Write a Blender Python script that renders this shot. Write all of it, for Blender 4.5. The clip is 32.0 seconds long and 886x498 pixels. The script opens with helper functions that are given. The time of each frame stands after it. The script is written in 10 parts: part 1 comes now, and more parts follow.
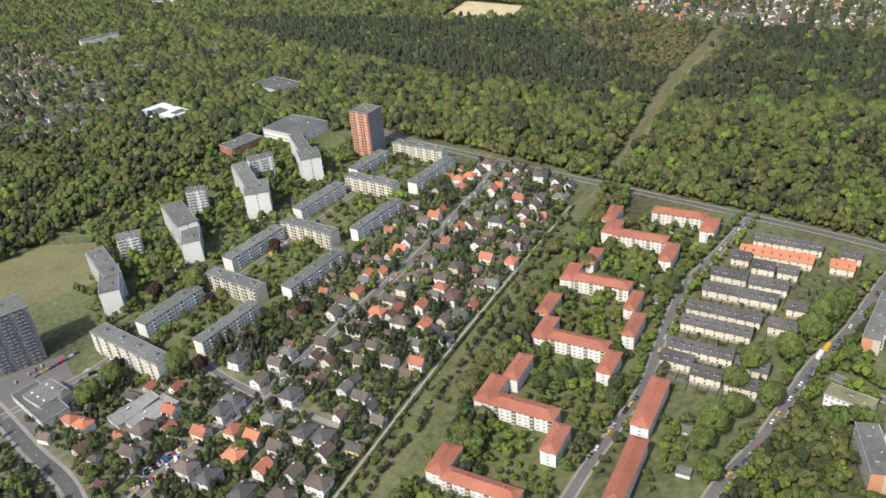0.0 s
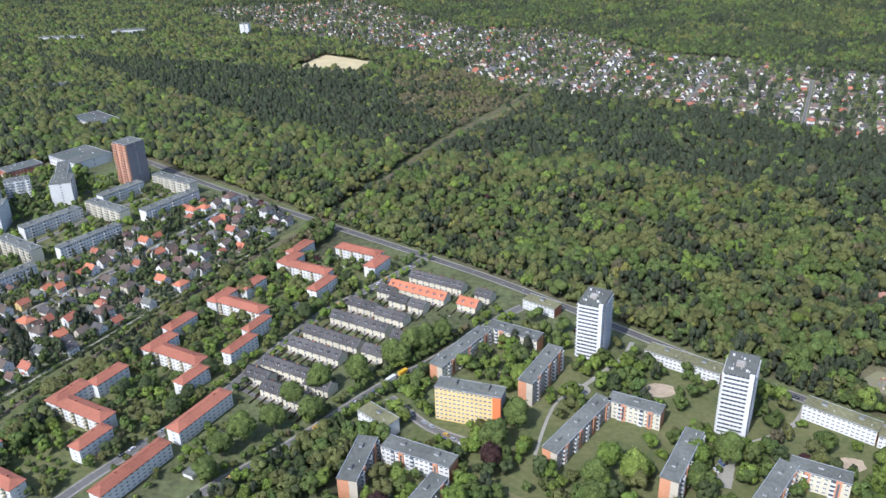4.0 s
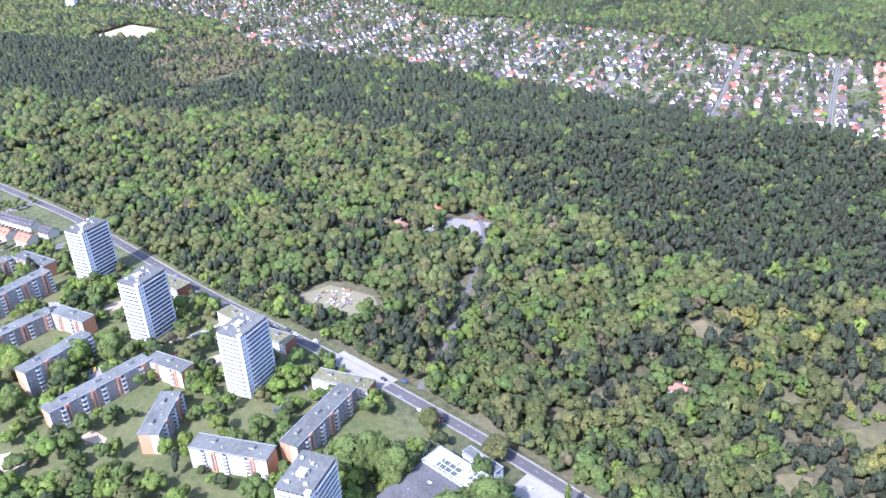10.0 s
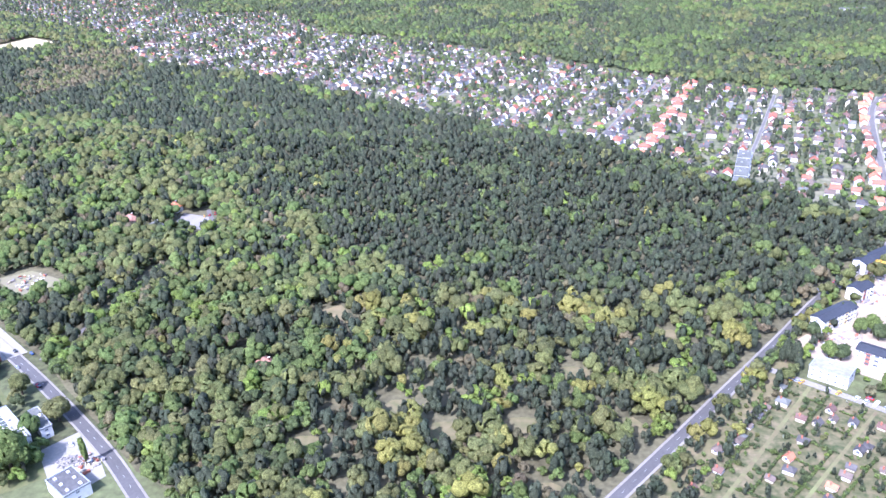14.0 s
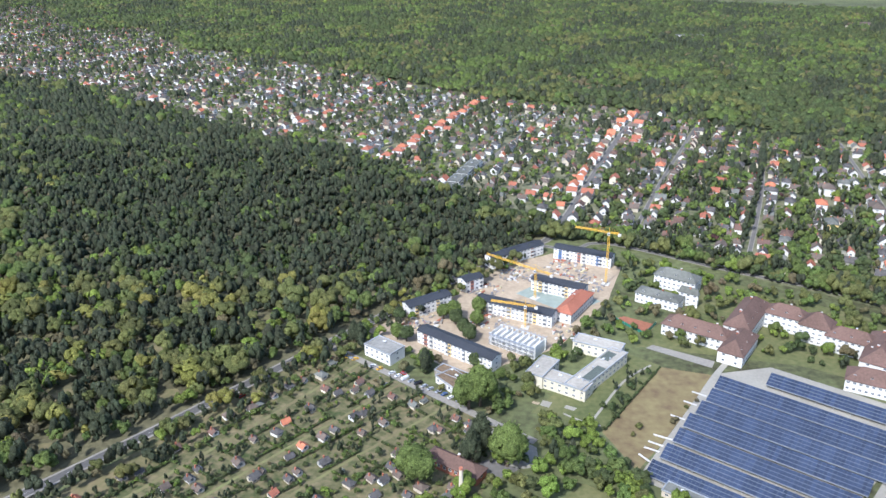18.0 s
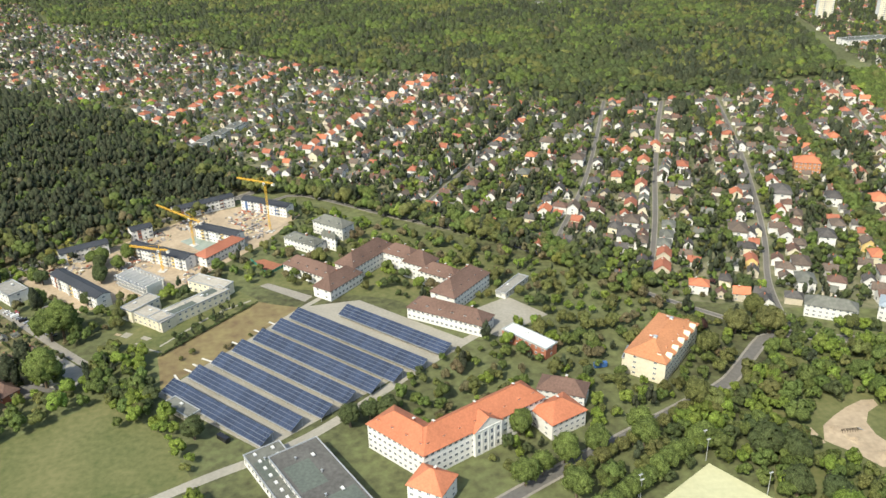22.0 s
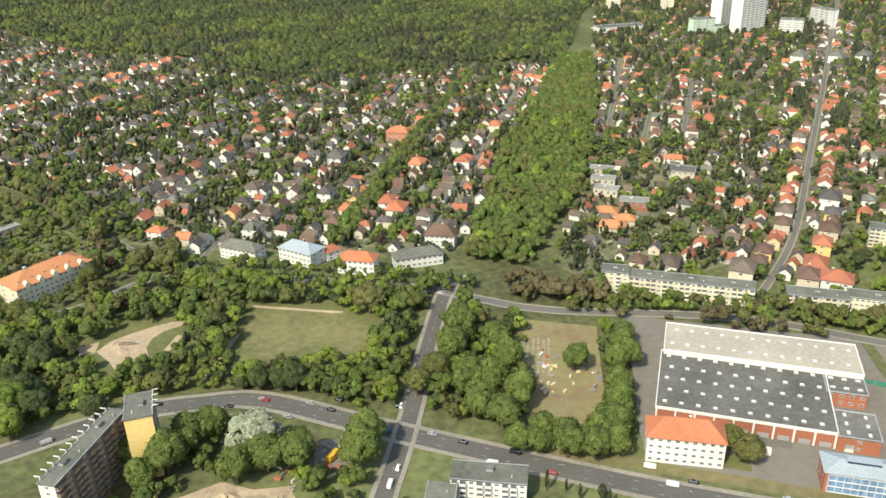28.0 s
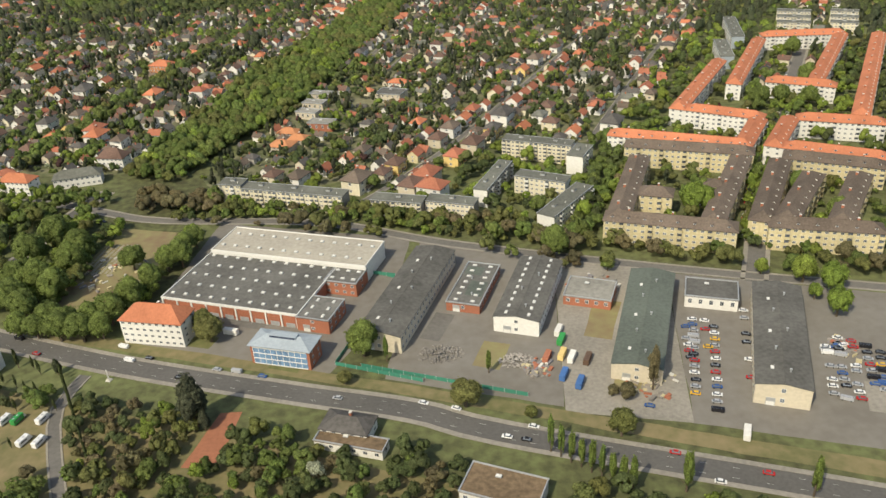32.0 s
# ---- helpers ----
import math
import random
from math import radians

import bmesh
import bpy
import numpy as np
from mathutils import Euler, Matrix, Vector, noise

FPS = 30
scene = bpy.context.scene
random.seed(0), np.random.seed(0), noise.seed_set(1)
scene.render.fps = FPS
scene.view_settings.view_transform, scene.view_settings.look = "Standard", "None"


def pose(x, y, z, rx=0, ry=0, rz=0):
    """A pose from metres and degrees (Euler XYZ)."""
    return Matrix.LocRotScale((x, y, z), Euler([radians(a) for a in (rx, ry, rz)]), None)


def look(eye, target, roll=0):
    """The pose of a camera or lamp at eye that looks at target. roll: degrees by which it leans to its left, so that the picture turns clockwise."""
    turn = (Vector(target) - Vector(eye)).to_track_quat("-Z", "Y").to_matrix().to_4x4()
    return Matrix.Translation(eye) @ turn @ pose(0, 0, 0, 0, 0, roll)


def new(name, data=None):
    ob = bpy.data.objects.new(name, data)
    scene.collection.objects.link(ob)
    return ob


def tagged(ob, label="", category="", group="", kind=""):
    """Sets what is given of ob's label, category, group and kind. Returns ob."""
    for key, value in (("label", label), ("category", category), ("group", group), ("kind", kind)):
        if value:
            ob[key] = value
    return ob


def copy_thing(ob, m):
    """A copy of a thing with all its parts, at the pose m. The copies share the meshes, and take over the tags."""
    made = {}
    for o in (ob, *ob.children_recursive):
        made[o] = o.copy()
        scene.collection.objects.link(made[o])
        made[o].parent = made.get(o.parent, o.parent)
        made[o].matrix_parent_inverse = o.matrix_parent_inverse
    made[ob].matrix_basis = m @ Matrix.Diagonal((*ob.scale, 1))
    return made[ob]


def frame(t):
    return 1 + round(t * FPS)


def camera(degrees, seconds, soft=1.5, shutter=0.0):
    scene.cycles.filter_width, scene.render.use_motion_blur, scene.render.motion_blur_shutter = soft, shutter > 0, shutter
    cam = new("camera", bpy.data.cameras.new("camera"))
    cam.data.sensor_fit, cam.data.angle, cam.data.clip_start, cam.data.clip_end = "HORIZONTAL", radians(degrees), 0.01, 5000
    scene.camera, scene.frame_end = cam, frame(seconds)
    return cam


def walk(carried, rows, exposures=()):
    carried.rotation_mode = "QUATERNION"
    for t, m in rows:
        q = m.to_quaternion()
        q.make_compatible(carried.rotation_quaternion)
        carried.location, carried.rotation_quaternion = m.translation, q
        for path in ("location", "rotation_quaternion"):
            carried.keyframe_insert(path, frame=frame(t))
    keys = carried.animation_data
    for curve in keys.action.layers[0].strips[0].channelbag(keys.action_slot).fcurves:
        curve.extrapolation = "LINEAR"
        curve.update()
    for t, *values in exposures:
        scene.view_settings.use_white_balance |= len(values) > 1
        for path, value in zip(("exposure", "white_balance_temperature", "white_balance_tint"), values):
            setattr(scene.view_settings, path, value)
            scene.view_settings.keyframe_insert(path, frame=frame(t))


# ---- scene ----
cam = camera(57.6, 32.0)
METRES, EYE, TILT, LEAN, TURN = 1220.0, 195.4, -29.6, 4.86, 0.0
ROWS = [
    (0.0, 0.0, 0.0, 0.0, 0.0, 0.0, -0.0),
    (0.5, 0.016, -0.0025, -0.0013, -0.17, -0.48, -0.47),
    (1.0, 0.032, -0.0051, -0.0024, -0.49, -0.45, -1.13),
    (1.5, 0.0479, -0.0072, -0.0039, -0.59, 0.46, -1.84),
    (2.0, 0.0637, -0.0095, -0.0048, -0.93, 2.02, -2.47),
    (2.5, 0.0796, -0.0119, -0.006, -1.19, 3.41, -2.96),
    (3.0, 0.0952, -0.0144, -0.0069, -1.26, 3.98, -3.23),
    (3.5, 0.1107, -0.017, -0.0079, -1.09, 4.1, -3.2),
    (5.5, 0.1726, -0.0272, -0.0115, -1.04, 5.03, -3.44),
    (6.0, 0.1879, -0.0295, -0.0125, -1.18, 5.15, -3.46),
    (6.5, 0.2032, -0.0326, -0.0135, -1.22, 5.18, -3.35),
    (7.0, 0.2183, -0.0352, -0.0144, -1.24, 5.05, -3.19),
    (7.5, 0.2334, -0.0379, -0.0152, -1.22, 4.9, -3.0),
    (8.0, 0.2486, -0.0403, -0.0161, -1.24, 4.99, -2.81),
    (8.5, 0.2636, -0.0431, -0.0172, -1.33, 4.99, -2.71),
    (9.0, 0.2787, -0.0453, -0.018, -1.61, 3.52, -2.3),
    (9.5, 0.2938, -0.0487, -0.019, -1.21, 2.69, -2.03),
    (10.0, 0.3091, -0.0508, -0.02, -1.01, 2.71, -2.02),
    (10.5, 0.3242, -0.0533, -0.0209, -1.15, 2.81, -2.29),
    (11.0, 0.3393, -0.0559, -0.0219, -1.24, 2.83, -2.58),
    (11.5, 0.3545, -0.0586, -0.0229, -1.11, 2.49, -2.56),
    (12.0, 0.3698, -0.0608, -0.0238, -0.99, 2.32, -2.48),
    (12.5, 0.3849, -0.0636, -0.0244, -0.88, 2.33, -2.44),
    (13.0, 0.4004, -0.066, -0.0253, -0.49, 2.89, -2.46),
    (13.5, 0.4157, -0.0684, -0.0262, -0.36, 4.01, -2.66),
    (14.0, 0.431, -0.0707, -0.0273, -0.37, 4.32, -3.07),
    (14.5, 0.4462, -0.0729, -0.0284, -0.58, 4.38, -3.31),
    (16.5, 0.5064, -0.0828, -0.0313, -1.65, 5.27, -3.54),
    (17.0, 0.5214, -0.0856, -0.0322, -1.84, 6.31, -3.62),
    (17.5, 0.5364, -0.0883, -0.0328, -2.15, 6.5, -3.69),
    (18.0, 0.5514, -0.0908, -0.0337, -2.26, 6.21, -3.51),
    (18.5, 0.5665, -0.0944, -0.0344, -2.14, 5.62, -3.24),
    (19.0, 0.5819, -0.0975, -0.035, -2.0, 5.44, -3.1),
    (19.5, 0.596, -0.1, -0.0358, -2.07, 5.45, -2.97),
    (20.0, 0.6113, -0.1027, -0.0367, -2.27, 5.3, -2.78),
    (20.5, 0.6267, -0.1058, -0.0374, -2.38, 4.69, -2.58),
    (21.0, 0.6418, -0.1086, -0.0385, -2.5, 4.25, -2.43),
    (21.5, 0.6575, -0.111, -0.0396, -2.57, 3.88, -2.36),
    (22.0, 0.6728, -0.114, -0.0401, -2.87, 4.6, -2.34),
    (22.5, 0.6885, -0.1167, -0.0412, -3.16, 5.95, -2.75),
    (23.0, 0.7038, -0.1199, -0.0422, -3.39, 5.72, -2.83),
    (23.5, 0.7193, -0.123, -0.0432, -3.51, 4.38, -2.25),
    (24.0, 0.7348, -0.1252, -0.0441, -3.52, 3.39, -1.67),
    (24.5, 0.7505, -0.1274, -0.0447, -3.48, 2.83, -1.43),
    (25.0, 0.766, -0.1305, -0.0456, -3.28, 2.8, -1.32),
    (25.5, 0.7817, -0.1334, -0.0463, -3.05, 4.3, -1.49),
    (27.5, 0.8434, -0.1446, -0.0504, -2.54, 5.74, -2.71),
    (28.0, 0.8589, -0.1475, -0.0516, -2.17, 4.61, -2.76),
    (28.5, 0.8744, -0.1502, -0.0524, -1.88, 3.32, -2.47),
    (29.0, 0.8899, -0.1531, -0.0534, -1.63, 2.92, -2.36),
    (29.5, 0.9055, -0.1561, -0.0542, -1.47, 2.71, -2.32),
    (30.0, 0.921, -0.159, -0.0553, -1.38, 2.35, -2.21),
    (30.5, 0.9366, -0.1617, -0.056, -1.32, 1.63, -1.87),
    (31.0, 0.9523, -0.1642, -0.0569, -1.41, 1.18, -1.65),
    (31.5, 0.9678, -0.1671, -0.0578, -1.26, 0.93, -1.48),
    (32.0, 0.9835, -0.1695, -0.0589, -0.84, 0.74, -1.42),
]
walk(cam, [(t, pose(0, 0, EYE, TILT, LEAN, TURN) @ pose(METRES * x, METRES * y, METRES * z, 90 + pitch, roll, yaw)) for t, x, y, z, yaw, pitch, roll in ROWS],
     exposures=((0.0, 0.48, 6450, 10), (3.5, 0.52, 5650, 12), (6.0, 0.6, 5200, 15), (7.0, 1.02, 5100, 20), (9.0, 1.45, 5080, 25), (11.0, 1.6, 5120, 27), (13.0, 1.85, 5050, 29), (14.5, 1.6, 5050, 29), (16.5, 0.98, 5000, 21), (17.5, 0.85, 5300, 14), (19.0, 0.7, 6100, 7), (22.0, 0.68, 6900, 3), (25.0, 0.62, 7100, 1), (28.0, 0.66, 7200, 1), (29.0, 0.46, 7350, 2), (30.0, 0.4, 7500, 2), (32.0, 0.25, 7600, 4)))

# ---------------------------------------------------------------- light
world = bpy.data.worlds.new("sky")
world.use_nodes = True
scene.world = world
wn = world.node_tree
sky = wn.nodes.new("ShaderNodeTexSky")
sky.sky_type, sky.sun_disc = "NISHITA", False
SUN_AZ, SUN_EL = radians(-125.0), radians(47.0)
sky.sun_elevation, sky.sun_rotation = SUN_EL, math.pi / 2 - SUN_AZ
sky.dust_density, sky.air_density = 2.0, 1.0
wn.links.new(sky.outputs[0], wn.nodes["Background"].inputs[0])
wn.nodes["Background"].inputs[1].default_value = 0.15
sun = new("sun", bpy.data.lights.new("sun", "SUN"))
sun.data.energy, sun.data.angle, sun.data.color = 3.2, radians(0.6), (1.0, 0.95, 0.86)
sun.matrix_world = look((0, 0, 900), (-math.cos(SUN_AZ) * 900 / math.tan(SUN_EL), -math.sin(SUN_AZ) * 900 / math.tan(SUN_EL), 0))

# ---------------------------------------------------------------- materials
MATS = {}


def surf(name, col, rough=0.85, amp=0.25, fine=1.2, broad=0.06, rnd=0.0, metal=0.0, bump=0.15, other=None, island=0.0):
    """A plain weathered surface: two scales of noise over a base colour, fine relief, optional change from piece to piece."""
    m = bpy.data.materials.new(name)
    m.use_nodes = True
    nt = m.node_tree
    bs = nt.nodes["Principled BSDF"]
    bs.inputs["Roughness"].default_value, bs.inputs["Metallic"].default_value = rough, metal
    if rough > 0.8:
        bs.inputs["Specular IOR Level"].default_value = 0.25
    geo = nt.nodes.new("ShaderNodeNewGeometry")
    ns = []
    for sc, det in ((fine, 4), (broad, 3)):
        n = nt.nodes.new("ShaderNodeTexNoise")
        n.inputs["Scale"].default_value, n.inputs["Detail"].default_value = sc, det
        nt.links.new(geo.outputs["Position"], n.inputs["Vector"])
        ns.append(n)
    mix = nt.nodes.new("ShaderNodeMix")
    mix.data_type = "RGBA"
    dark = [c * (1 - amp) for c in col]
    light = [min(1, c * (1 + amp)) for c in (other or col)]
    mix.inputs["A"].default_value, mix.inputs["B"].default_value = (*dark, 1), (*light, 1)
    add = nt.nodes.new("ShaderNodeMath")
    add.operation = "ADD"
    nt.links.new(ns[0].outputs["Fac"], add.inputs[0])
    nt.links.new(ns[1].outputs["Fac"], add.inputs[1])
    ramp = nt.nodes.new("ShaderNodeMapRange")
    ramp.inputs["From Min"].default_value, ramp.inputs["From Max"].default_value = 0.7, 1.3
    nt.links.new(add.outputs[0], ramp.inputs["Value"])
    nt.links.new(ramp.outputs["Result"], mix.inputs["Factor"])
    out = mix.outputs["Result"]
    if rnd or island:
        hsv = nt.nodes.new("ShaderNodeHueSaturation")
        src = geo.outputs["Random Per Island"]
        if rnd:
            src = nt.nodes.new("ShaderNodeObjectInfo").outputs["Random"]
        mr = nt.nodes.new("ShaderNodeMapRange")
        k = rnd or island
        mr.inputs["To Min"].default_value, mr.inputs["To Max"].default_value = 1 - k, 1 + k
        nt.links.new(src, mr.inputs["Value"])
        nt.links.new(mr.outputs["Result"], hsv.inputs["Value"])
        nt.links.new(out, hsv.inputs["Color"])
        out = hsv.outputs["Color"]
    nt.links.new(out, bs.inputs["Base Color"])
    if bump:
        bp = nt.nodes.new("ShaderNodeBump")
        bp.inputs["Strength"].default_value, bp.inputs["Distance"].default_value = bump, 0.2
        nt.links.new(ns[0].outputs["Fac"], bp.inputs["Height"])
        nt.links.new(bp.outputs["Normal"], bs.inputs["Normal"])
    MATS[name] = m
    return m


def leafy(name, amp=0.5):
    """Foliage: each plant's own tint, broken up into light and dark sprays; the leaves lean to the sky."""
    m = bpy.data.materials.new(name)
    m.use_nodes = True
    nt = m.node_tree
    bs = nt.nodes["Principled BSDF"]
    bs.inputs["Roughness"].default_value, bs.inputs["Specular IOR Level"].default_value = 0.75, 0.2
    geo, at = nt.nodes.new("ShaderNodeNewGeometry"), nt.nodes.new("ShaderNodeAttribute")
    at.attribute_name = "tint"
    out = at.outputs["Color"]
    heights = []
    for scale, low, high, depth in ((2.6, 1 - amp, 1 + amp, 3), (0.75, 1 - amp * 0.45, 1 + amp * 0.45, 2)):
        n = nt.nodes.new("ShaderNodeTexNoise")
        n.inputs["Scale"].default_value, n.inputs["Detail"].default_value, n.inputs["Roughness"].default_value = scale, depth, 0.65
        nt.links.new(geo.outputs["Position"], n.inputs["Vector"])
        mr = nt.nodes.new("ShaderNodeMapRange")
        mr.inputs["From Min"].default_value, mr.inputs["From Max"].default_value = 0.36, 0.64
        mr.inputs["To Min"].default_value, mr.inputs["To Max"].default_value = low, high
        nt.links.new(n.outputs["Fac"], mr.inputs["Value"])
        hsv = nt.nodes.new("ShaderNodeHueSaturation")
        nt.links.new(out, hsv.inputs["Color"])
        nt.links.new(mr.outputs["Result"], hsv.inputs["Value"])
        out = hsv.outputs["Color"]
        heights.append(n.outputs["Fac"])
    nt.links.new(out, bs.inputs["Base Color"])
    bp = nt.nodes.new("ShaderNodeBump")
    bp.inputs["Strength"].default_value, bp.inputs["Distance"].default_value = 1.0, 0.8
    nt.links.new(heights[0], bp.inputs["Height"])
    lean, unit = nt.nodes.new("ShaderNodeVectorMath"), nt.nodes.new("ShaderNodeVectorMath")
    lean.operation, lean.inputs[1].default_value, unit.operation = "ADD", (0, 0, 0.5), "NORMALIZE"
    nt.links.new(bp.outputs["Normal"], lean.inputs[0])
    nt.links.new(lean.outputs[0], unit.inputs[0])
    nt.links.new(unit.outputs[0], bs.inputs["Normal"])
    tl = nt.nodes.new("ShaderNodeBsdfTranslucent")
    nt.links.new(out, tl.inputs["Color"])
    ms = nt.nodes.new("ShaderNodeMixShader")
    ms.inputs[0].default_value = 0.42
    nt.links.new(bs.outputs[0], ms.inputs[1])
    nt.links.new(tl.outputs[0], ms.inputs[2])
    nt.links.new(ms.outputs[0], nt.nodes["Material Output"].inputs["Surface"])
    MATS[name] = m
    return m


# building skins
surf("cream", (0.63, 0.575, 0.44), rnd=0.06, amp=0.12)
surf("white", (0.66, 0.645, 0.61), rnd=0.05, amp=0.10)
surf("towerwhite", (0.70, 0.69, 0.67), amp=0.06)
surf("yellow", (0.68, 0.50, 0.21), amp=0.12)
surf("orangepaint", (0.72, 0.20, 0.075), amp=0.08)
surf("orange", (0.56, 0.27, 0.15), amp=0.12)
surf("sand", (0.52, 0.45, 0.28), rnd=0.1, amp=0.2)
surf("beige", (0.52, 0.46, 0.36), amp=0.12)
# greybrown is darkened: shade on the slab blocks' long sides is in its colour
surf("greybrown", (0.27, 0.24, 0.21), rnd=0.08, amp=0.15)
surf("greydark", (0.22, 0.21, 0.22), amp=0.15)
surf("brick", (0.34, 0.13, 0.08), amp=0.25, fine=3.0)
surf("brownorange", (0.45, 0.20, 0.10), amp=0.2, fine=1.6)
surf("oldtile", (0.34, 0.185, 0.13), amp=0.3, fine=1.6)
surf("mint", (0.50, 0.62, 0.50), amp=0.08)
surf("dullwall", (0.40, 0.38, 0.35), rnd=0.1, amp=0.15)
surf("umber", (0.24, 0.165, 0.11), rnd=0.08, amp=0.15)
surf("concrete", (0.55, 0.53, 0.49), amp=0.2)
surf("glass", (0.11, 0.125, 0.15), 0.14, 0.3, rnd=0.3, bump=0)
surf("blueglass", (0.16, 0.27, 0.42), 0.10, 0.25, rnd=0.2, bump=0)
surf("frame", (0.66, 0.65, 0.62), 0.5, 0.06, bump=0)
surf("metalgrey", (0.42, 0.43, 0.44), 0.45, 0.15, metal=0.4)
# roofs
surf("greyroof", (0.138, 0.140, 0.122), 0.95, 0.28, 0.8, 0.09, rnd=0.12)
surf("darkroof", (0.088, 0.082, 0.078), 0.95, 0.35, 0.9, 0.10, rnd=0.15)
surf("feltroof", (0.125, 0.121, 0.113), 0.95, 0.3, 0.9, 0.10, rnd=0.2)
surf("paleroof", (0.185, 0.185, 0.172), 0.92, 0.2, 0.7, 0.08)
surf("scrap", (0.24, 0.22, 0.20), 0.8, 0.5, 2.0)
surf("blackroof", (0.032, 0.035, 0.042), 0.7, 0.3)
surf("greytile", (0.125, 0.098, 0.08), 0.95, 0.3, 1.5, 0.1, rnd=0.15)
surf("brownroof", (0.135, 0.085, 0.068), 0.95, 0.25, 1.5, 0.1, rnd=0.08)
surf("redroof", (0.32, 0.12, 0.075), 0.85, 0.2, 1.5, 0.1, rnd=0.1)
surf("orangeroof", (0.45, 0.165, 0.09), 0.85, 0.18, 1.5, 0.1, rnd=0.1)
surf("blueroof", (0.30, 0.345, 0.39), 0.6, 0.15)
surf("whiteroof", (0.60, 0.64, 0.60), 0.7, 0.12)
surf("beigeroof", (0.25, 0.24, 0.215), 0.9, 0.25, 0.8)
surf("paleroof", (0.36, 0.33, 0.28), 0.9, 0.2, 0.8)
surf("fieldbrown", (0.215, 0.15, 0.085), 0.95, 0.35, 0.35, 0.09, bump=0.4, other=(0.17, 0.14, 0.065))
surf("brownflat", (0.17, 0.12, 0.075), 0.9, 0.4, 0.8)
surf("mossroof", (0.17, 0.16, 0.085), 0.95, 0.4, 0.8)
surf("greenroof", (0.10, 0.115, 0.10), 0.85, 0.25)
# ground
surf("earth", (0.095, 0.092, 0.048), 0.95, 0.45, 0.35, 0.02, bump=0.6, other=(0.105, 0.118, 0.05))
surf("forestfloor", (0.115, 0.105, 0.058), 0.95, 0.4, 0.5, 0.03, bump=0.6)
surf("garden", (0.12, 0.15, 0.058), 0.95, 0.45, 0.25, 0.05, bump=0.5, other=(0.15, 0.14, 0.09))
surf("plotgreen", (0.075, 0.105, 0.034), 0.95, 0.35, 0.5, 0.16, bump=0.4, other=(0.155, 0.125, 0.07))
surf("lawn", (0.105, 0.130, 0.045), 0.95, 0.25, 0.5, 0.05, bump=0.4, other=(0.13, 0.125, 0.055))
surf("meadow", (0.16, 0.165, 0.07), 0.95, 0.3, 0.35, 0.05, bump=0.4, other=(0.17, 0.135, 0.075))
surf("parkgrass", (0.125, 0.145, 0.05), 0.95, 0.3, 0.35, 0.05, bump=0.4, other=(0.155, 0.14, 0.07))
surf("drymeadow", (0.215, 0.165, 0.095), 0.95, 0.3, 0.35, 0.05, bump=0.4, other=(0.14, 0.15, 0.06))
surf("sandy", (0.38, 0.30, 0.21), 0.95, 0.22, 0.6, 0.1, bump=0.3)
surf("scrub", (0.29, 0.25, 0.18), 0.95, 0.3, 0.5, 0.1, bump=0.3, other=(0.17, 0.165, 0.08))
surf("palesand", (0.50, 0.41, 0.23), 0.95, 0.15, 0.5, 0.08, bump=0.2)
surf("pitch", (0.47, 0.46, 0.29), 0.95, 0.12, 0.5, 0.05, bump=0.1)
surf("asphalt", (0.105, 0.10, 0.095), 0.9, 0.16, 1.2, 0.06, bump=0.1)
surf("yard", (0.21, 0.19, 0.165), 0.92, 0.25, 0.35, 0.05, bump=0.1, other=(0.16, 0.15, 0.135))
surf("moduleframe", (0.10, 0.11, 0.13), 0.5, 0.1, bump=0)
surf("asphaltold", (0.14, 0.132, 0.122), 0.9, 0.18, 0.8, 0.06, bump=0.1)
surf("paving", (0.25, 0.23, 0.2), 0.92, 0.2, 1.0, 0.08, bump=0.15)
surf("paleconcrete", (0.30, 0.28, 0.235), 0.92, 0.15, 1.0, 0.08, bump=0.15)
surf("ballast", (0.20, 0.165, 0.12), 0.95, 0.35, 1.2, 0.08, bump=0.5)
surf("redsand", (0.30, 0.125, 0.075), 0.95, 0.15, 0.8, 0.08)
surf("paint", (0.5, 0.5, 0.48), 0.8, 0.15, bump=0)
surf("rust", (0.16, 0.10, 0.07), 0.6, 0.3, metal=0.5)
surf("bark", (0.11, 0.085, 0.06), 0.9, 0.3, 3.0)
surf("solar", (0.035, 0.048, 0.085), 0.25, 0.25, 0.6, 0.1, rnd=0.22, bump=0)
surf("craneyellow", (0.70, 0.42, 0.05), 0.5, 0.15)
surf("courtgreen", (0.27, 0.31, 0.27), 0.9, 0.15, 0.4, 0.08)
surf("plotsoil", (0.26, 0.185, 0.115), 0.95, 0.25, 0.3, 0.06, bump=0.4, other=(0.19, 0.18, 0.085))
surf("poolblue", (0.20, 0.45, 0.55), 0.2, 0.1, bump=0)
surf("fencegreen", (0.04, 0.20, 0.14), 0.6, 0.15)
surf("containerblue", (0.05, 0.13, 0.32), 0.55, 0.2)
surf("tyre", (0.02, 0.02, 0.02), 0.9, 0.1, bump=0)
leafy("foliage")
for cn, cc in (("carwhite", (0.75, 0.75, 0.75)), ("carblack", (0.02, 0.02, 0.024)), ("carsilver", (0.38, 0.39, 0.41)), ("carred", (0.42, 0.03, 0.03)), ("carblue", (0.04, 0.10, 0.28)), ("caryellow", (0.70, 0.42, 0.04)), ("cargreen", (0.04, 0.30, 0.08))):
    surf(cn, cc, 0.25, 0.05, bump=0, metal=0.1)

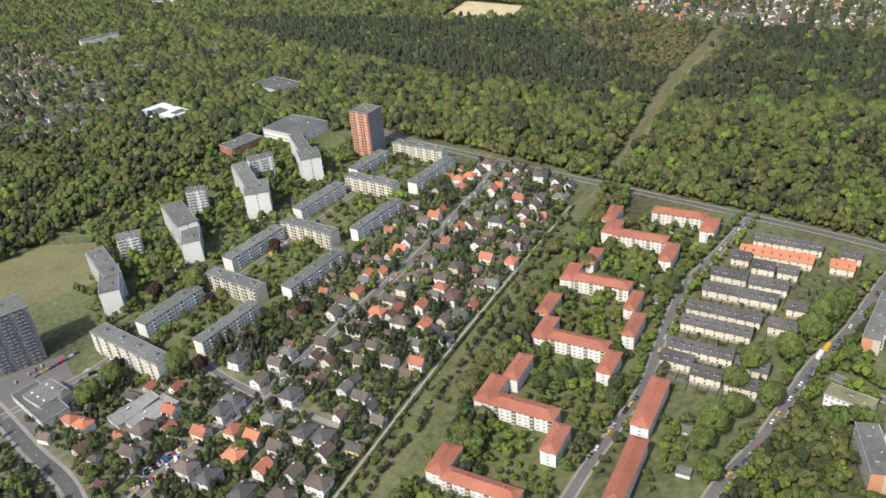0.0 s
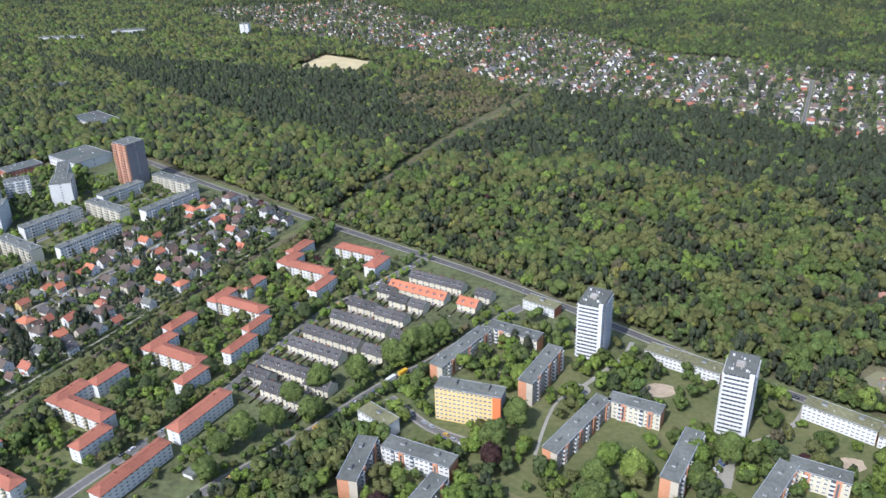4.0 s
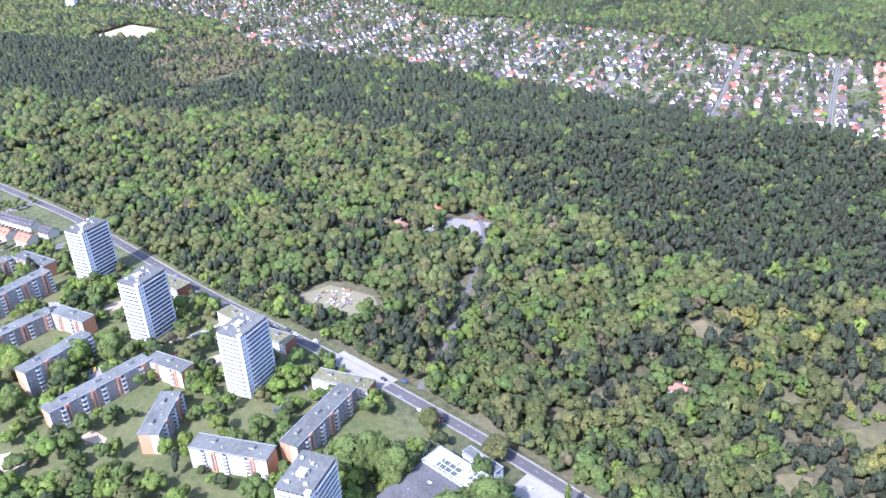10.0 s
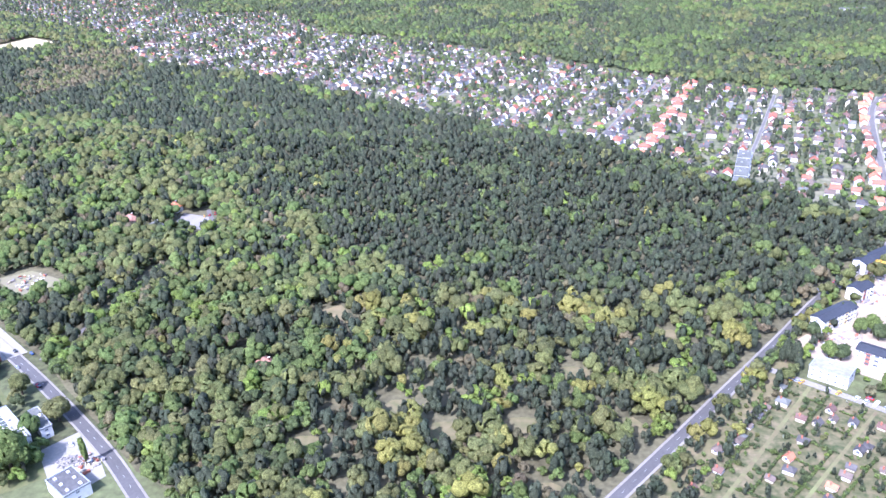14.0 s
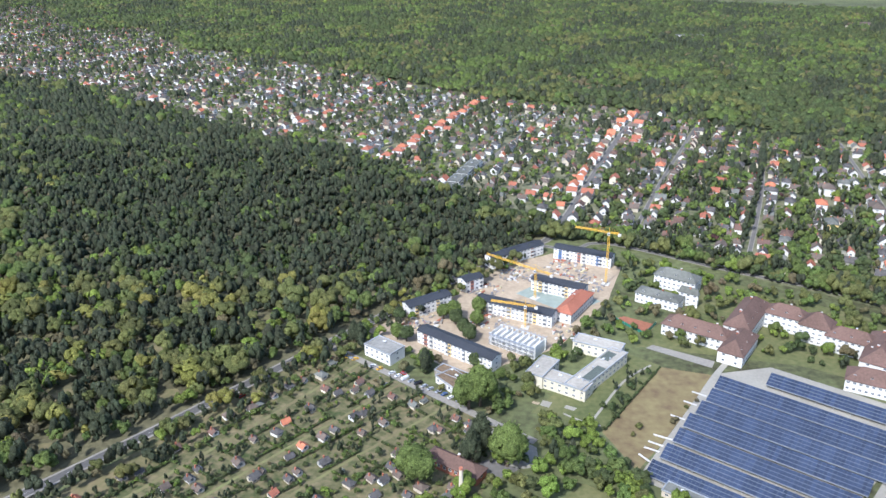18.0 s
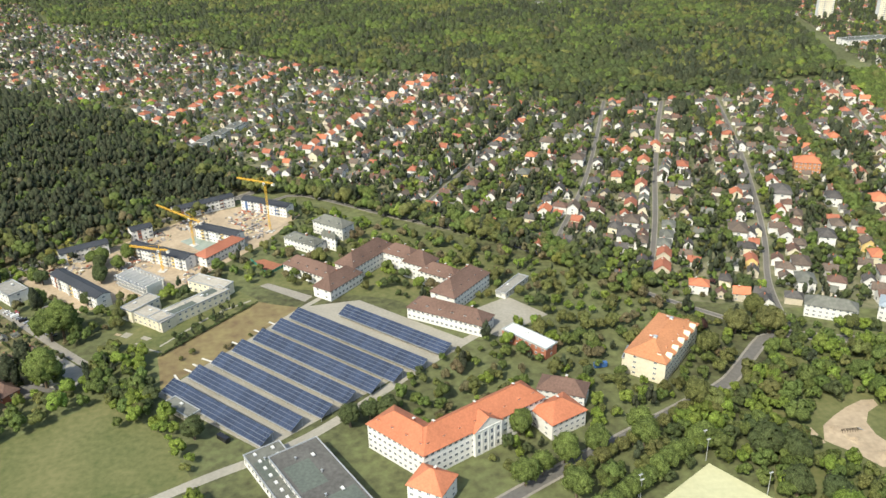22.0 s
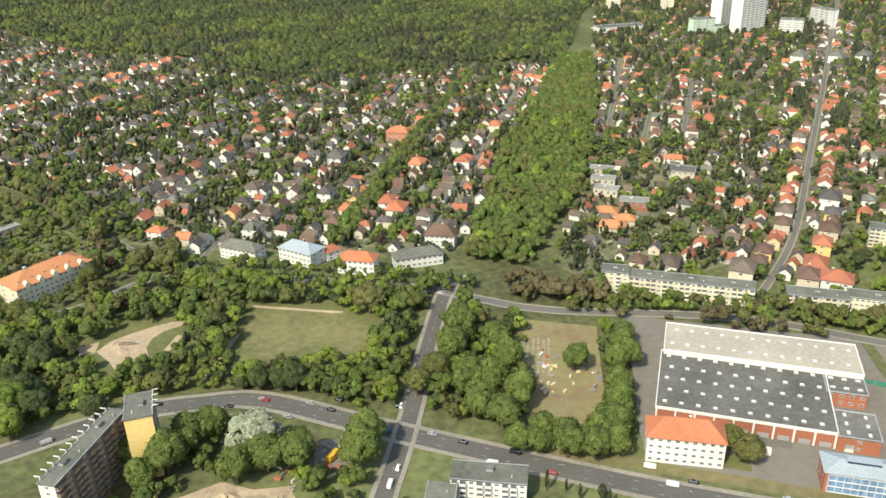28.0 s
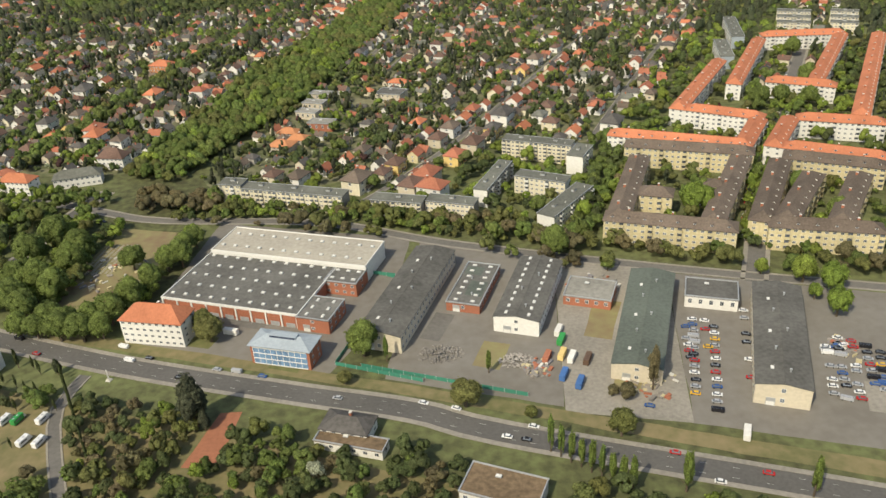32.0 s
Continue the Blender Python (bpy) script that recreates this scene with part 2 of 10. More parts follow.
# ---------------------------------------------------------------- mesh helpers
FOOT = []     # ground rectangles that are built over: x, y, half length, half width, cos, sin
BOXF = ((0, 3, 2, 1), (4, 5, 6, 7), (0, 1, 5, 4), (1, 2, 6, 5), (2, 3, 7, 6), (3, 0, 4, 7))


class Geo:
    """Collects simple solids into one mesh."""

    def __init__(self):
        self.v, self.f, self.m = [], [], []

    def solid(self, vs, fs, mi=0):
        k = len(self.v)
        self.v += vs
        for f in fs:
            self.f.append(tuple(i + k for i in f))
            self.m.append(mi)
        return self

    def box(self, x0, y0, z0, x1, y1, z1, mi=0):
        return self.solid([(x0, y0, z0), (x1, y0, z0), (x1, y1, z0), (x0, y1, z0), (x0, y0, z1), (x1, y0, z1), (x1, y1, z1), (x0, y1, z1)], BOXF, mi)

    def beam(self, a, b, r, mi=0):
        a, b = Vector(a), Vector(b)
        d = (b - a).normalized()
        s = d.orthogonal().normalized() * r
        t = d.cross(s)
        return self.solid([tuple(p + q) for p in (a, b) for q in (s, t, -s, -t)], ((0, 3, 2, 1), (4, 5, 6, 7), (0, 1, 5, 4), (1, 2, 6, 5), (2, 3, 7, 6), (3, 0, 4, 7)), mi)

    def tube(self, x, y, z0, z1, r0, r1, n=8, mi=0):
        vs = [(x + r * math.cos(i * 2 * math.pi / n), y + r * math.sin(i * 2 * math.pi / n), z) for z, r in ((z0, r0), (z1, r1)) for i in range(n)]
        return self.solid(vs, [(i, (i + 1) % n, n + (i + 1) % n, n + i) for i in range(n)] + [tuple(range(n))[::-1], tuple(range(n, 2 * n))], mi)

    def put(self, other, x, y, rz, z=0.0):
        c, n = math.cos(radians(rz)), math.sin(radians(rz))
        k = len(self.v)
        self.v += [(x + a * c - b * n, y + a * n + b * c, d + z) for a, b, d in other.v]
        self.f += [tuple(i + k for i in f) for f in other.f]
        self.m += other.m
        return self

    def mesh(self, name, *mats):
        me = bpy.data.meshes.new(name)
        me.from_pydata(self.v, [], self.f)
        for m in mats:
            me.materials.append(MATS[m])
        if len(mats) > 1:
            me.polygons.foreach_set("material_index", self.m)
        me.update()
        return me


def part(name, me, parent, loc=(0, 0, 0), rz=0.0, label=""):
    ob = new(name, me)
    ob.parent = parent
    ob.location, ob.rotation_euler = loc, (0, 0, radians(rz))
    return tagged(ob, label)


def thing(name, x, y, ang, label, category, group="", z=0.0):
    e = new(name)
    e.empty_display_size = 0.5
    e.location, e.rotation_euler = (x, y, z), (0, 0, radians(ang))
    return tagged(e, label, category, group)


def foot(x, y, L, W, ang, pad=0.6):
    a = radians(ang)
    FOOT.append((x, y, L / 2 + pad, W / 2 + pad, math.cos(a), math.sin(a)))


STOCK = {}


def stock(key, make):
    if key not in STOCK:
        STOCK[key] = make()
    return STOCK[key]


def window_stack(floors, sto, w, hh):
    """One column of framed windows: a proud frame, two panes and a sill each."""
    g = Geo()
    a = w / 2
    for i in range(floors):
        z = i * sto + sto * 0.42
        g.solid([(-a, 0, z), (a, 0, z), (a, 0, z + hh), (-a, 0, z + hh), (-a, -0.06, z), (a, -0.06, z), (a, -0.06, z + hh), (-a, -0.06, z + hh)], ((4, 5, 6, 7), (0, 1, 5, 4), (2, 3, 7, 6)), 0)
        for x0, x1 in ((-a + 0.08, -0.03), (0.03, a - 0.08)):
            g.solid([(x0, -0.065, z + 0.08), (x1, -0.065, z + 0.08), (x1, -0.065, z + hh - 0.08), (x0, -0.065, z + hh - 0.08)], ((0, 1, 2, 3),), 1)
    return g


def balcony_stack(floors, sto, w, d, front):
    g = Geo()
    for i in range(floors):
        z = i * sto + sto * 0.12
        g.box(-w / 2, -d, z, w / 2, 0, z + 0.1, 1)
        g.box(-w / 2, -d, z + 0.1, w / 2, -d + 0.08, z + sto * 0.5, 0)
        g.box(-w / 2, -d, z + 0.1, -w / 2 + 0.07, 0, z + sto * 0.5, 0)
        g.box(w / 2 - 0.07, -d, z + 0.1, w / 2, 0, z + sto * 0.5, 0)
        g.box(-w / 2 + 0.15, -0.06, z + 0.1, w / 2 - 0.15, 0.02, z + sto * 0.78, 2)
    return g


def facade(e, L, W, h, floors, spec=("w",), step=2.0, ends=0, front="frame", side=(0, 1), single=False):
    """Windows ("w") and balconies ("b") along both long sides; ends: columns on each short end. single: each column a part of its own."""
    sto = h / floors
    n = max(2, int((L - 0.8) / step))
    win, bal = Geo(), Geo()
    w = window_stack(floors, sto, 1.1, sto * 0.42)
    b = balcony_stack(floors, sto, 1.7, 0.75, front)
    for s in side:
        for i in range(n):
            x = -L / 2 + (i + 0.5) * L / n
            kind = spec[i % len(spec)] if s == 0 else "w"
            y, rz = (-W / 2, 0) if s == 0 else (W / 2, 180)
            if kind == "b":
                bal.put(b, x, y - (0.01 if s == 0 else -0.01), rz)
            elif kind == "w":
                win.put(w, x, y, rz)
    for s in range(2 if ends else 0):
        for i in range(ends):
            win.put(w, L / 2 if s else -L / 2, -W / 2 + (i + 0.5) * W / ends, 90 if s else -90)
    if win.v:
        tagged(part("window_grid", win.mesh("window_grid", "frame", "glass"), e), "rows of small framed windows", kind="stuff")
    if bal.v:
        tagged(part("balcony_grid", bal.mesh("balcony_grid", front, "concrete", "glass"), e), "stacked balconies with solid fronts", kind="stuff")


def slab(x, y, L, W, ang, h, floors, wall, gable, label):
    """A flat-roofed block of flats."""
    if W > L:
        L, W, ang = W, L, ang + 90
    while ang > 90:
        ang -= 180
    while ang <= -90:
        ang += 180
    foot(x, y, L, W, ang, 1.0)
    e = thing("apartment_block", x, y, ang, label, "apartment building", "apartment blocks")
    g = Geo()
    g.solid([(-L / 2, -W / 2, 0), (L / 2, -W / 2, 0), (L / 2, W / 2, 0), (-L / 2, W / 2, 0), (-L / 2, -W / 2, h), (L / 2, -W / 2, h), (L / 2, W / 2, h), (-L / 2, W / 2, h)], BOXF)
    g.m = [0, 0, 0, 1, 0, 1]
    part("wall", g.mesh("wall", wall, gable), e)
    r = Geo()
    r.box(-L / 2 - 0.2, -W / 2 - 0.2, h, L / 2 + 0.2, W / 2 + 0.2, h + 0.3)
    for s in (-1, 1):
        r.box(-L / 2 - 0.2, s * (W / 2 + 0.1) - 0.1, h + 0.3, L / 2 + 0.2, s * (W / 2 + 0.1) + 0.1, h + 0.42, 1)
    roofm = "mossroof" if "mossy" in label else "greyroof"
    part("roof", r.mesh("roof", roofm, "metalgrey"), e)
    k = max(1, int(L / 11))
    vent = stock("roof_vent", lambda: Geo().box(-0.9, -0.6, 0, 0.9, 0.6, 0.8).box(-1.0, -0.7, 0.8, 1.0, 0.7, 0.92, 1).mesh("roof_vent", "metalgrey", "greyroof"))
    pipe = stock("vent_pipe", lambda: Geo().tube(0, 0, 0, 0.7, 0.16, 0.16, 6).mesh("vent_pipe", "concrete"))
    for i in range(k):
        part("roof_vent", vent, e, (-L / 2 + (i + 0.5) * L / k, 0.1 * W, h + 0.3))
        part("vent_pipe", pipe, e, (-L / 2 + (i + 0.8) * L / k, -0.2 * W, h + 0.3))
    if "roof frames" in label:
        for i in range(int(L / 2.4)):
            px = -L / 2 + 1.2 + i * 2.4
            part("roof_frame", stock("roof_frame", lambda: Geo().box(-0.12, -0.2, 0, 0.12, 0.0, 1.0).box(-0.12, -1.6, 0.8, 0.12, 0, 1.0).mesh("roof_frame", "frame")), e, (px, W / 2 - 0.1, h + 0.3), 180)
    if gable == "orange":
        strip = stock(("stair", round(h, 1)), lambda: Geo().box(-0.9, -0.45, 0, 0.9, 0.05, h + 0.25).box(-0.35, -0.48, 0.6, 0.35, -0.4, h - 0.6, 1).mesh("stair_tower", "orange", "glass"))
        k = max(2, int(L / 9.5))
        for i in range(k):
            part("stair_tower", strip, e, (-L / 2 + (i + 0.62) * L / k, -W / 2, 0))
        part("gable_strip", Geo().box(-L / 2 - 0.06, -W / 2, 0, -L / 2, -W / 2 + W * 0.42, h).mesh("gable_strip", "beige"), e)
    if "end strip" in label:
        part("end_strip", Geo().box(L / 2 - 2.9, -W / 2 - 0.9, 0, L / 2 + 0.05, -W / 2 + 0.05, h).mesh("end_strip", "orangepaint"), e)
        for px in (-L * 0.27, L * 0.22):
            part("lift_house", Geo().box(px - 1.7, -0.6, h + 0.3, px + 1.7, 2.0, h + 1.5).mesh("lift_house", "greyroof"), e)
    if "low" in label:
        facade(e, L, W, h, floors, ("w",), 1.6, 0)
    elif "balcon" in label or "yellow" in label:
        facade(e, L, W, h, floors, ("b", "b", "w") if "yellow" not in label else ("b", "b", "w"), 1.9, 1 if floors > 7 else 0, "frame" if wall == "yellow" else wall)
    else:
        facade(e, L, W, h, floors, ("w", "w", "b", "w"), 1.8, 0, "frame")
    return e


def roof_geo(L, W, h, rh, kind, over=0.4, th=0.22):
    """A thick pitched roof, ridge along x: hip or gable."""
    a, b, z = L / 2 + over, W / 2 + over, h
    zr = h + rh
    i = min(L / 2 - 0.3, W * 0.5) if kind == "hip" else -over
    rx = L / 2 - i
    g = Geo()
    vs = []
    for dz in (0.0, th):
        vs += [(-a, -b, z - 0.12 + dz), (a, -b, z - 0.12 + dz), (a, b, z - 0.12 + dz), (-a, b, z - 0.12 + dz), (-rx, 0, zr + dz), (rx, 0, zr + dz)]
    top = [(0, 1, 5, 4), (2, 3, 4, 5), (1, 2, 5), (3, 0, 4)] if kind == "hip" else [(0, 1, 5, 4), (2, 3, 4, 5)]
    fs = [tuple(j + 6 for j in f) for f in top] + [tuple(reversed(f)) for f in top]
    rim = [(0, 1), (1, 2), (2, 3), (3, 0)] if kind == "hip" else [(0, 1), (1, 5), (5, 2), (2, 3), (3, 4), (4, 0)]
    fs += [(p, q, q + 6, p + 6) for p, q in rim]
    g.solid(vs, fs)
    if kind == "gable" or rx > 0.5:
        g.beam((-rx, 0, zr + th), (rx, 0, zr + th), 0.12)
    return g


def wall_geo(L, W, h, rh, kind):
    g = Geo()
    if kind == "hip":
        return g.box(-L / 2, -W / 2, 0, L / 2, W / 2, h)
    a, b = L / 2, W / 2
    k = h + rh - 0.08
    return g.solid([(-a, -b, 0), (a, -b, 0), (a, b, 0), (-a, b, 0), (-a, -b, h), (a, -b, h), (a, b, h), (-a, b, h), (-a, 0, k), (a, 0, k)],
                   ((0, 3, 2, 1), (0, 1, 5, 4), (1, 2, 6, 9, 5), (2, 3, 7, 6), (3, 0, 4, 8, 7), (4, 5, 9, 8), (6, 7, 8, 9)))


def hipb(x, y, L, W, ang, h, rh, roof, wall, label, kind="hip", cat="building"):
    """A large building with a pitched tiled roof."""
    if W > L:
        L, W, ang = W, L, ang + 90
    while ang > 90:
        ang -= 180
    while ang <= -90:
        ang += 180
    foot(x, y, L, W, ang, 1.0)
    nm = "school" if "school" in label else "barracks" if "barracks" in label else "tenement" if "tenement" in label else "villa" if "villa" in label else "house"
    e = thing(nm, x, y, ang, label, nm, nm + " buildings")
    part("wall", wall_geo(L, W, h, rh, kind).mesh("wall", wall), e)
    part("roof", roof_geo(L, W, h, rh, kind).mesh("roof", roof), e)
    fl = max(1, round(h / 1.95))
    facade(e, L, W, h, fl, ("w", "w", "b", "w") if nm == "tenement" else ("w",), 1.9 if nm != "tenement" else 2.2, 2 if W > 6 else 1, wall)
    ch = stock(("chimney", wall), lambda: Geo().box(-0.3, -0.4, 0, 0.3, 0.4, 1.5).box(-0.36, -0.46, 1.5, 0.36, 0.46, 1.62, 1).mesh("chimney", "brick", "concrete"))
    for i in range(max(1, int(L / 12))):
        part("chimney", ch, e, (-L / 2 + (i + 0.55) * L / max(1, int(L / 12)), W * 0.12, h + rh * 0.62))
    dm = stock(("dormer", roof), lambda: Geo().box(-0.45, -0.7, 0, 0.45, 0.7, 0.75).box(-0.55, -0.8, 0.75, 0.55, 0.7, 0.85, 1).box(-0.33, -0.74, 0.15, 0.33, -0.6, 0.65, 2).mesh("dormer", "white", roof, "glass"))
    if nm == "school" and L > 40:
        pd, pt = -W / 2 - 0.9, h + 3.3
        part("pediment", Geo().solid([(-5, pd, 0), (5, pd, 0), (5, 0, 0), (-5, 0, 0), (-5, pd, h), (5, pd, h), (5, 0, h), (-5, 0, h), (0, pd, pt), (0, 0, pt)], ((0, 1, 5, 8, 4), (1, 2, 6, 5), (3, 0, 4, 7), (2, 3, 7, 9, 6))).mesh("pediment", wall), e)
        part("pediment_roof", Geo().solid([(-5.5, pd - 0.3, h - 0.15), (0, pd - 0.3, pt + 0.2), (5.5, pd - 0.3, h - 0.15), (-5.5, 0, h - 0.15), (0, 0, pt + 0.2), (5.5, 0, h - 0.15)], ((0, 3, 4, 1), (1, 4, 5, 2))).mesh("pediment_roof", roof), e)
        part("cornice", Geo().box(-5.2, pd - 0.2, h - 0.25, 5.2, pd, h).mesh("cornice", "frame"), e)
        pil = stock("pilaster", lambda: Geo().box(-0.18, -0.15, 0, 0.18, 0, 8.2).mesh("pilaster", "frame"))
        tall = stock("tall_window", lambda: Geo().box(-0.5, -0.05, 0, 0.5, 0, 1.6).box(-0.4, -0.08, 0.1, 0.4, -0.05, 1.5, 1).mesh("window", "frame", "glass"))
        for k in range(5):
            part("pilaster", pil, e, (-4.7 + k * 2.35, pd, 0))
            if k < 4:
                for z in (0.8, 3.3, 5.8):
                    part("window", tall, e, (-3.52 + k * 2.35, pd, z))
    if "villa-like" in label:
        lt = stock("lantern", lambda: Geo().box(-0.5, -0.5, -0.6, 0.5, 0.5, 0.7).box(-0.6, -0.6, 0.7, 0.6, 0.6, 0.85, 1).mesh("ridge_lantern", "white", "blueroof"))
        gb = stock("front_gable", lambda: Geo().solid([(-0.9, -0.5, -1.0), (0.9, -0.5, -1.0), (0.9, 1.6, -1.0), (-0.9, 1.6, -1.0), (-0.9, -0.5, 0.9), (0.9, -0.5, 0.9), (0, -0.5, 2.0), (0.9, 1.6, 0.9), (-0.9, 1.6, 0.9), (0, 1.6, 2.0)], ((0, 1, 5, 6, 4), (1, 2, 7, 5), (3, 0, 4, 8), (5, 7, 9, 6), (4, 6, 9, 8), (2, 3, 8, 9, 7))).mesh("front_gable", "cream"))
        for px in (-0.24, 0.24):
            part("ridge_lantern", lt, e, (px * L, 0, h + rh))
        for k in range(5):
            part("front_gable", gb, e, (-L * 0.36 + k * L * 0.18, -W / 2, h))
    if nm in ("school", "tenement", "barracks") and L > 14:
        n = int(L / 5)
        for i in range(n):
            part("dormer", dm, e, (-L / 2 + (i + 0.5) * L / n, -W * 0.27, h + rh * 0.30))
    return e


def redblock(x, y, L, W, ang, h):
    """A white block with a red tiled roof."""
    if W > L:
        L, W, ang = W, L, ang + 90
    foot(x, y, L, W, ang, 1.0)
    e = thing("apartment_block", x, y, ang, "white four-storey block with red tiled hipped roof", "apartment building", "red-roofed blocks")
    part("wall", wall_geo(L, W, h, 1.3, "hip").mesh("wall", "white"), e)
    part("roof", roof_geo(L, W, h, 1.3, "hip").mesh("roof", "redroof"), e)
    facade(e, L, W, h, 4, ("w", "b", "w") if abs(ang) < 45 else ("w",), 2.1, 1, "sand")
    ch = stock("redchimney", lambda: Geo().box(-0.3, -0.3, 0, 0.3, 0.3, 1.2).mesh("chimney", "brick"))
    for i in range(max(1, int(L / 12))):
        part("chimney", ch, e, (-L / 2 + (i + 0.6) * L / max(1, int(L / 12)), 0.4, h + 0.8))


def terrace(x, y, L, W, ang, h, n, roof):
    """A row of joined houses under one pitched roof."""
    foot(x, y, L, W, ang, 0.8)
    e = thing("terraced_row", x, y, ang, "cream terraced houses under a %s pitched roof with dormers" % ("dark grey" if roof == "darkroof" else "bright orange"), "terraced house", "terraced rows")
    part("wall", wall_geo(L, W, h, 2.4, "gable").mesh("wall", "cream"), e)
    part("patio_strip", Geo().box(-L / 2, -W / 2 - 1.5, 0.03, L / 2, -W / 2, 0.11).mesh("patio_strip", "paving"), e)
    part("roof", roof_geo(L, W, h, 2.4, "gable").mesh("roof", roof), e)
    w1 = stock("terrace_window", lambda: Geo().box(-0.45, -0.06, 0.2, 0.45, 0.05, 1.35).box(-0.37, -0.08, 0.28, 0.37, 0, 1.27, 1).box(-0.45, -0.06, 1.95, 0.45, 0.05, 2.85).box(-0.37, -0.08, 2.03, 0.37, 0, 2.77, 1))
    wn_ = Geo()
    dm = stock(("terrace_dormer", roof), lambda: Geo().box(-0.7, -0.8, 0, 0.7, 0.9, 0.95).box(-0.8, -0.95, 0.95, 0.8, 1.0, 1.07, 1).box(-0.5, -0.84, 0.2, 0.5, -0.7, 0.8, 2).mesh("dormer", "white", roof, "glass"))
    ch = stock("redchimney", lambda: Geo().box(-0.3, -0.3, 0, 0.3, 0.3, 1.2).mesh("chimney", "brick"))
    for i in range(n):
        px = -L / 2 + (i + 0.5) * L / n
        for s in (-1, 1):
            wn_.put(w1, px, s * W / 2, 0 if s < 0 else 180)
        part("dormer", dm, e, (px, -W * 0.24, h + 0.75))
        if i % 2:
            part("chimney", ch, e, (px - L / n / 2, 0.5, h + 1.7))
    tagged(part("window_grid", wn_.mesh("window_grid", "frame", "glass"), e), "small framed windows", kind="stuff")
    fence = stock("terrace_fence", lambda: Geo().box(-0.06, -6.5, 0, 0.06, -0.1, 0.9).mesh("garden_fence", "bark"))
    for i in range(n + 1):
        part("garden_fence", fence, e, (-L / 2 + i * L / n, -W / 2, 0))


def hall(x, y, L, W, ang, h, roof, wall, label):
    """A flat industrial or public hall with parapet, roof lights and gates."""
    if W > L:
        L, W, ang = W, L, ang + 90
    while ang > 90:
        ang -= 180
    while ang <= -90:
        ang += 180
    foot(x, y, L, W, ang, 1.0)
    e = thing("hall", x, y, ang, label, "hall", "halls")
    part("wall", Geo().box(-L / 2, -W / 2, 0, L / 2, W / 2, h).mesh("wall", wall), e)
    r = Geo().box(-L / 2 - 0.15, -W / 2 - 0.15, h, L / 2 + 0.15, W / 2 + 0.15, h + 0.2)
    if W > 7 and ("warehouse" in label or "workshop hall" in label or "long dark" in label):
        r = roof_geo(L, W, h, 0.9, "gable", 0.2)
        part("gable_end", wall_geo(L - 0.05, W - 0.05, h, 0.9, "gable").mesh("gable_end", wall), e)
    else:
        pe = stock(("edge_x", round(L, 1)), lambda: Geo().box(-L / 2 - 0.2, -0.15, -0.1, L / 2 + 0.2, 0.15, 0.3).mesh("roof_edge", "metalgrey"))
        pw = stock(("edge_x", round(W, 1)), lambda: Geo().box(-W / 2 + 0.15, -0.15, -0.1, W / 2 - 0.15, 0.15, 0.3).mesh("roof_edge", "metalgrey"))
        for s in (-1, 1):
            part("roof_edge", pe, e, (0, s * W / 2, h + 0.2))
            part("roof_edge", pw, e, (s * L / 2, 0, h + 0.2), 90)
    part("roof", r.mesh("roof", "feltroof" if roof == "darkroof" else roof), e)
    sk = stock("rooflight", lambda: Geo().box(-0.7, -0.45, 0, 0.7, 0.45, 0.25).box(-0.6, -0.35, 0.25, 0.6, 0.35, 0.38, 1).mesh("rooflight", "metalgrey", "frame"))
    if "light" in label or "skylight" in label or "bay" in label:
        for i in range(max(2, int(L / 3.4))):
            for s in (-1, 1):
                part("rooflight", sk, e, (-L / 2 + (i + 0.5) * L / max(2, int(L / 3.4)), s * W * 0.25, h + (0.55 if "warehouse" in label else 0.2)), 90 if "strip" in label else 0)
    else:
        for i in range(max(1, int(L / 14))):
            part("rooflight", sk, e, (-L / 2 + (i + 0.4) * L / max(1, int(L / 14)), W * 0.2, h + (0.5 if W > 7 else 0.2)))
    if L > 20 and W > 6:
        top = h + (0.9 if W > 7 and ("warehouse" in label or "long dark" in label) else 0.2)
        if top < h + 0.5:
            part("roof_patch", Geo().box(-L * 0.3, -W * 0.42, top, L * 0.05, W * 0.1, top + 0.03).box(L * 0.2, -W * 0.1, top, L * 0.4, W * 0.44, top + 0.04).mesh("roof_patch", "greenroof"), e)
        vt = stock("hall_vent", lambda: Geo().tube(0, 0, -0.6, 0.9, 0.22, 0.22, 8).box(-0.3, -0.3, 0.9, 0.3, 0.3, 1.0).mesh("roof_vent", "metalgrey"))
        for i in range(int(L / 9)):
            part("roof_vent", vt, e, (-L / 2 + (i + 0.6) * 9, -W * 0.12 * (1 - 2 * (i % 2)), top - 0.1))
    if "ribbed" in label:
        rib, cross = Geo().box(-L / 2, -0.09, 0, L / 2, 0.09, 0.22).mesh("roof_rib", "frame"), Geo().box(-0.07, -W / 2, 0, 0.07, W / 2, 0.18).mesh("roof_rib", "frame")
        for k in range(4):
            part("roof_rib", rib, e, (0, -W / 2 + (k + 0.5) * W / 4, h + 0.2))
        for k in range(10):
            part("roof_rib", cross, e, (-L / 2 + (k + 0.5) * L / 10, 0, h + 0.2))
    fl = 2 if h > 3.8 else 1
    facade(e, L, W, h, fl, ("w",), 2.4, 1, wall)
    gate = stock("gate", lambda: Geo().box(-1.1, -0.08, 0, 1.1, 0.05, 2.4).box(-1.0, -0.1, 0.1, 1.0, 0, 1.2, 1).mesh("gate", "metalgrey", "frame"))
    part("gate", gate, e, (-L / 2 - 0.02, W * 0.2, 0), -90)
    return e


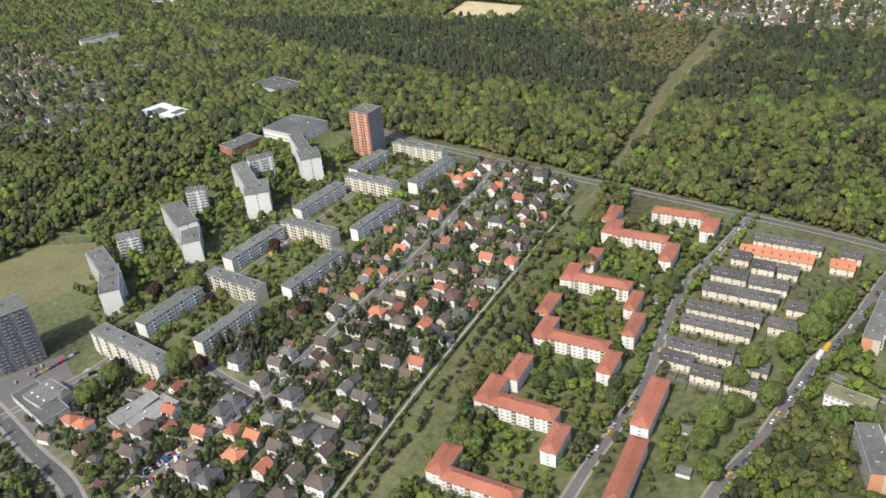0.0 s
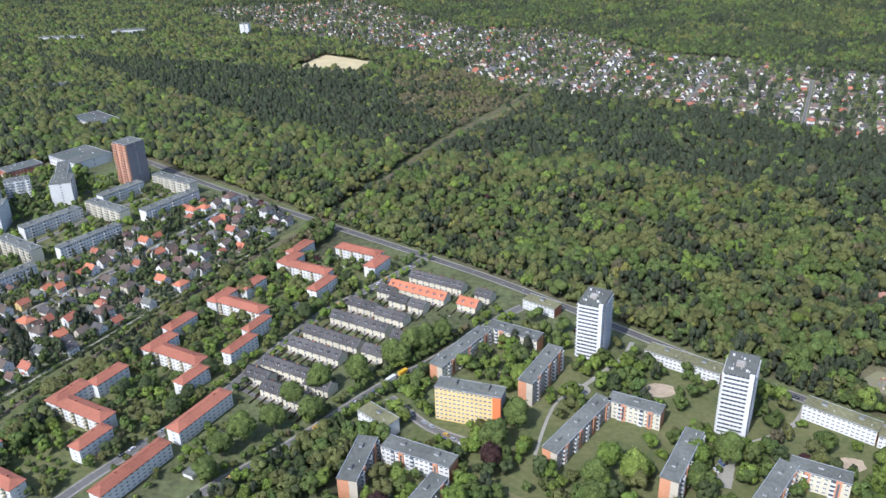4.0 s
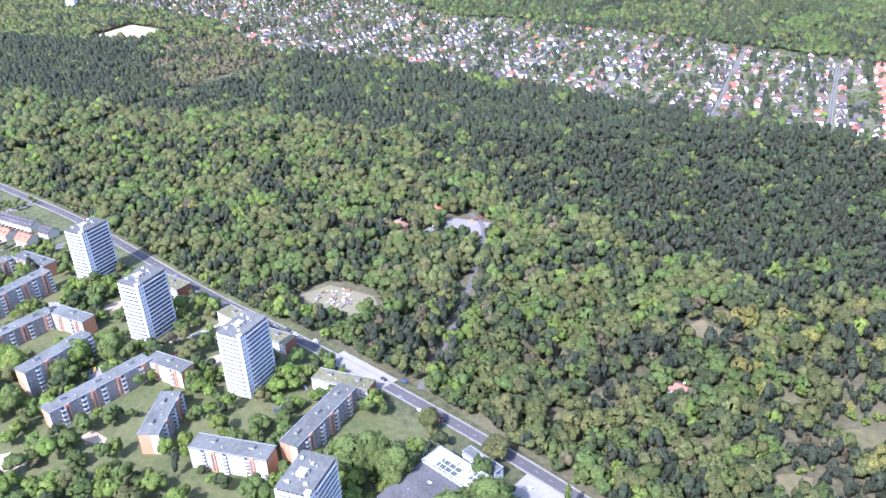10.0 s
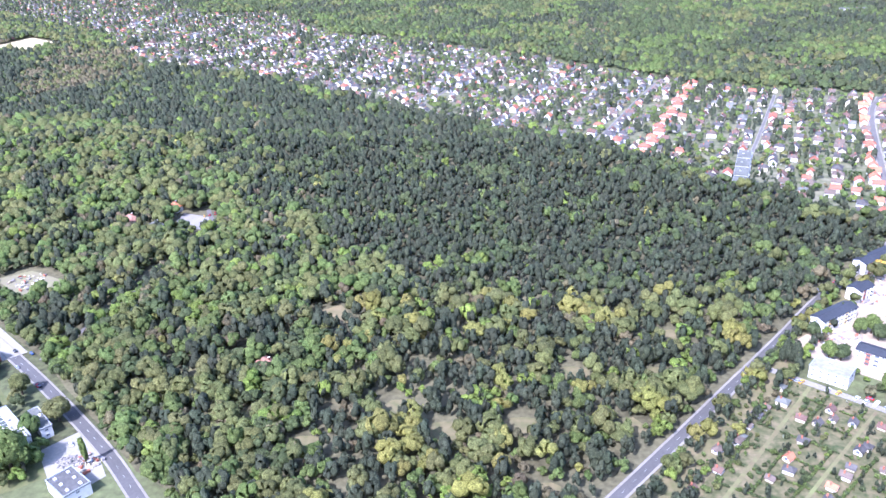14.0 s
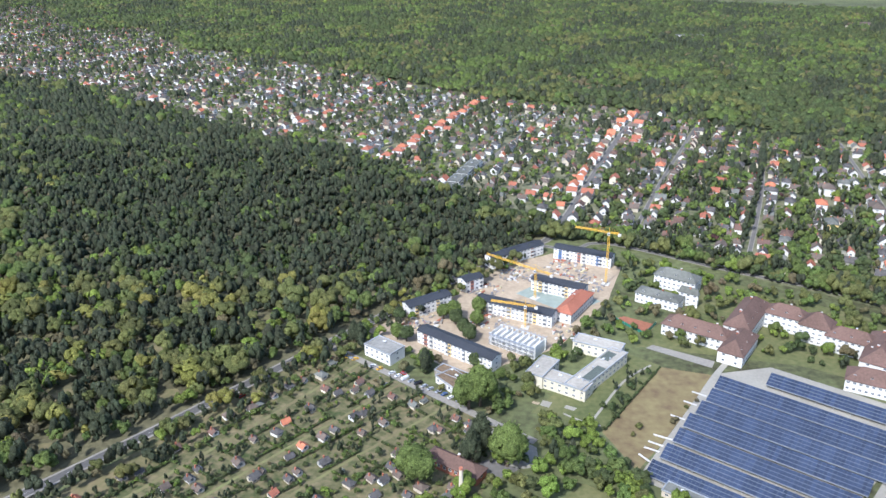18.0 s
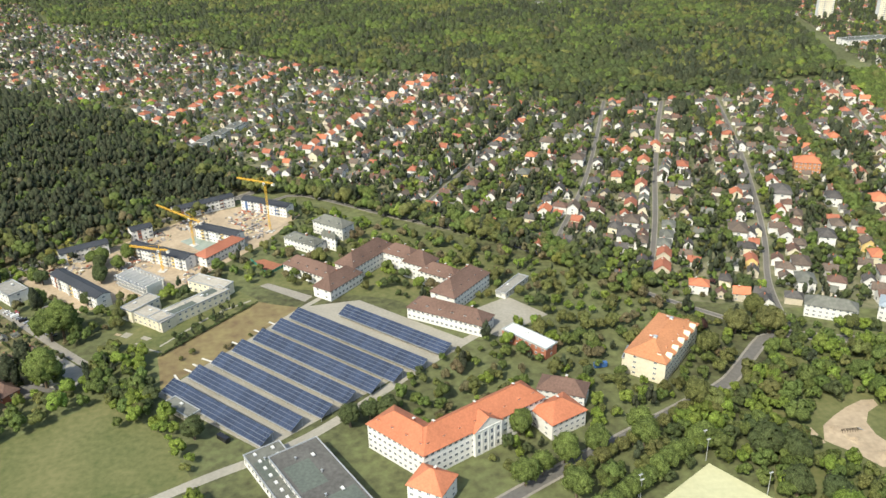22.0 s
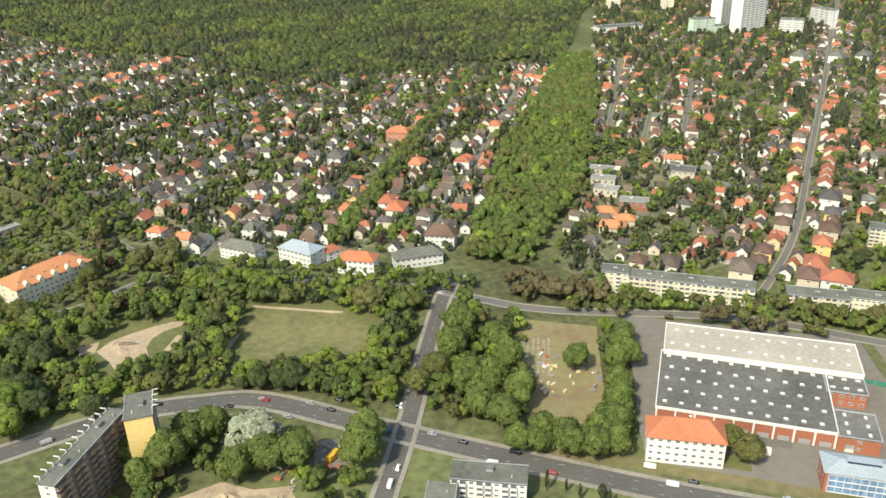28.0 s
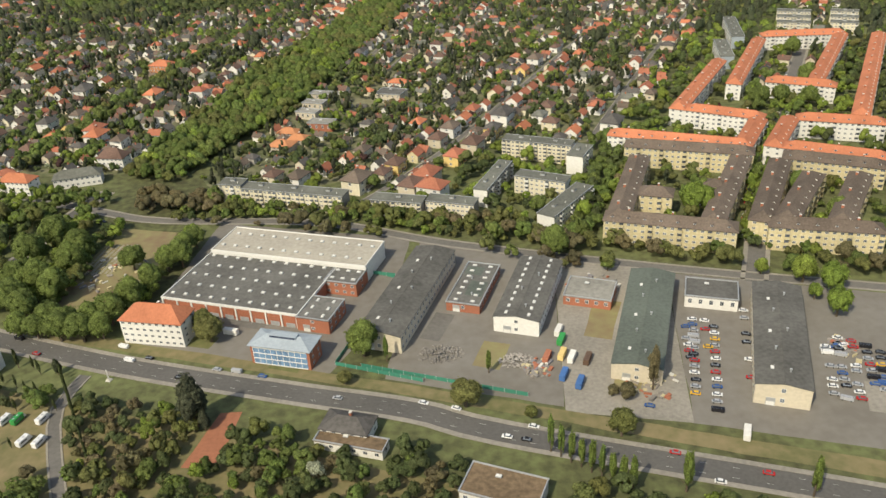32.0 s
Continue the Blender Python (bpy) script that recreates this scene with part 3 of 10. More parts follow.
def tower(x, y, ang, h):
    """A white slim high-rise: ribbon balconies on the narrow front, a blank corner strip, loggias on the long side."""
    L, W = 10.0, 14.6
    foot(x, y, L, W, ang, 1.0)
    e = thing("high_rise", x, y, ang, "slim white high-rise with ribbon balconies and grey flat roof", "high-rise", "white high-rises")
    n = 15
    sto = h / n
    part("wall", Geo().box(-L / 2, -W / 2, 0, L / 2, W / 2, h).mesh("wall", "towerwhite"), e)
    part("plinth", Geo().box(-L / 2 - 0.05, -W / 2 - 0.05, 0, L / 2 + 0.05, W / 2 + 0.05, 0.7).mesh("plinth", "concrete"), e)
    part("roof", Geo().box(-L / 2 - 0.15, -W / 2 - 0.15, h, L / 2 - 1.6, W / 2 + 0.15, h + 0.45).box(L / 2 - 1.6, -W / 2 + 1.4, h, L / 2 + 0.15, W / 2 + 0.15, h + 0.45).mesh("roof", "greyroof"), e)
    part("roof_corner", Geo().box(L / 2 - 1.6, -W / 2 - 0.05, h, L / 2 + 0.05, -W / 2 + 1.4, h + 0.7).mesh("roof_corner", "towerwhite"), e)
    part("lift_house", Geo().box(-1.8, -2.4, h + 0.45, 1.0, 0.4, h + 1.5).mesh("lift_house", "paleroof"), e)
    vent = stock("vent_pipe", lambda: Geo().tube(0, 0, 0, 0.7, 0.16, 0.16, 6).mesh("vent_pipe", "concrete"))
    hood = stock("vent_hood", lambda: Geo().box(-0.35, -0.3, 0, 0.35, 0.3, 0.5).box(-0.42, -0.37, 0.5, 0.42, 0.37, 0.6).mesh("vent_hood", "frame"))
    for i in range(8):
        part("vent_pipe", vent, e, (-3.6 + 0.95 * i, -5 + (i * 2.9) % 10, h + 0.45))
    for px, py in ((-3.4, 4.2), (0.4, 3.0), (2.2, -4.4), (-2.6, -5.0)):
        part("vent_hood", hood, e, (px, py, h + 0.45))

    def ledge(x0, x1, d, hh):
        """A balcony floor with its solid front, bent out of one sheet."""
        ring = ((0, 0.05), (-d, 0.05), (-d, hh), (-d + 0.08, hh), (-d + 0.08, 0.14), (0, 0.14))
        return Geo().solid([(px, py, pz) for px in (x0, x1) for py, pz in ring], [(i, (i + 1) % 6, 6 + (i + 1) % 6, 6 + i) for i in range(6)] + [(5, 4, 3, 2, 1, 0), (6, 7, 8, 9, 10, 11)])

    band = stock("tower_band", lambda: ledge(-4.9, 3.7, 0.75, 0.92).mesh("balcony_band", "towerwhite"))
    side = stock("tower_loggia", lambda: ledge(-4.6, 7.2, 0.6, 0.66).mesh("loggia", "towerwhite"))
    win = Geo()
    for i in range(n):
        z = i * sto + 0.5
        part("balcony_band", band, e, (0, -W / 2, z))
        part("balcony_band", band, e, (0, W / 2, z), 180)
        part("loggia", side, e, (L / 2, 0, z), 90)
        part("loggia", side, e, (-L / 2, 0, z), -90)
        for k in range(6):
            px = -4.7 + k * 1.38
            win.put(Geo().box(px, -0.03, 0.5, px + 1.28, 0.03, 1.5), 0, -W / 2, 0, z).put(Geo().box(px, -0.03, 0.5, px + 1.28, 0.03, 1.5), 0, W / 2, 180, z)
        for k in range(8):
            px = -4.5 + k * 1.45
            win.put(Geo().box(px, -0.03, 0.35, px + 1.36, 0.03, 1.5), L / 2, 0, 90, z).put(Geo().box(px, -0.03, 0.35, px + 1.36, 0.03, 1.5), -L / 2, 0, -90, z)
        for k in range(2):
            px = -6.9 + k * 1.1
            win.put(Geo().box(px, -0.03, 0.55, px + 0.5, 0.03, 1.2), L / 2, 0, 90, z)
    tagged(part("window_grid", win.mesh("window_grid", "glass"), e), "rows of dark balcony windows", kind="stuff")


def newblock(x, y, L, W, ang, h, roof):
    """A new terrace of flats: black roof, white walls with coloured bays."""
    if W > L:
        L, W, ang = W, L, ang + 90
    foot(x, y, L, W, ang, 1.0)
    e = thing("new_housing_block", x, y, ang, "new white housing block with black roof and coloured bays", "apartment building", "new housing blocks")
    part("wall", wall_geo(L, W, h, 0.9, "gable").mesh("wall", "white"), e)
    part("roof", roof_geo(L, W, h, 0.9, "gable", 0.3).mesh("roof", roof), e)
    facade(e, L, W, h, 3, ("w", "w", "w", "b"), 1.9, 1, "concrete")
    for i in range(max(1, int(L / 9))):
        c = random.choice(("brick", "yellow", "containerblue"))
        part("coloured_bay", stock(("bay", c), lambda: Geo().box(-0.8, -0.12, 0.2, 0.8, 0.02, 5.0).box(-0.6, -0.15, 0.6, 0.6, 0, 1.4, 1).box(-0.6, -0.15, 2.3, 0.6, 0, 3.1, 1).box(-0.6, -0.15, 3.9, 0.6, 0, 4.7, 1).mesh("coloured_bay", c, "glass")), e, (-L / 2 + (i + 0.35) * L / max(1, int(L / 9)), -W / 2, 0))


def shell(x, y, L, W, ang, h):
    """A raw concrete shell inside scaffolding."""
    foot(x, y, L, W, ang, 1.5)
    e = thing("building_shell", x, y, ang, "unfinished white concrete shell wrapped in scaffolding", "building shell")
    g = Geo()
    for k in range(3):
        z = k * 1.75
        g.box(-L / 2, -W / 2, z, L / 2, W / 2, z + 0.2)
        for i in range(9):
            px = -L / 2 + 0.15 + i * (L - 0.3) / 8
            for s in (-1, 1):
                g.box(px - 0.5, s * (W / 2 - 0.15) - 0.12, z + 0.2, px + 0.5, s * (W / 2 - 0.15) + 0.12, z + 1.75)
            g.box(px - 0.1, -W / 2 + 0.3, z + 0.2, px + 0.1, W / 2 - 0.3, z + 1.75)
    part("concrete_frame", g.mesh("concrete_frame", "white"), e)
    for s in (-1, 1):
        g = Geo()
        for i in range(13):
            px = -L / 2 + i * L / 12
            g.beam((px, s * (W / 2 + 0.3), 0), (px, s * (W / 2 + 0.3), 6), 0.05)
            g.beam((px, s * (W / 2 + 1.0), 0), (px, s * (W / 2 + 1.0), 6), 0.05)
        for z in (1.6, 3.3, 5.0):
            g.box(-L / 2, s * (W / 2 + 0.65) - 0.35, z, L / 2, s * (W / 2 + 0.65) + 0.35, z + 0.07)
            g.beam((-L / 2, s * (W / 2 + 1.0), z + 0.6), (L / 2, s * (W / 2 + 1.0), z + 0.6), 0.04)
        part("scaffold", g.mesh("scaffold", "metalgrey"), e)


def works(x, y, L, W, ang, h, kind):
    """A broad factory hall: dark roof with rows of square roof lights, white parapet, brick walls."""
    foot(x, y, L, W, ang, 1.0)
    e = thing("factory_hall", x, y, ang, "broad factory hall, %s roof with white roof lights" % ("pale grey" if kind else "dark grey"), "factory hall")
    part("wall", Geo().box(-L / 2, -W / 2, 0, L / 2, W / 2, h).mesh("wall", "white" if kind else "brick"), e)
    part("roof", Geo().box(-L / 2, -W / 2, h, L / 2, W / 2, h + 0.15).mesh("roof", "paleroof" if kind else "feltroof"), e)
    p = Geo()
    for s in (-1, 1):
        p.box(-L / 2 - 0.15, s * W / 2 - 0.15, h - 0.4, L / 2 + 0.15, s * W / 2 + 0.15, h + 0.45)
        p.box(s * L / 2 - 0.15, -W / 2, h - 0.4, s * L / 2 + 0.15, W / 2, h + 0.45)
    part("parapet", p.mesh("parapet", "frame"), e)
    sk = stock("worklight", lambda: Geo().box(-0.62, -0.5, 0, 0.62, 0.5, 0.3).box(-0.52, -0.4, 0.3, 0.52, 0.4, 0.45, 1).mesh("rooflight", "metalgrey", "frame"))
    rows, cols = (2, 12) if kind else (5, 10)
    for r in range(rows):
        for c in range(cols):
            part("rooflight", sk, e, (-L / 2 + (c + 0.5 + 0.25 * (r % 2)) * L / (cols + 0.3), -W / 2 + (r + 0.5) * W / rows, h + 0.15))
    if not kind:
        gt = stock("loading_gate", lambda: Geo().box(-1.6, -0.1, 0, 1.6, 0.04, 3.2).box(-1.5, -0.13, 0.1, 1.5, 0, 1.6, 1).mesh("loading_gate", "brick", "metalgrey"))
        for i in range(9):
            part("loading_gate", gt, e, (-L / 2 + (i + 0.5) * L / 9, -W / 2, 0))
        col = stock("pier", lambda: Geo().box(-0.25, -0.3, 0, 0.25, 0.05, 4.6).mesh("pier", "frame"))
        for i in range(10):
            part("pier", col, e, (-L / 2 + 0.3 + i * (L - 0.6) / 9, -W / 2, 0))


def glassoffice(x, y, L, W, ang, h):
    """A brick office with a tall blue glass front and a shallow metal roof."""
    foot(x, y, L, W, ang, 1.0)
    e = thing("office", x, y, ang, "brick office with blue glazed front and pale metal roof", "office")
    part("wall", Geo().box(-L / 2, -W / 2, 0, L / 2, W / 2, h - 1.0).mesh("wall", "brick"), e)
    part("roof", roof_geo(L, W, h - 1.0, 1.5, "hip", 0.5).mesh("roof", "blueroof"), e)
    part("roof_lantern", Geo().box(-4, -1.0, h + 0.2, 4, 1.2, h + 1.0).box(-3.8, -1.05, h + 0.35, 3.8, -0.95, h + 0.9, 1).mesh("roof_lantern", "blueroof", "solar"), e)
    pane = stock("office_pane", lambda: Geo().box(-0.42, -0.1, 0, 0.42, 0.02, 1.5).mesh("pane", "blueglass"))
    post = stock("office_post", lambda: Geo().box(-0.05, -0.16, 0, 0.05, 0.02, 5.3).mesh("mullion", "frame"))
    rail = stock("office_rail", lambda: Geo().box(-7.9, -0.3, 0, 7.9, 0.02, 0.14).mesh("transom", "frame"))
    for i in range(18):
        for k in range(3):
            part("pane", pane, e, (-7.6 + i * 0.9, -W / 2, 0.5 + k * 1.75))
        if i % 2 == 0:
            part("mullion", post, e, (-8.05 + i * 0.9, -W / 2, 0.4))
    for k in range(4):
        part("transom", rail, e, (0, -W / 2, 0.35 + k * 1.75))
    facade(e, L, W, h - 1.0, 3, ("w",), 2.4, 2, "frame", side=(1,))

# ---------------------------------------------------------------- ground
def flat(name, pts, mat, z, label="", kind="structure"):
    """A level patch of ground, with a slightly wandering edge."""
    out = []
    n = len(pts)
    for i in range(n):
        a, b = Vector(pts[i]), Vector(pts[(i + 1) % n])
        k = max(1, int((b - a).length / 6))
        for j in range(k):
            p = a.lerp(b, j / k)
            w = 0.0 if mat in ("paving", "paleconcrete", "pitch", "asphalt", "asphaltold") else 0.6
            q = noise.noise_vector((p.x * 0.11, p.y * 0.11, 3.0)) * w
            out.append((p.x + q.x, p.y + q.y, z))
    bm = bmesh.new()
    f = bm.faces.new([bm.verts.new(p) for p in out])
    if f.normal.z < 0:
        f.normal_flip()
    bm.normal_update()
    if f.normal.z < 0:
        f.normal_flip()
    bmesh.ops.triangulate(bm, faces=[f])
    me = bpy.data.meshes.new(name)
    bm.to_mesh(me)
    bm.free()
    me.materials.append(MATS[mat])
    return tagged(new(name, me), label, name, kind=kind)


ROADS = []


def smooth(pts, step=6.0):
    """A rounded line through the points."""
    p = [Vector(q) for q in pts]
    p = [p[0] * 2 - p[1]] + p + [p[-1] * 2 - p[-2]]
    out = []
    for i in range(1, len(p) - 2):
        n = max(1, int((p[i + 1] - p[i]).length / step))
        for j in range(n):
            t = j / n
            a, b, c, d = p[i - 1:i + 3]
            out.append(0.5 * ((2 * b) + (c - a) * t + (2 * a - 5 * b + 4 * c - d) * t * t + (3 * b - a - 3 * c + d) * t ** 3))
    return out + [p[-2]]


def ribbon(name, line, o0, o1, z, mat, label, thick=0.0):
    g = Geo()
    n = len(line)
    rows = []
    for i, p in enumerate(line):
        d = (line[min(n - 1, i + 1)] - line[max(0, i - 1)]).normalized()
        s = Vector((-d.y, d.x))
        a, b = p + s * o0, p + s * o1
        rows.append(((a.x, a.y, z), (b.x, b.y, z), (a.x, a.y, z - thick), (b.x, b.y, z - thick)))
    v = [q for r in rows for q in r]
    f = []
    for i in range(n - 1):
        k = 4 * i
        f.append((k, k + 4, k + 5, k + 1))
        if thick:
            f += [(k, k + 2, k + 6, k + 4), (k + 1, k + 5, k + 7, k + 3)]
    g.solid(v, f)
    return tagged(new(name, g.mesh(name, mat)), label, name, kind="structure")


def road(pts, w, mat="asphalt", side=1.4, dashes=False, label="grey asphalt street"):
    """A street: carriageway, raised pavements on both sides, optional lane dashes."""
    line = smooth(pts)
    ROADS.append((line, w / 2 + side))
    z = 0.06 + 0.004 * (len(ROADS) % 9)
    ribbon("road", line, -w / 2, w / 2, z, mat, label)
    if side:
        for s in (-1, 1):
            ribbon("pavement", line, s * w / 2, s * (w / 2 + side), 0.17 + 0.003 * (len(ROADS) % 7), "paving", "pale worn pavement beside the street", 0.12)
    if dashes:
        g = Geo()
        acc = 0.0
        for i in range(0, len(line) - 1, 1):
            a, b = line[i], line[i + 1]
            d = (b - a).normalized()
            s = Vector((-d.y, d.x)) * 0.035
            for o in dashes:
                m = a.lerp(b, 0.25) + s / 0.035 * o
                q = m + d * 1.5
                g.solid([(m.x - s.x, m.y - s.y, z + 0.012), (m.x + s.x, m.y + s.y, z + 0.012), (q.x + s.x, q.y + s.y, z + 0.012), (q.x - s.x, q.y - s.y, z + 0.012)], ((0, 3, 2, 1),))
        tagged(new("lane_marking", g.mesh("lane_marking", "paint")), "white dashed lane lines", "road marking", kind="structure")


bm = bmesh.new()
bmesh.ops.create_grid(bm, x_segments=60, y_segments=60, size=3600)
for v in bm.verts:
    v.co.x += 500
    v.co.y += 900
me = bpy.data.meshes.new("ground")
bm.to_mesh(me)
bm.free()
me.materials.append(MATS["earth"])
tagged(new("ground", me), "flat mixed ground of grass and bare soil", "ground", kind="structure")

VILLAGE = ((19, 447), (55, 412), (49, 378), (-15, 262), (-54, 187), (-130, 150), (-215, 215), (-188, 239), (-121, 267), (-70, 325), (-11, 440))
SUBURB_W = ((-240, 1240), (17, 1268), (172, 1008), (282, 989), (376, 831), (463, 786), (607, 658), (708, 560), (832, 506), (734, 285), (689, 313), (617, 402), (562, 444), (485, 494), (350, 620), (217, 696), (96, 874), (-126, 1062))
SUBURB_M = ((734, 285), (832, 506), (917, 432), (999, 422), (1044, 443), (1137, 463), (1087, 275), (1063, 165), (1050, 108), (942, 118), (905, 128), (870, 165), (830, 195), (790, 222), (752, 262))
SUBURB_E = ((1172, 476), (1151, 330), (1118, 186), (1090, 97), (1100, 82), (1130, 80), (1215, 118), (1262, 118), (1345, 290), (1480, 560), (1600, 900), (1250, 900))
LEFT_TOWN = ((-506, 886), (-392, 768), (-265, 636), (-265, 549), (-321, 509), (-600, 560), (-760, 900))
WOOD = ((-14, 480), (131, 367), (180, 324), (261, 252), (308, 212), (361, 166), (421, 102), (480, 60), (548, 62), (640, 165), (690, 218), (722, 250), (728, 278), (689, 313), (617, 402), (562, 444), (485, 494), (350, 620), (217, 690), (96, 870), (-126, 1058), (-300, 1300), (-700, 1300), (-520, 900), (-270, 636), (-158, 516), (-80, 520))
EAST_LOW = ((560, 60), (728, 262), (830, 195), (950, 100), (1085, 60), (1330, -20), (1345, -140), (1100, -140), (850, -60), (600, 40))
for nm, poly, mt, z, lb in (("gardens", VILLAGE, "garden", 0.010, "small garden plots, lawn and soil"), ("gardens", SUBURB_W, "garden", 0.012, "suburban garden plots"), ("gardens", SUBURB_M, "garden", 0.014, "suburban garden plots"),
                            ("gardens", SUBURB_E, "garden", 0.016, "suburban garden plots"), ("gardens", LEFT_TOWN, "garden", 0.018, "suburban garden plots"), ("forest_floor", WOOD, "forestfloor", 0.020, "brown leaf litter under the wood")):
    flat(nm, poly, mt, z, lb)

# main streets
road(((-75, 525), (-14, 472), (53, 419), (131, 359), (178, 321), (261, 244), (308, 204), (361, 157), (403, 116), (424, 92), (450, 60)), 3.8, "asphalt", 0.7, (0,), "grey asphalt road along the wood")
road(((19, 443), (-27, 345), (-52, 301), (-71, 268), (-87, 241), (-106, 215), (-120, 192), (-146, 150)), 3.2, "asphaltold", 0.9)
road(((-87, 241), (-104, 254), (-121, 270)), 2.6, "asphaltold", 0.8)
road(((-87, 241), (-79, 236), (-54, 221)), 1.8, "paving", 0.3)
flat("car_park", ((-122.4, 195.7), (-108.8, 216), (-114, 222), (-128, 203)), "paving", 0.05, "pale paved car lot beside the village street")
flat("car_park", ((-195, 240), (-205, 262), (-180, 278), (-158, 246), (-172, 226)), "asphaltold", 0.045, "grey parking yard round the shop")
road(((135, 353), (110, 322), (88, 295), (69, 257), (58, 233), (43, 211), (27, 188), (10, 160)), 3.0, "asphaltold", 0.9)
road(((182, 300), (172, 291), (141, 256), (120, 237), (91, 203), (66, 178), (50, 150)), 3.4, "asphaltold", 0.9)
road(((125, 231), (141, 212), (154, 204)), 2.6, "asphaltold", 0.8)
road(((63, 240), (80, 228), (96, 219)), 2.2, "asphaltold", 0)
road(((-200, 250), (-188, 239), (-166, 218), (-143, 197), (-120, 160)), 4.6, "asphalt", 1.4, (0,))
road(((-188, 239), (-165, 262), (-150, 285), (-118, 330), (-85, 385), (-60, 430), (-20, 470)), 2.4, "asphaltold", 0.8)
road(((515, 36), (556, 78), (583, 107), (611, 138), (640, 170), (672, 206), (718, 249)), 3.4, "asphalt", 0.8, (0,))
road(((718, 249), (734, 278), (801, 450), (832, 506)), 3.0, "asphaltold", 0.9)
road(((718, 249), (735, 243), (752, 250), (800, 218), (850, 185), (905, 130), (940, 100)), 2.0, "asphaltold", 0.4)
road(((628, 153), (655, 130), (683, 106), (700, 92)), 3.0, "paving", 0.0)
road(((735, 20), (753, 32), (781, 50), (815, 86), (839, 110), (852, 126)), 3.6, "paleconcrete", 0.0)
road(((731, 72), (769, 130), (787, 148)), 2.2, "paleconcrete", 0.0)
road(((802, -6), (830, 15), (853, 31), (878, 47), (901, 62), (914, 71), (935, 96), (942, 99), (963, 94), (1032, 81), (1058, 70), (1084, 60), (1147, 51), (1195, 30), (1266, 6), (1340, -15)), 3.6, "asphaltold", 0.8)
road(((895, -32), (921, -14), (953, 5), (975, 10), (993, 10), (1032, -6), (1097, -31), (1149, -47), (1184, -57), (1207, -67), (1285, -92), (1340, -112)), 6.4, "asphalt", 1.4, (-1.6, 1.6), "broad grey avenue with lane lines")
road(((1018, -90), (1027, -48), (1035, -5), (1041, 40), (1046, 71), (1052, 90)), 4.6, "asphalt", 1.3, (0,))
road(((910, 153), (925, 204), (940, 261), (965, 350), (985, 415)), 1.9, "asphaltold", 0.4)
road(((946, 98), (953, 137), (971, 191), (1000, 300), (1025, 420)), 1.9, "asphaltold", 0.4)
road(((1147, 51), (1169, 80), (1198, 128), (1246, 227), (1326, 392), (1420, 590), (1560, 880)), 2.2, "asphaltold", 0.6)
road(((1256, 118), (1276, 165), (1330, 285), (1420, 470)), 1.9, "asphaltold", 0.4)
road(((1287, -4), (1295, 17), (1317, 79), (1340, 127), (1359, 164), (1400, 250)), 5.4, "asphaltold", 1.4)
SIDE_STREETS = [((607, 413), (641, 486), (680, 568)), ((543, 444), (579, 525), (626, 630)), ((480, 500), (512, 570), (548, 650)), ((410, 560), (442, 630), (478, 710)), ((340, 628), (375, 705), (410, 780)), ((262, 680), (300, 760), (335, 850)), ((180, 760), (215, 840), (260, 940)), ((90, 890), (130, 970), (170, 1010)), ((672, 330), (706, 400), (760, 520)),
                ((768, 262), (806, 350), (866, 480)), ((812, 222), (853, 316), (892, 417)), ((870, 170), (905, 270), (945, 420)), ((985, 112), (1002, 120), (1020, 197), (1039, 285), (1072, 440)), ((1040, 120), (1062, 210), (1100, 372), (1118, 450))]
for q in SIDE_STREETS:
    road(q, 1.7, "asphaltold", 0.4)
road(((1143, 263), (1179, 409), (1193, 467)), 1.9, "asphaltold", 0.4)
road(((1182, 249), (1199, 299), (1230, 394)), 1.9, "asphaltold", 0.4)
road(((1161, 250), (1177, 302)), 1.9, "asphaltold", 0.4)
road(((1092, -36), (1090, -50), (1096, -66), (1110, -95), (1118, -120)), 2.8, "asphaltold", 0.5)
road(((570, 58), (600, 92), (640, 140)), 1.3, "drymeadow", 0.0, False, "narrow allotment path")
road(((585, 50), (618, 86), (656, 126)), 1.1, "drymeadow", 0.0, False, "narrow allotment path")
road(((606, 46), (636, 78), (672, 112)), 1.1, "drymeadow", 0.0, False, "narrow allotment path")
# drives and turning places of the slab district
road(((197, 233), (203, 239), (212, 248), (221, 258), (226, 268)), 2.0, "paleconcrete", 0.0, False, "pale drive to the turning place")
road(((241, 182), (243, 194), (250, 199), (262, 204), (274, 212), (281, 222)), 2.2, "paleconcrete", 0.0, False, "pale drive between the blocks")
road(((178, 196), (184, 215), (190, 228), (197, 233)), 1.2, "paleconcrete", 0.0, False, "narrow footpath between lawns")
road(((197, 158), (188, 168), (176, 172), (160, 182)), 1.6, "drymeadow", 0.0, False, "trodden path beside the school")
flat("turning_place", [(197.5 + 5.6 * math.cos(a), 234 + 4.4 * math.sin(a)) for a in [k * math.pi / 8 for k in range(16)]], "paleconcrete", 0.11, "round paved turning place between the blocks")
flat("car_park", ((234, 180), (240, 178), (246, 192), (241, 194)), "paleconcrete", 0.11, "small paved car park between the blocks")
flat("play_court", ((207, 133), (211, 139), (217, 135.6), (213, 131)), "courtgreen", 0.07, "pale green play court behind the school")
flat("school_yard", ((217, 132), (218, 137), (226, 140), (234, 133), (226, 129)), "sandy", 0.066, "sandy school yard")
flat("bare_ground", ((188, 162), (192, 164), (206.6, 155), (201, 155)), "sandy", 0.064, "bare sandy strip beside the school")
flat("sand_play", ((246, 146), (249.5, 150), (256, 145), (255.7, 141)), "sandy", 0.068, "sand pit between the blocks")
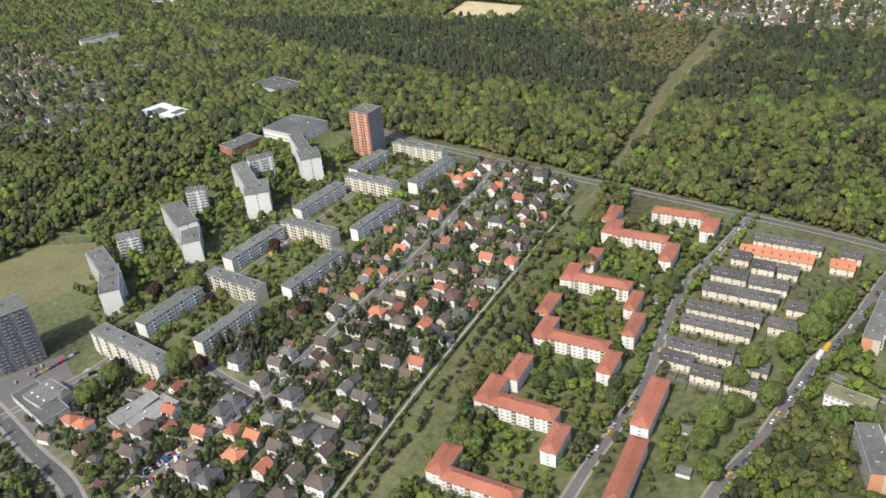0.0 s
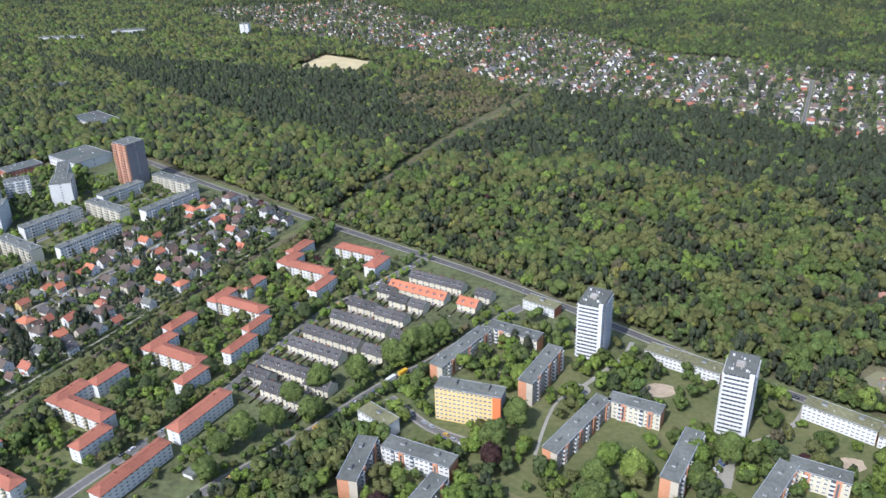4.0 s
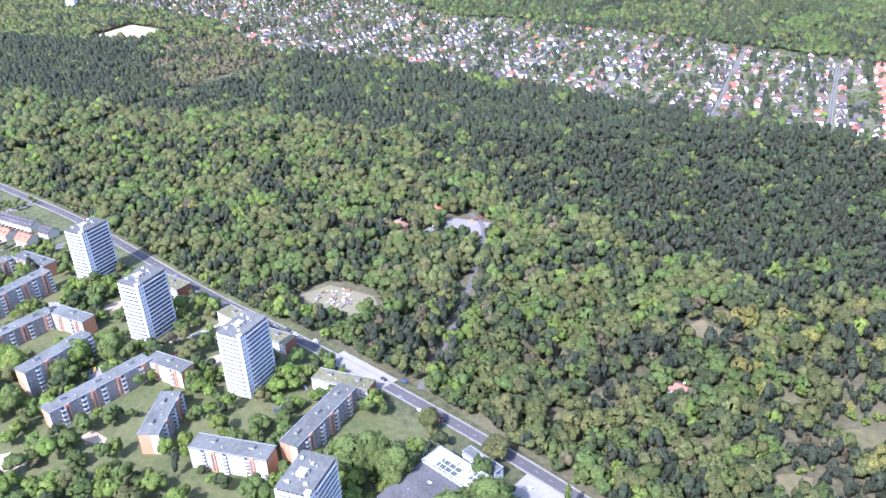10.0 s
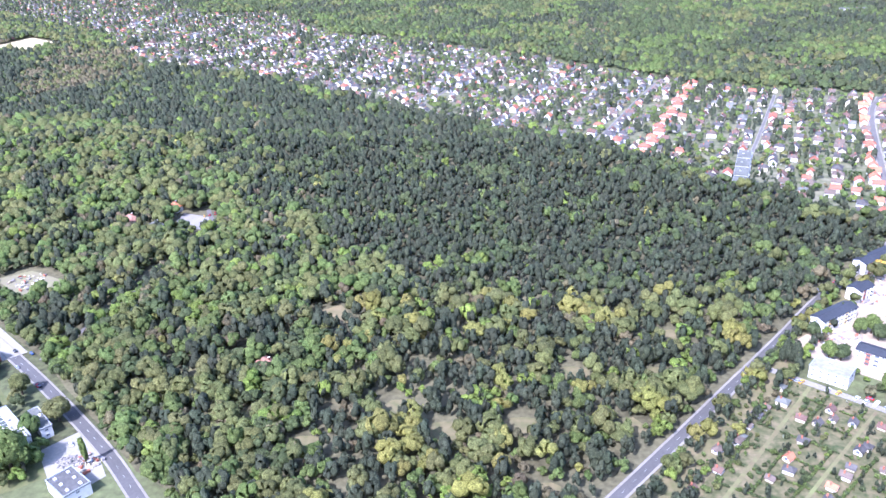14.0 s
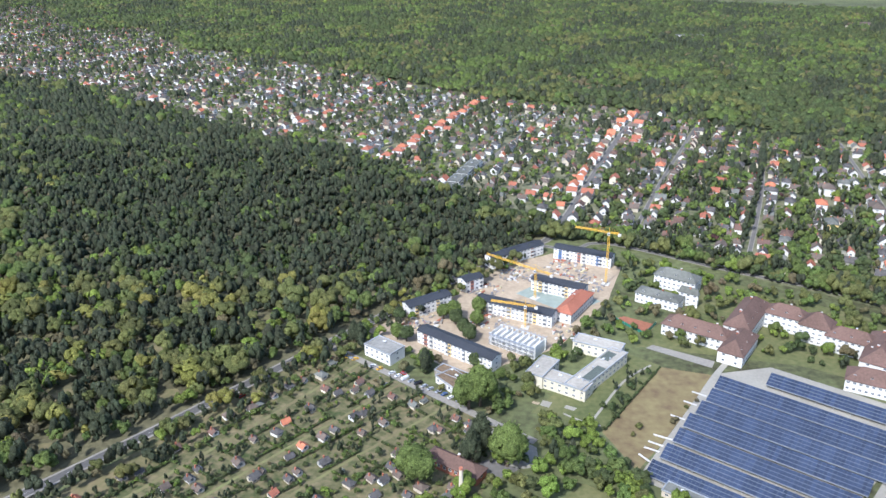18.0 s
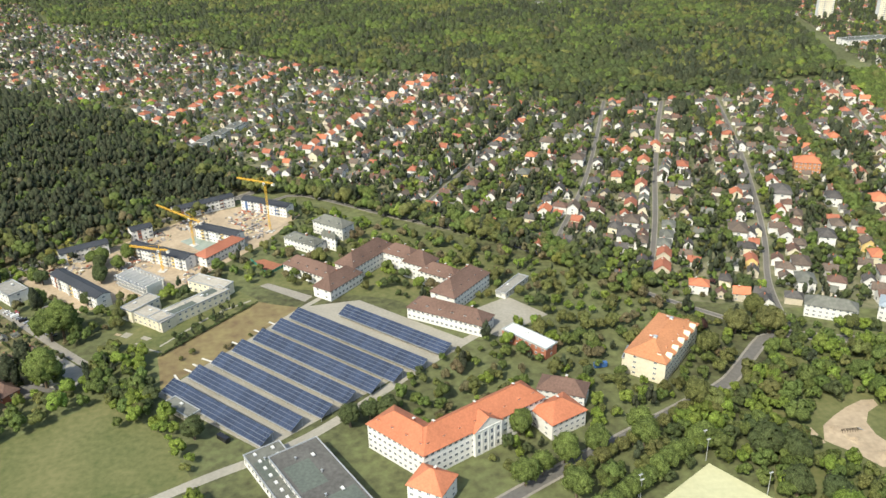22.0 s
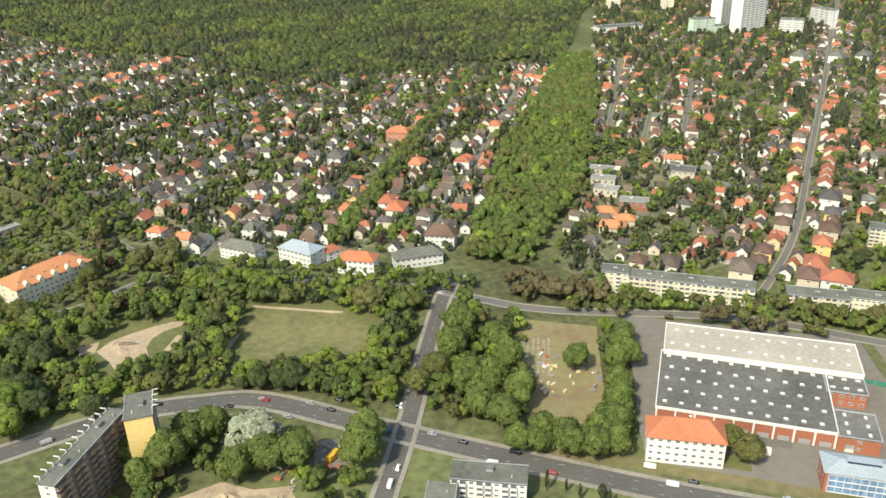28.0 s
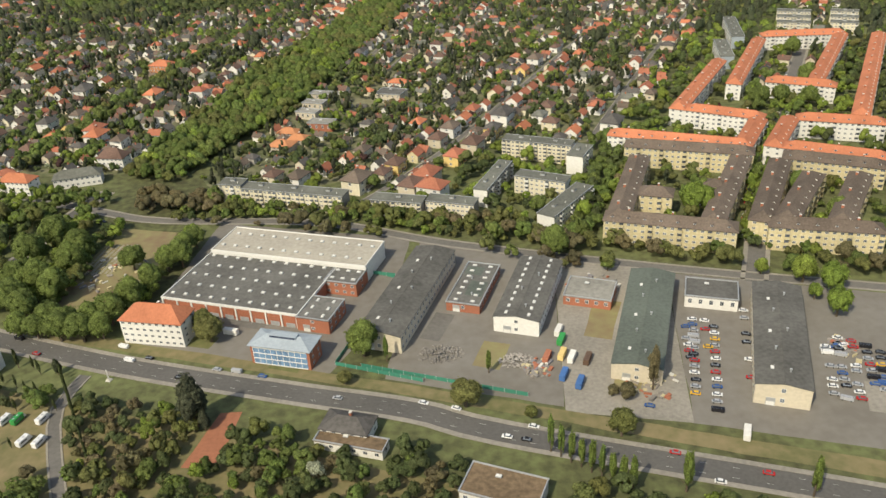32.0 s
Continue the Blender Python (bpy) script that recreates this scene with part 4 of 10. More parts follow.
# pale track, railway and its clearing
road(((51, 381), (-13, 264), (-52, 187), (-70, 150)), 1.0, "paleconcrete", 0.0, False, "straight pale concrete track between hedges")
flat("railway_clearing", ((74, 410), (110, 493), (217, 693), (226, 686), (122, 492), (84, 414)), "meadow", 0.03, "dry clearing along the railway")
RAIL = ((-62, 150), (-43, 186), (-13, 244), (31, 336), (78, 416), (113, 493), (151, 571), (222, 693))
rl = smooth(RAIL)
ROADS.append((rl, 2.6))
ribbon("verge", rl, -5.0, 5.5, 0.043, "lawn", "grass verge along the railway")
ribbon("ballast", rl, -1.0, 1.0, 0.25, "ballast", "brown ballast bed of the single railway track", 0.2)
g = Geo()
for i, p in enumerate(rl[:-1]):
    d = (rl[i + 1] - p).normalized()
    s = Vector((-d.y, d.x))
    for o in (-0.45, 0.45):
        a, b = p + s * o, rl[i + 1] + s * o
        g.beam((a.x, a.y, 0.36), (b.x, b.y, 0.36), 0.07)
    for j in range(5):
        c = p.lerp(rl[i + 1], j / 5)
        a, b = c - s * 0.8, c + s * 0.8
        g.beam((a.x, a.y, 0.28), (b.x, b.y, 0.28), 0.10)
tagged(new("railway_track", g.mesh("railway_track", "rust")), "single rusty railway track on sleepers", "railway track", kind="structure")
# fields, yards and parks
flat("sports_ground", ((-22, 806), (8, 876), (64, 832), (42, 772)), "palesand", 0.05, "pale sand sports ground in the woods")
flat("meadow", ((-255, 363), (-232, 382), (-205, 380), (-186, 338), (-214, 322), (-240, 330)), "drymeadow", 0.04, "dry meadow behind the towers")
flat("lawn", ((-195, 330), (-150, 420), (-110, 480), (-90, 470), (-135, 395), (-165, 320)), "lawn", 0.035, "rough lawn round the towers")
flat("lawn", ((-150, 270), (-118, 260), (-72, 325), (-14, 436), (-40, 470), (-110, 380)), "lawn", 0.037, "lawns between the blocks")
flat("lawn", ((-30, 187), (60, 362), (128, 350), (26, 180)), "lawn", 0.038, "lawns between red-roofed blocks")
flat("lawn", ((95, 150), (180, 282), (250, 240), (330, 175), (395, 100), (330, 60), (150, 110)), "lawn", 0.040, "lawns between the slab blocks")
flat("clearing", ((305, 236), (318, 244), (338, 233), (342, 222), (330, 217), (316, 226)), "scrub", 0.05, "bare pale clearing at the wood edge")
road(((360, 166), (375, 217), (388, 290), (382, 315)), 2.4, "asphaltold", 0.0)
road(((395, 140), (406, 148), (430, 163), (452, 175)), 2.4, "drymeadow", 0.0)
flat("car_park", ((370, 311), (392, 302), (388, 288), (368, 290)), "paving", 0.08, "small paved car park in the wood")
flat("car_park", ((352, 172), (330, 192), (324, 186), (345, 166)), "paleconcrete", 0.10, "paved lay-by beside the road")
flat("yard", ((385, 112), (396, 124), (412, 100), (402, 88)), "paleconcrete", 0.045, "dusty yard with rubble")
flat("allotments", ((560, 62), (629, 150), (690, 98), (680, 60), (600, 38)), "plotgreen", 0.030, "allotment plots with huts and hedges")
flat("verge", ((548, 58), (628, 153), (715, 246), (722, 240), (634, 146), (558, 52)), "meadow", 0.045, "grass verge beside the road")
flat("building_site", ((640, 165), (672, 190), (700, 225), (735, 245), (755, 225), (742, 190), (715, 150), (680, 130)), "sandy", 0.05, "sandy building site")
flat("sports_court", ((703, 196), (716, 208), (738, 188), (724, 176)), "courtgreen", 0.09, "pale green court on the building site")
flat("solar_yard", ((728, 74), (768, 130), (790, 134), (830, 102), (768, 44)), "paleconcrete", 0.05, "pale paved yard under the solar arrays")
flat("field", ((722, 97), (750, 135), (769, 129), (729, 77)), "fieldbrown", 0.046, "bare brown field with green patches")
flat("garden_green", ((700, 108), (735, 150), (750, 136), (722, 97)), "lawn", 0.042, "lawn with shrubs in front of the office court")
ribbon("garden_path", smooth(((720.5, 104), (735, 126), (747, 136.5)), 2.0), -0.45, 0.45, 0.06, "paleconcrete", "narrow pale garden path")
ribbon("garden_path", smooth(((711, 107), (716, 103), (722, 100)), 2.0), -0.4, 0.4, 0.06, "paleconcrete", "narrow pale garden path")
flat("garden_pad", ((705, 115), (708, 113.5), (706.5, 110.5), (703.6, 112)), "paleconcrete", 0.058, "pale paved pad")
flat("garden_pad", ((712.5, 112), (716, 110), (714.5, 108.5), (711.5, 110.3)), "paleconcrete", 0.058, "pale paved pad")
flat("sand_play", ((701.4, 114.6), (703.6, 113.6), (702.8, 112.2), (700.8, 113.2)), "sandy", 0.058, "small sand pit in the garden")
flat("broad_path", ((748, 148.8), (751.2, 151), (771.1, 138.5), (768.6, 134)), "paving", 0.06, "broad pale paved strip")
flat("silo_yard", ((682.7, 101.3), (688, 99), (700, 89.2), (699.9, 80.1), (695, 79), (686.7, 82)), "paleconcrete", 0.056, "pale concrete yard round the silo")
flat("works_yard", ((679.7, 81.3), (685.4, 84), (694, 79), (686.4, 73.8)), "asphaltold", 0.052, "grey yard beside the boiler house")
flat("dug_pit", ((741, 172.5), (745.5, 174), (755.5, 167.4), (750, 160)), "redsand", 0.066, "reddish dug ground inside a teal fence")
for ax, ay, bx, by in ((757.1, 119.0, 761.2, 115.9), (752.6, 113.5, 756.3, 110.7), (746.1, 105.5, 750.1, 102.7), (737.9, 95.1, 743.3, 92.0), (735.5, 91.7, 739.5, 88.9), (733.5, 88.7, 737.6, 86.2), (731.0, 85.4, 733.5, 81.6)):
    ribbon("kerb_strip", [Vector((ax, ay)).lerp(Vector((bx, by)), i / 3) for i in range(4)], -0.35, 0.35, 0.16, "concrete", "short pale concrete strip at the edge of the field", 0.1)
flat("barracks_green", ((745, 150), (790, 210), (850, 165), (840, 112), (800, 135)), "lawn", 0.043, "lawns of the barracks court")
flat("forecourt", ((826, 118), (848, 133), (862, 118), (842, 103)), "paleconcrete", 0.055, "pale paved forecourt")
flat("playing_field", ((677, 42), (712, 72), (738, 52), (752, 30), (700, 20)), "lawn", 0.05, "mown green playing field")
flat("hard_pitch", ((848, -6), (895, 32), (917, 6), (880, -26)), "pitch", 0.06, "pale yellow hard pitch")
flat("park_green", ((905, 10), (935, 90), (1035, 75), (1030, 12), (985, 18), (945, 10)), "lawn", 0.040, "park lawns between the avenues")
flat("park_meadow", ((977, 67), (1009, 62), (1023, 49), (1020, 28), (980, 26)), "parkgrass", 0.055, "dry park meadow with trodden lines")
flat("sand_play", ((922, 42), (930, 46), (931, 39), (926, 38)), "sandy", 0.07, "sand patch of the playground")
flat("sand_play", ((931, 40), (934, 46.5), (939, 51), (945, 55.5), (951, 58.5), (955, 58.6), (955, 55.6), (950, 52.5), (947, 47.5), (947, 42), (950, 35), (946, 28), (942, 28), (938, 33)), "sandy", 0.07, "sand patch of the playground")
flat("sand_path", ((955, 50), (957, 49), (955, 36), (953, 38)), "sandy", 0.07, "sandy strip of the playground")
flat("path", ((977, 69), (1010, 63), (1010, 61.5), (977, 67.4)), "sandy", 0.075, "sandy park path")
flat("path", ((970, 20), (975, 50), (977, 50), (973, 20)), "sandy", 0.075, "sandy park path")
flat("path", ((1024, 60), (1026, 45), (1031, 30), (1033, 30), (1027, 46), (1026, 60)), "sandy", 0.075, "sandy park path")
flat("waste_ground", ((1064, 20), (1072, 55), (1098, 48), (1091, -6), (1067, -2)), "plotsoil", 0.05, "overgrown plot with old slab rows")
flat("factory_yard", ((1098, -22), (1108, 55), (1180, 36), (1176, -8), (1160, -42)), "yard", 0.050, "grey paved factory yard")
flat("works_yard", ((1176, -44), (1184, 38), (1228, 18), (1222, -58)), "yard", 0.054, "patched yard between the halls")
flat("storage_yard", ((1222, -60), (1228, 16), (1262, 6), (1252, -66)), "paving", 0.058, "brown paved storage yard")
flat("car_park", ((1252, -66), (1262, 4), (1345, -20), (1335, -90)), "yard", 0.056, "large car park with rows of parked cars")
flat("verge", ((1062, -14), (1180, -50), (1335, -102), (1337, -96), (1180, -46), (1065, -10)), "meadow", 0.060, "grass verge beside the avenue")
flat("verge", ((1040, -30), (1180, -78), (1335, -130), (1335, -150), (1040, -110)), "meadow", 0.032, "rough grass beside the avenue")
flat("red_court", ((1129.5, -74), (1134.2, -54.7), (1139.8, -54.4), (1139, -66), (1137.5, -75)), "redsand", 0.07, "red clay court under trees")
flat("builders_yard", ((998, -9), (1020, -8.5), (1024, -15), (1018, -21), (1009, -22)), "yard", 0.062, "grey paved builder's yard")
flat("dirt_lot", ((970, -42), (978, -31), (988, -24.8), (997, -28), (1006, -27), (1011, -36), (1008, -46), (990, -62), (962, -62)), "sandy", 0.055, "bare sandy lot")
flat("grave_glade", ((455, 195), (470, 205), (478, 192), (466, 184)), "meadow", 0.05, "small open glade in the wood")
GLADE_AT = ((500, 130, 9), (515, 118, 8), (540, 120, 8), (482, 150, 6), (560, 150, 7), (470, 112, 8), (525, 165, 5), (600, 175, 6), (575, 120, 6), (590, 150, 5), (545, 90, 6), (450, 130, 5), (479, 206, 7))
for gx, gy, gr in GLADE_AT:
    flat("glade", [(gx + gr * math.cos(a) * (1 + 0.3 * math.sin(3 * a + gx)), gy + gr * 0.8 * math.sin(a)) for a in [i * math.pi / 5 for i in range(10)]], "meadow", 0.05, "grassy opening among the trees")
flat("sand_patch", [(168 + 4 * math.cos(a) * (1 + 0.25 * math.sin(2.3 * a)), 246 + 4 * 0.8 * math.sin(a)) for a in [i * math.pi / 6 for i in range(12)]], "sandy", 0.062, "bare sandy patch between the slab blocks")
flat("sand_patch", [(283 + 5 * math.cos(a) * (1 + 0.25 * math.sin(2.3 * a)), 189 + 5 * 0.8 * math.sin(a)) for a in [i * math.pi / 6 for i in range(12)]], "sandy", 0.062, "bare sandy patch between the slab blocks")
flat("sand_patch", [(229 + 6 * math.cos(a) * (1 + 0.25 * math.sin(2.3 * a)), 233 + 6 * 0.8 * math.sin(a)) for a in [i * math.pi / 6 for i in range(12)]], "sandy", 0.062, "bare sandy patch between the slab blocks")
flat("sand_patch", [(196 + 9 * math.cos(a) * (1 + 0.25 * math.sin(2.3 * a)), 162 + 9 * 0.8 * math.sin(a)) for a in [i * math.pi / 6 for i in range(12)]], "sandy", 0.062, "bare sandy patch between the slab blocks")
flat("sand_patch", [(183 + 5 * math.cos(a) * (1 + 0.25 * math.sin(2.3 * a)), 167 + 5 * 0.8 * math.sin(a)) for a in [i * math.pi / 6 for i in range(12)]], "sandy", 0.062, "bare sandy patch between the slab blocks")
g = Geo()
for i in range(7):
    for j in range(26):
        if (i * 7 + j * 3) % 11:
            px, py = 1067.5 + i * 1.7 + 0.1 * j, 21 + j * 0.8
            g.box(px, py, 0.05, px + 0.9, py + 0.35, 0.14 + 0.03 * ((i + j) % 3))
tagged(new("slab_rows", g.mesh("slab_rows", "paleconcrete")), "rows of old concrete slabs in the waste plot", "concrete slabs", kind="stuff")
for px, py, pl, pw, pa, pm in ((1190, -20, 14, 6, 70, "asphaltold"), (1205, 5, 10, 5, -18, "paving"), (1238, -20, 20, 8, 72, "plotsoil"), (1240, -48, 10, 7, 72, "plotsoil"), (1130, -12, 18, 6, -17, "asphaltold"), (1275, -45, 16, 5, 72, "asphaltold"), (1300, -60, 12, 8, 72, "paving"), (1205, -35, 12, 8, 72, "plotsoil"), (1120, -22, 10, 6, -17, "lawn"), (1148, -36, 9, 4, -17, "lawn")):
    c, q = math.cos(radians(pa)), math.sin(radians(pa))
    flat("yard_patch", [(px + u * pl / 2 * c - v * pw / 2 * q, py + u * pl / 2 * q + v * pw / 2 * c) for u, v in ((-1, -1), (1, -1), (1, 1), (-1, 1))], pm, 0.075, "patched piece of the yard paving")

# five-storey estate with pale rendered blocks
slab(-112.5, 316.8, 33.6, 6.6, -33.5, 8.5, 5, 'cream', 'cream', 'pale five-storey apartment block with cream balconies and grey flat roof')
slab(-84.6, 364.8, 33.8, 6.6, -33.5, 8.5, 5, 'cream', 'cream', 'pale five-storey apartment block with cream balconies and grey flat roof')
slab(-56.6, 416.7, 34.2, 6.4, -33.5, 8.5, 5, 'cream', 'cream', 'pale five-storey apartment block with cream balconies and grey flat roof')
slab(-30.4, 461.7, 36.6, 6.4, -33.5, 8.5, 5, 'cream', 'cream', 'pale five-storey apartment block with cream balconies and grey flat roof')
slab(-145.0, 268.5, 45.9, 7.4, -36.0, 10.0, 6, 'cream', 'white', 'long cream six-storey block with grey flat roof')
slab(-109.0, 284.3, 32.4, 5.7, 56.5, 7.0, 4, 'white', 'white', 'grey-roofed white four-storey apartment block end-on to the lawn')
slab(-138.8, 301.2, 32.7, 6.8, 56.5, 7.0, 4, 'white', 'white', 'grey-roofed white four-storey apartment block end-on to the lawn')
slab(-111.7, 354.7, 36.8, 6.6, 56.5, 7.0, 4, 'white', 'white', 'grey-roofed white four-storey apartment block end-on to the lawn')
slab(-76.5, 324.8, 39.4, 6.2, 56.5, 7.0, 4, 'white', 'white', 'grey-roofed white four-storey apartment block end-on to the lawn')
slab(-85.1, 403.6, 36.5, 6.4, 56.5, 7.0, 4, 'white', 'white', 'grey-roofed white four-storey apartment block end-on to the lawn')
slab(-51.1, 375.9, 37.9, 4.9, 56.5, 7.0, 4, 'white', 'white', 'grey-roofed white four-storey apartment block end-on to the lawn')
slab(-61.0, 448.8, 30.1, 6.8, 56.5, 7.0, 4, 'white', 'white', 'grey-roofed white four-storey apartment block end-on to the lawn')
slab(-22.5, 427.0, 39.5, 6.4, 56.5, 7.0, 4, 'white', 'white', 'grey-roofed white four-storey apartment block end-on to the lawn')

# tall kinked towers of the estate
slab(-171.5, 319.1, 8.6, 25.2, 20.0, 12.2, 7, 'white', 'white', 'pale eight-storey tower wing with white balconies')
slab(-180.1, 335.0, 34.1, 8.0, -54.9, 12.5, 7, 'white', 'white', 'pale eight-storey tower wing with white balconies')
slab(-178.0, 362.9, 11.1, 6.1, 16.5, 12.0, 7, 'white', 'white', 'pale eight-storey tower wing with white balconies')
slab(-145.3, 362.7, 8.8, 26.3, 16.6, 11.6, 7, 'white', 'white', 'pale eight-storey tower wing with white balconies')
slab(-154.8, 378.2, 31.2, 10.5, -58.3, 14.7, 8, 'white', 'white', 'pale eight-storey tower wing with white balconies')
slab(-154.6, 409.1, 10.6, 4.5, 9.8, 14.2, 8, 'white', 'white', 'pale eight-storey tower wing with white balconies')
slab(-119.1, 404.8, 13.1, 19.0, 11.8, 14.45, 8, 'white', 'white', 'pale eight-storey tower wing with white balconies')
slab(-128.6, 422.1, 40.2, 8.0, -65.1, 14.7, 8, 'white', 'white', 'pale eight-storey tower wing with white balconies')
slab(-126.4, 449.8, 14.8, 5.8, 25.9, 14.2, 8, 'white', 'white', 'pale eight-storey tower wing with white balconies')
slab(-96.1, 447.1, 12.1, 17.3, 17.2, 14.45, 8, 'white', 'white', 'pale eight-storey tower wing with white balconies')
slab(-103.0, 463.6, 37.0, 7.4, -69.0, 14.7, 8, 'white', 'white', 'pale eight-storey tower wing with white balconies')
slab(-62.6, 477.0, 14.4, 13.6, -33.0, 29.0, 16, 'orange', 'greydark', 'tall orange residential tower with dark balcony side')
slab(-197.7, 276.7, 18.1, 14.0, 38.5, 26.0, 15, 'greydark', 'greydark', 'dark grey high-rise with white balcony slabs')

# shop and garages by the village
hall(-174.1, 243.7, 27.7, 10.7, -41.5, 2.6, 'feltroof', 'white', 'low flat-roofed shop with grey roof')
hall(-172.9, 247.3, 12.9, 12.3, -36.1, 3.8, 'greyroof', 'white', 'raised grey-roofed shop hall with light bands')
hall(-134.1, 236.8, 8.1, 18.7, -40.1, 1.8, 'beigeroof', 'concrete', 'long low garage strip with pale roof')
hall(-126.3, 233.8, 9.6, 17.8, -33.0, 1.8, 'beigeroof', 'concrete', 'long low garage strip with pale roof')

# far public halls
hall(-225.6, 579.6, 38.5, 19.2, -40.3, 4.5, 'whiteroof', 'white', 'low white sports hall with pale roof')
hall(-147.2, 621.2, 38.5, 22.6, -41.5, 5, 'darkroof', 'white', 'dark-roofed hall among the trees')
hall(-151.4, 501.9, 13.7, 24.8, -40.5, 5, 'greyroof', 'brick', 'flat brick school wing with grey roof')
hall(-117.6, 521.7, 33.7, 29.1, -35.6, 6, 'greyroof', 'white', 'flat-roofed white school centre in the estate')
slab(-364.8, 814.1, 38.1, 8.0, 36.8, 10, 6, 'white', 'white', 'white institute block above the trees')
slab(-243.7, 738.7, 41.8, 6.0, 38.2, 5, 3, 'white', 'white', 'long low white block in the woods')
slab(-292.9, 711.0, 19.8, 6.0, -1.2, 5, 3, 'white', 'white', 'small white block in the woods')
slab(-339.2, 990.7, 56.1, 8.0, 0.3, 7, 4, 'white', 'white', 'white clinic wing above the trees')
slab(-267.1, 1023.9, 40.1, 10.0, 9.3, 8, 5, 'white', 'white', 'white clinic block above the trees')
slab(-110.0, 998.1, 10.9, 8.0, -7.7, 16, 9, 'white', 'white', 'distant white tower over the woods')
slab(-117.4, 969.9, 54.2, 7.0, -18.1, 4, 2, 'white', 'brick', 'long low distant white building')

# red-roofed compounds
redblock(68.8, 358.1, 17.0, 5.8, 62.0, 6.2)
redblock(86.7, 316.3, 16.8, 5.5, 62.0, 6.2)
redblock(111.3, 338.6, 14.4, 6.5, 62.0, 6.2)
redblock(52.5, 318.0, 14.5, 5.3, 62.0, 6.2)
redblock(63.2, 279.5, 14.6, 4.5, 62.0, 6.2)
redblock(59.8, 262.8, 16.8, 4.8, 62.0, 6.2)
redblock(28.4, 282.2, 15.8, 5.5, 62.0, 6.2)
redblock(46.0, 240.0, 14.0, 5.3, 62.0, 6.2)
redblock(12.2, 241.1, 15.5, 5.7, 62.0, 6.2)
redblock(21.4, 201.7, 14.2, 5.5, 62.0, 6.2)
redblock(56.1, 216.7, 27.2, 6.2, 62.0, 6.2)
redblock(41.6, 185.9, 30.2, 5.7, 62.0, 6.2)
redblock(66.3, 344.4, 14.0, 7.0, 62.0, 6.2)
redblock(41.1, 305.8, 14.8, 5.6, 62.0, 6.2)
redblock(25.1, 265.0, 15.6, 5.8, 62.0, 6.2)
redblock(1.5, 229.3, 15.8, 6.6, 62.0, 6.2)
redblock(-15.8, 195.4, 13.8, 6.5, 62.0, 6.2)
redblock(77.3, 333.5, 25.4, 7.0, -28.0, 6.2)
redblock(100.7, 353.1, 25.6, 7.0, -28.0, 6.2)
redblock(52.5, 296.6, 26.2, 7.0, -28.0, 6.2)
redblock(36.4, 255.2, 24.7, 7.0, -28.0, 6.2)
redblock(12.2, 218.5, 24.9, 7.0, -28.0, 6.2)
redblock(-4.2, 183.2, 26.0, 5.8, -28.0, 6.2)

# terraced rows
terrace(142.3, 322.1, 29.2, 6.6, -29.5, 3.3, 9, 'darkroof')
terrace(133.5, 312.2, 30.5, 6.6, -29.5, 3.3, 8, 'orangeroof')
terrace(118.2, 313.1, 7.6, 6.6, -29.5, 3.3, 2, 'darkroof')
terrace(125.1, 303.8, 9.3, 6.6, -29.5, 3.3, 2, 'darkroof')
terrace(133.9, 298.6, 8.1, 6.6, -29.5, 3.3, 2, 'darkroof')
terrace(108.8, 299.1, 14.7, 6.6, -29.5, 3.3, 4, 'darkroof')
terrace(122.3, 289.4, 15.2, 6.6, -29.5, 3.3, 4, 'darkroof')
terrace(108.6, 284.1, 29.8, 6.6, -29.5, 3.3, 7, 'darkroof')
terrace(98.1, 271.6, 28.8, 6.6, -29.5, 3.3, 8, 'darkroof')
terrace(92.3, 262.1, 26.7, 6.6, -29.5, 3.3, 7, 'darkroof')
terrace(82.6, 248.4, 23.6, 6.6, -29.5, 3.3, 7, 'darkroof')
terrace(72.3, 243.7, 11.3, 6.6, -29.5, 3.3, 3, 'darkroof')
terrace(80.6, 233.8, 10.9, 6.6, -29.5, 3.3, 3, 'darkroof')
terrace(97.8, 236.3, 11.5, 6.6, -29.5, 3.3, 3, 'darkroof')
terrace(91.1, 226.9, 11.2, 6.6, -29.5, 3.3, 3, 'darkroof')
terrace(117.5, 259.6, 10.5, 6.6, -29.5, 3.3, 2, 'darkroof')
terrace(128.5, 270.5, 10.1, 6.6, -29.5, 3.3, 2, 'darkroof')
terrace(157.2, 299.3, 9.4, 6.6, -29.5, 3.3, 2, 'orangeroof')
terrace(164.7, 307.5, 8.0, 6.6, -29.5, 3.3, 2, 'darkroof')

# slab district beside the wood
slab(153.2, 256.6, 35.1, 6.2, 54.2, 6.7, 4, 'cream', 'orange', 'grey-roofed apartment block with orange gable ends')
slab(175.8, 268.8, 23.9, 6.6, -30.0, 6.5, 4, 'cream', 'orange', 'grey-roofed apartment block with orange gable ends')
slab(156.1, 216.6, 25.0, 6.8, -18.3, 14.2, 8, 'yellow', 'greydark', 'eight-storey yellow block with white balconies and orange end strip')
# greybrown walls carry painted shade on long sides turned from the sun
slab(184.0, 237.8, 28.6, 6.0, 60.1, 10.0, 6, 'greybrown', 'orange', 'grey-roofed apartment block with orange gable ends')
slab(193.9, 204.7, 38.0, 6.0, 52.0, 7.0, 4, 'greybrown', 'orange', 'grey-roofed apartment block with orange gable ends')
slab(216.4, 215.5, 19.5, 6.2, -27.8, 7.0, 4, 'cream', 'orange', 'grey-roofed apartment block with orange gable ends')
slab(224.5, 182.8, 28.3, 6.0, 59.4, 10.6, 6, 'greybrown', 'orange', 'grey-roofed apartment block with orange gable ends')
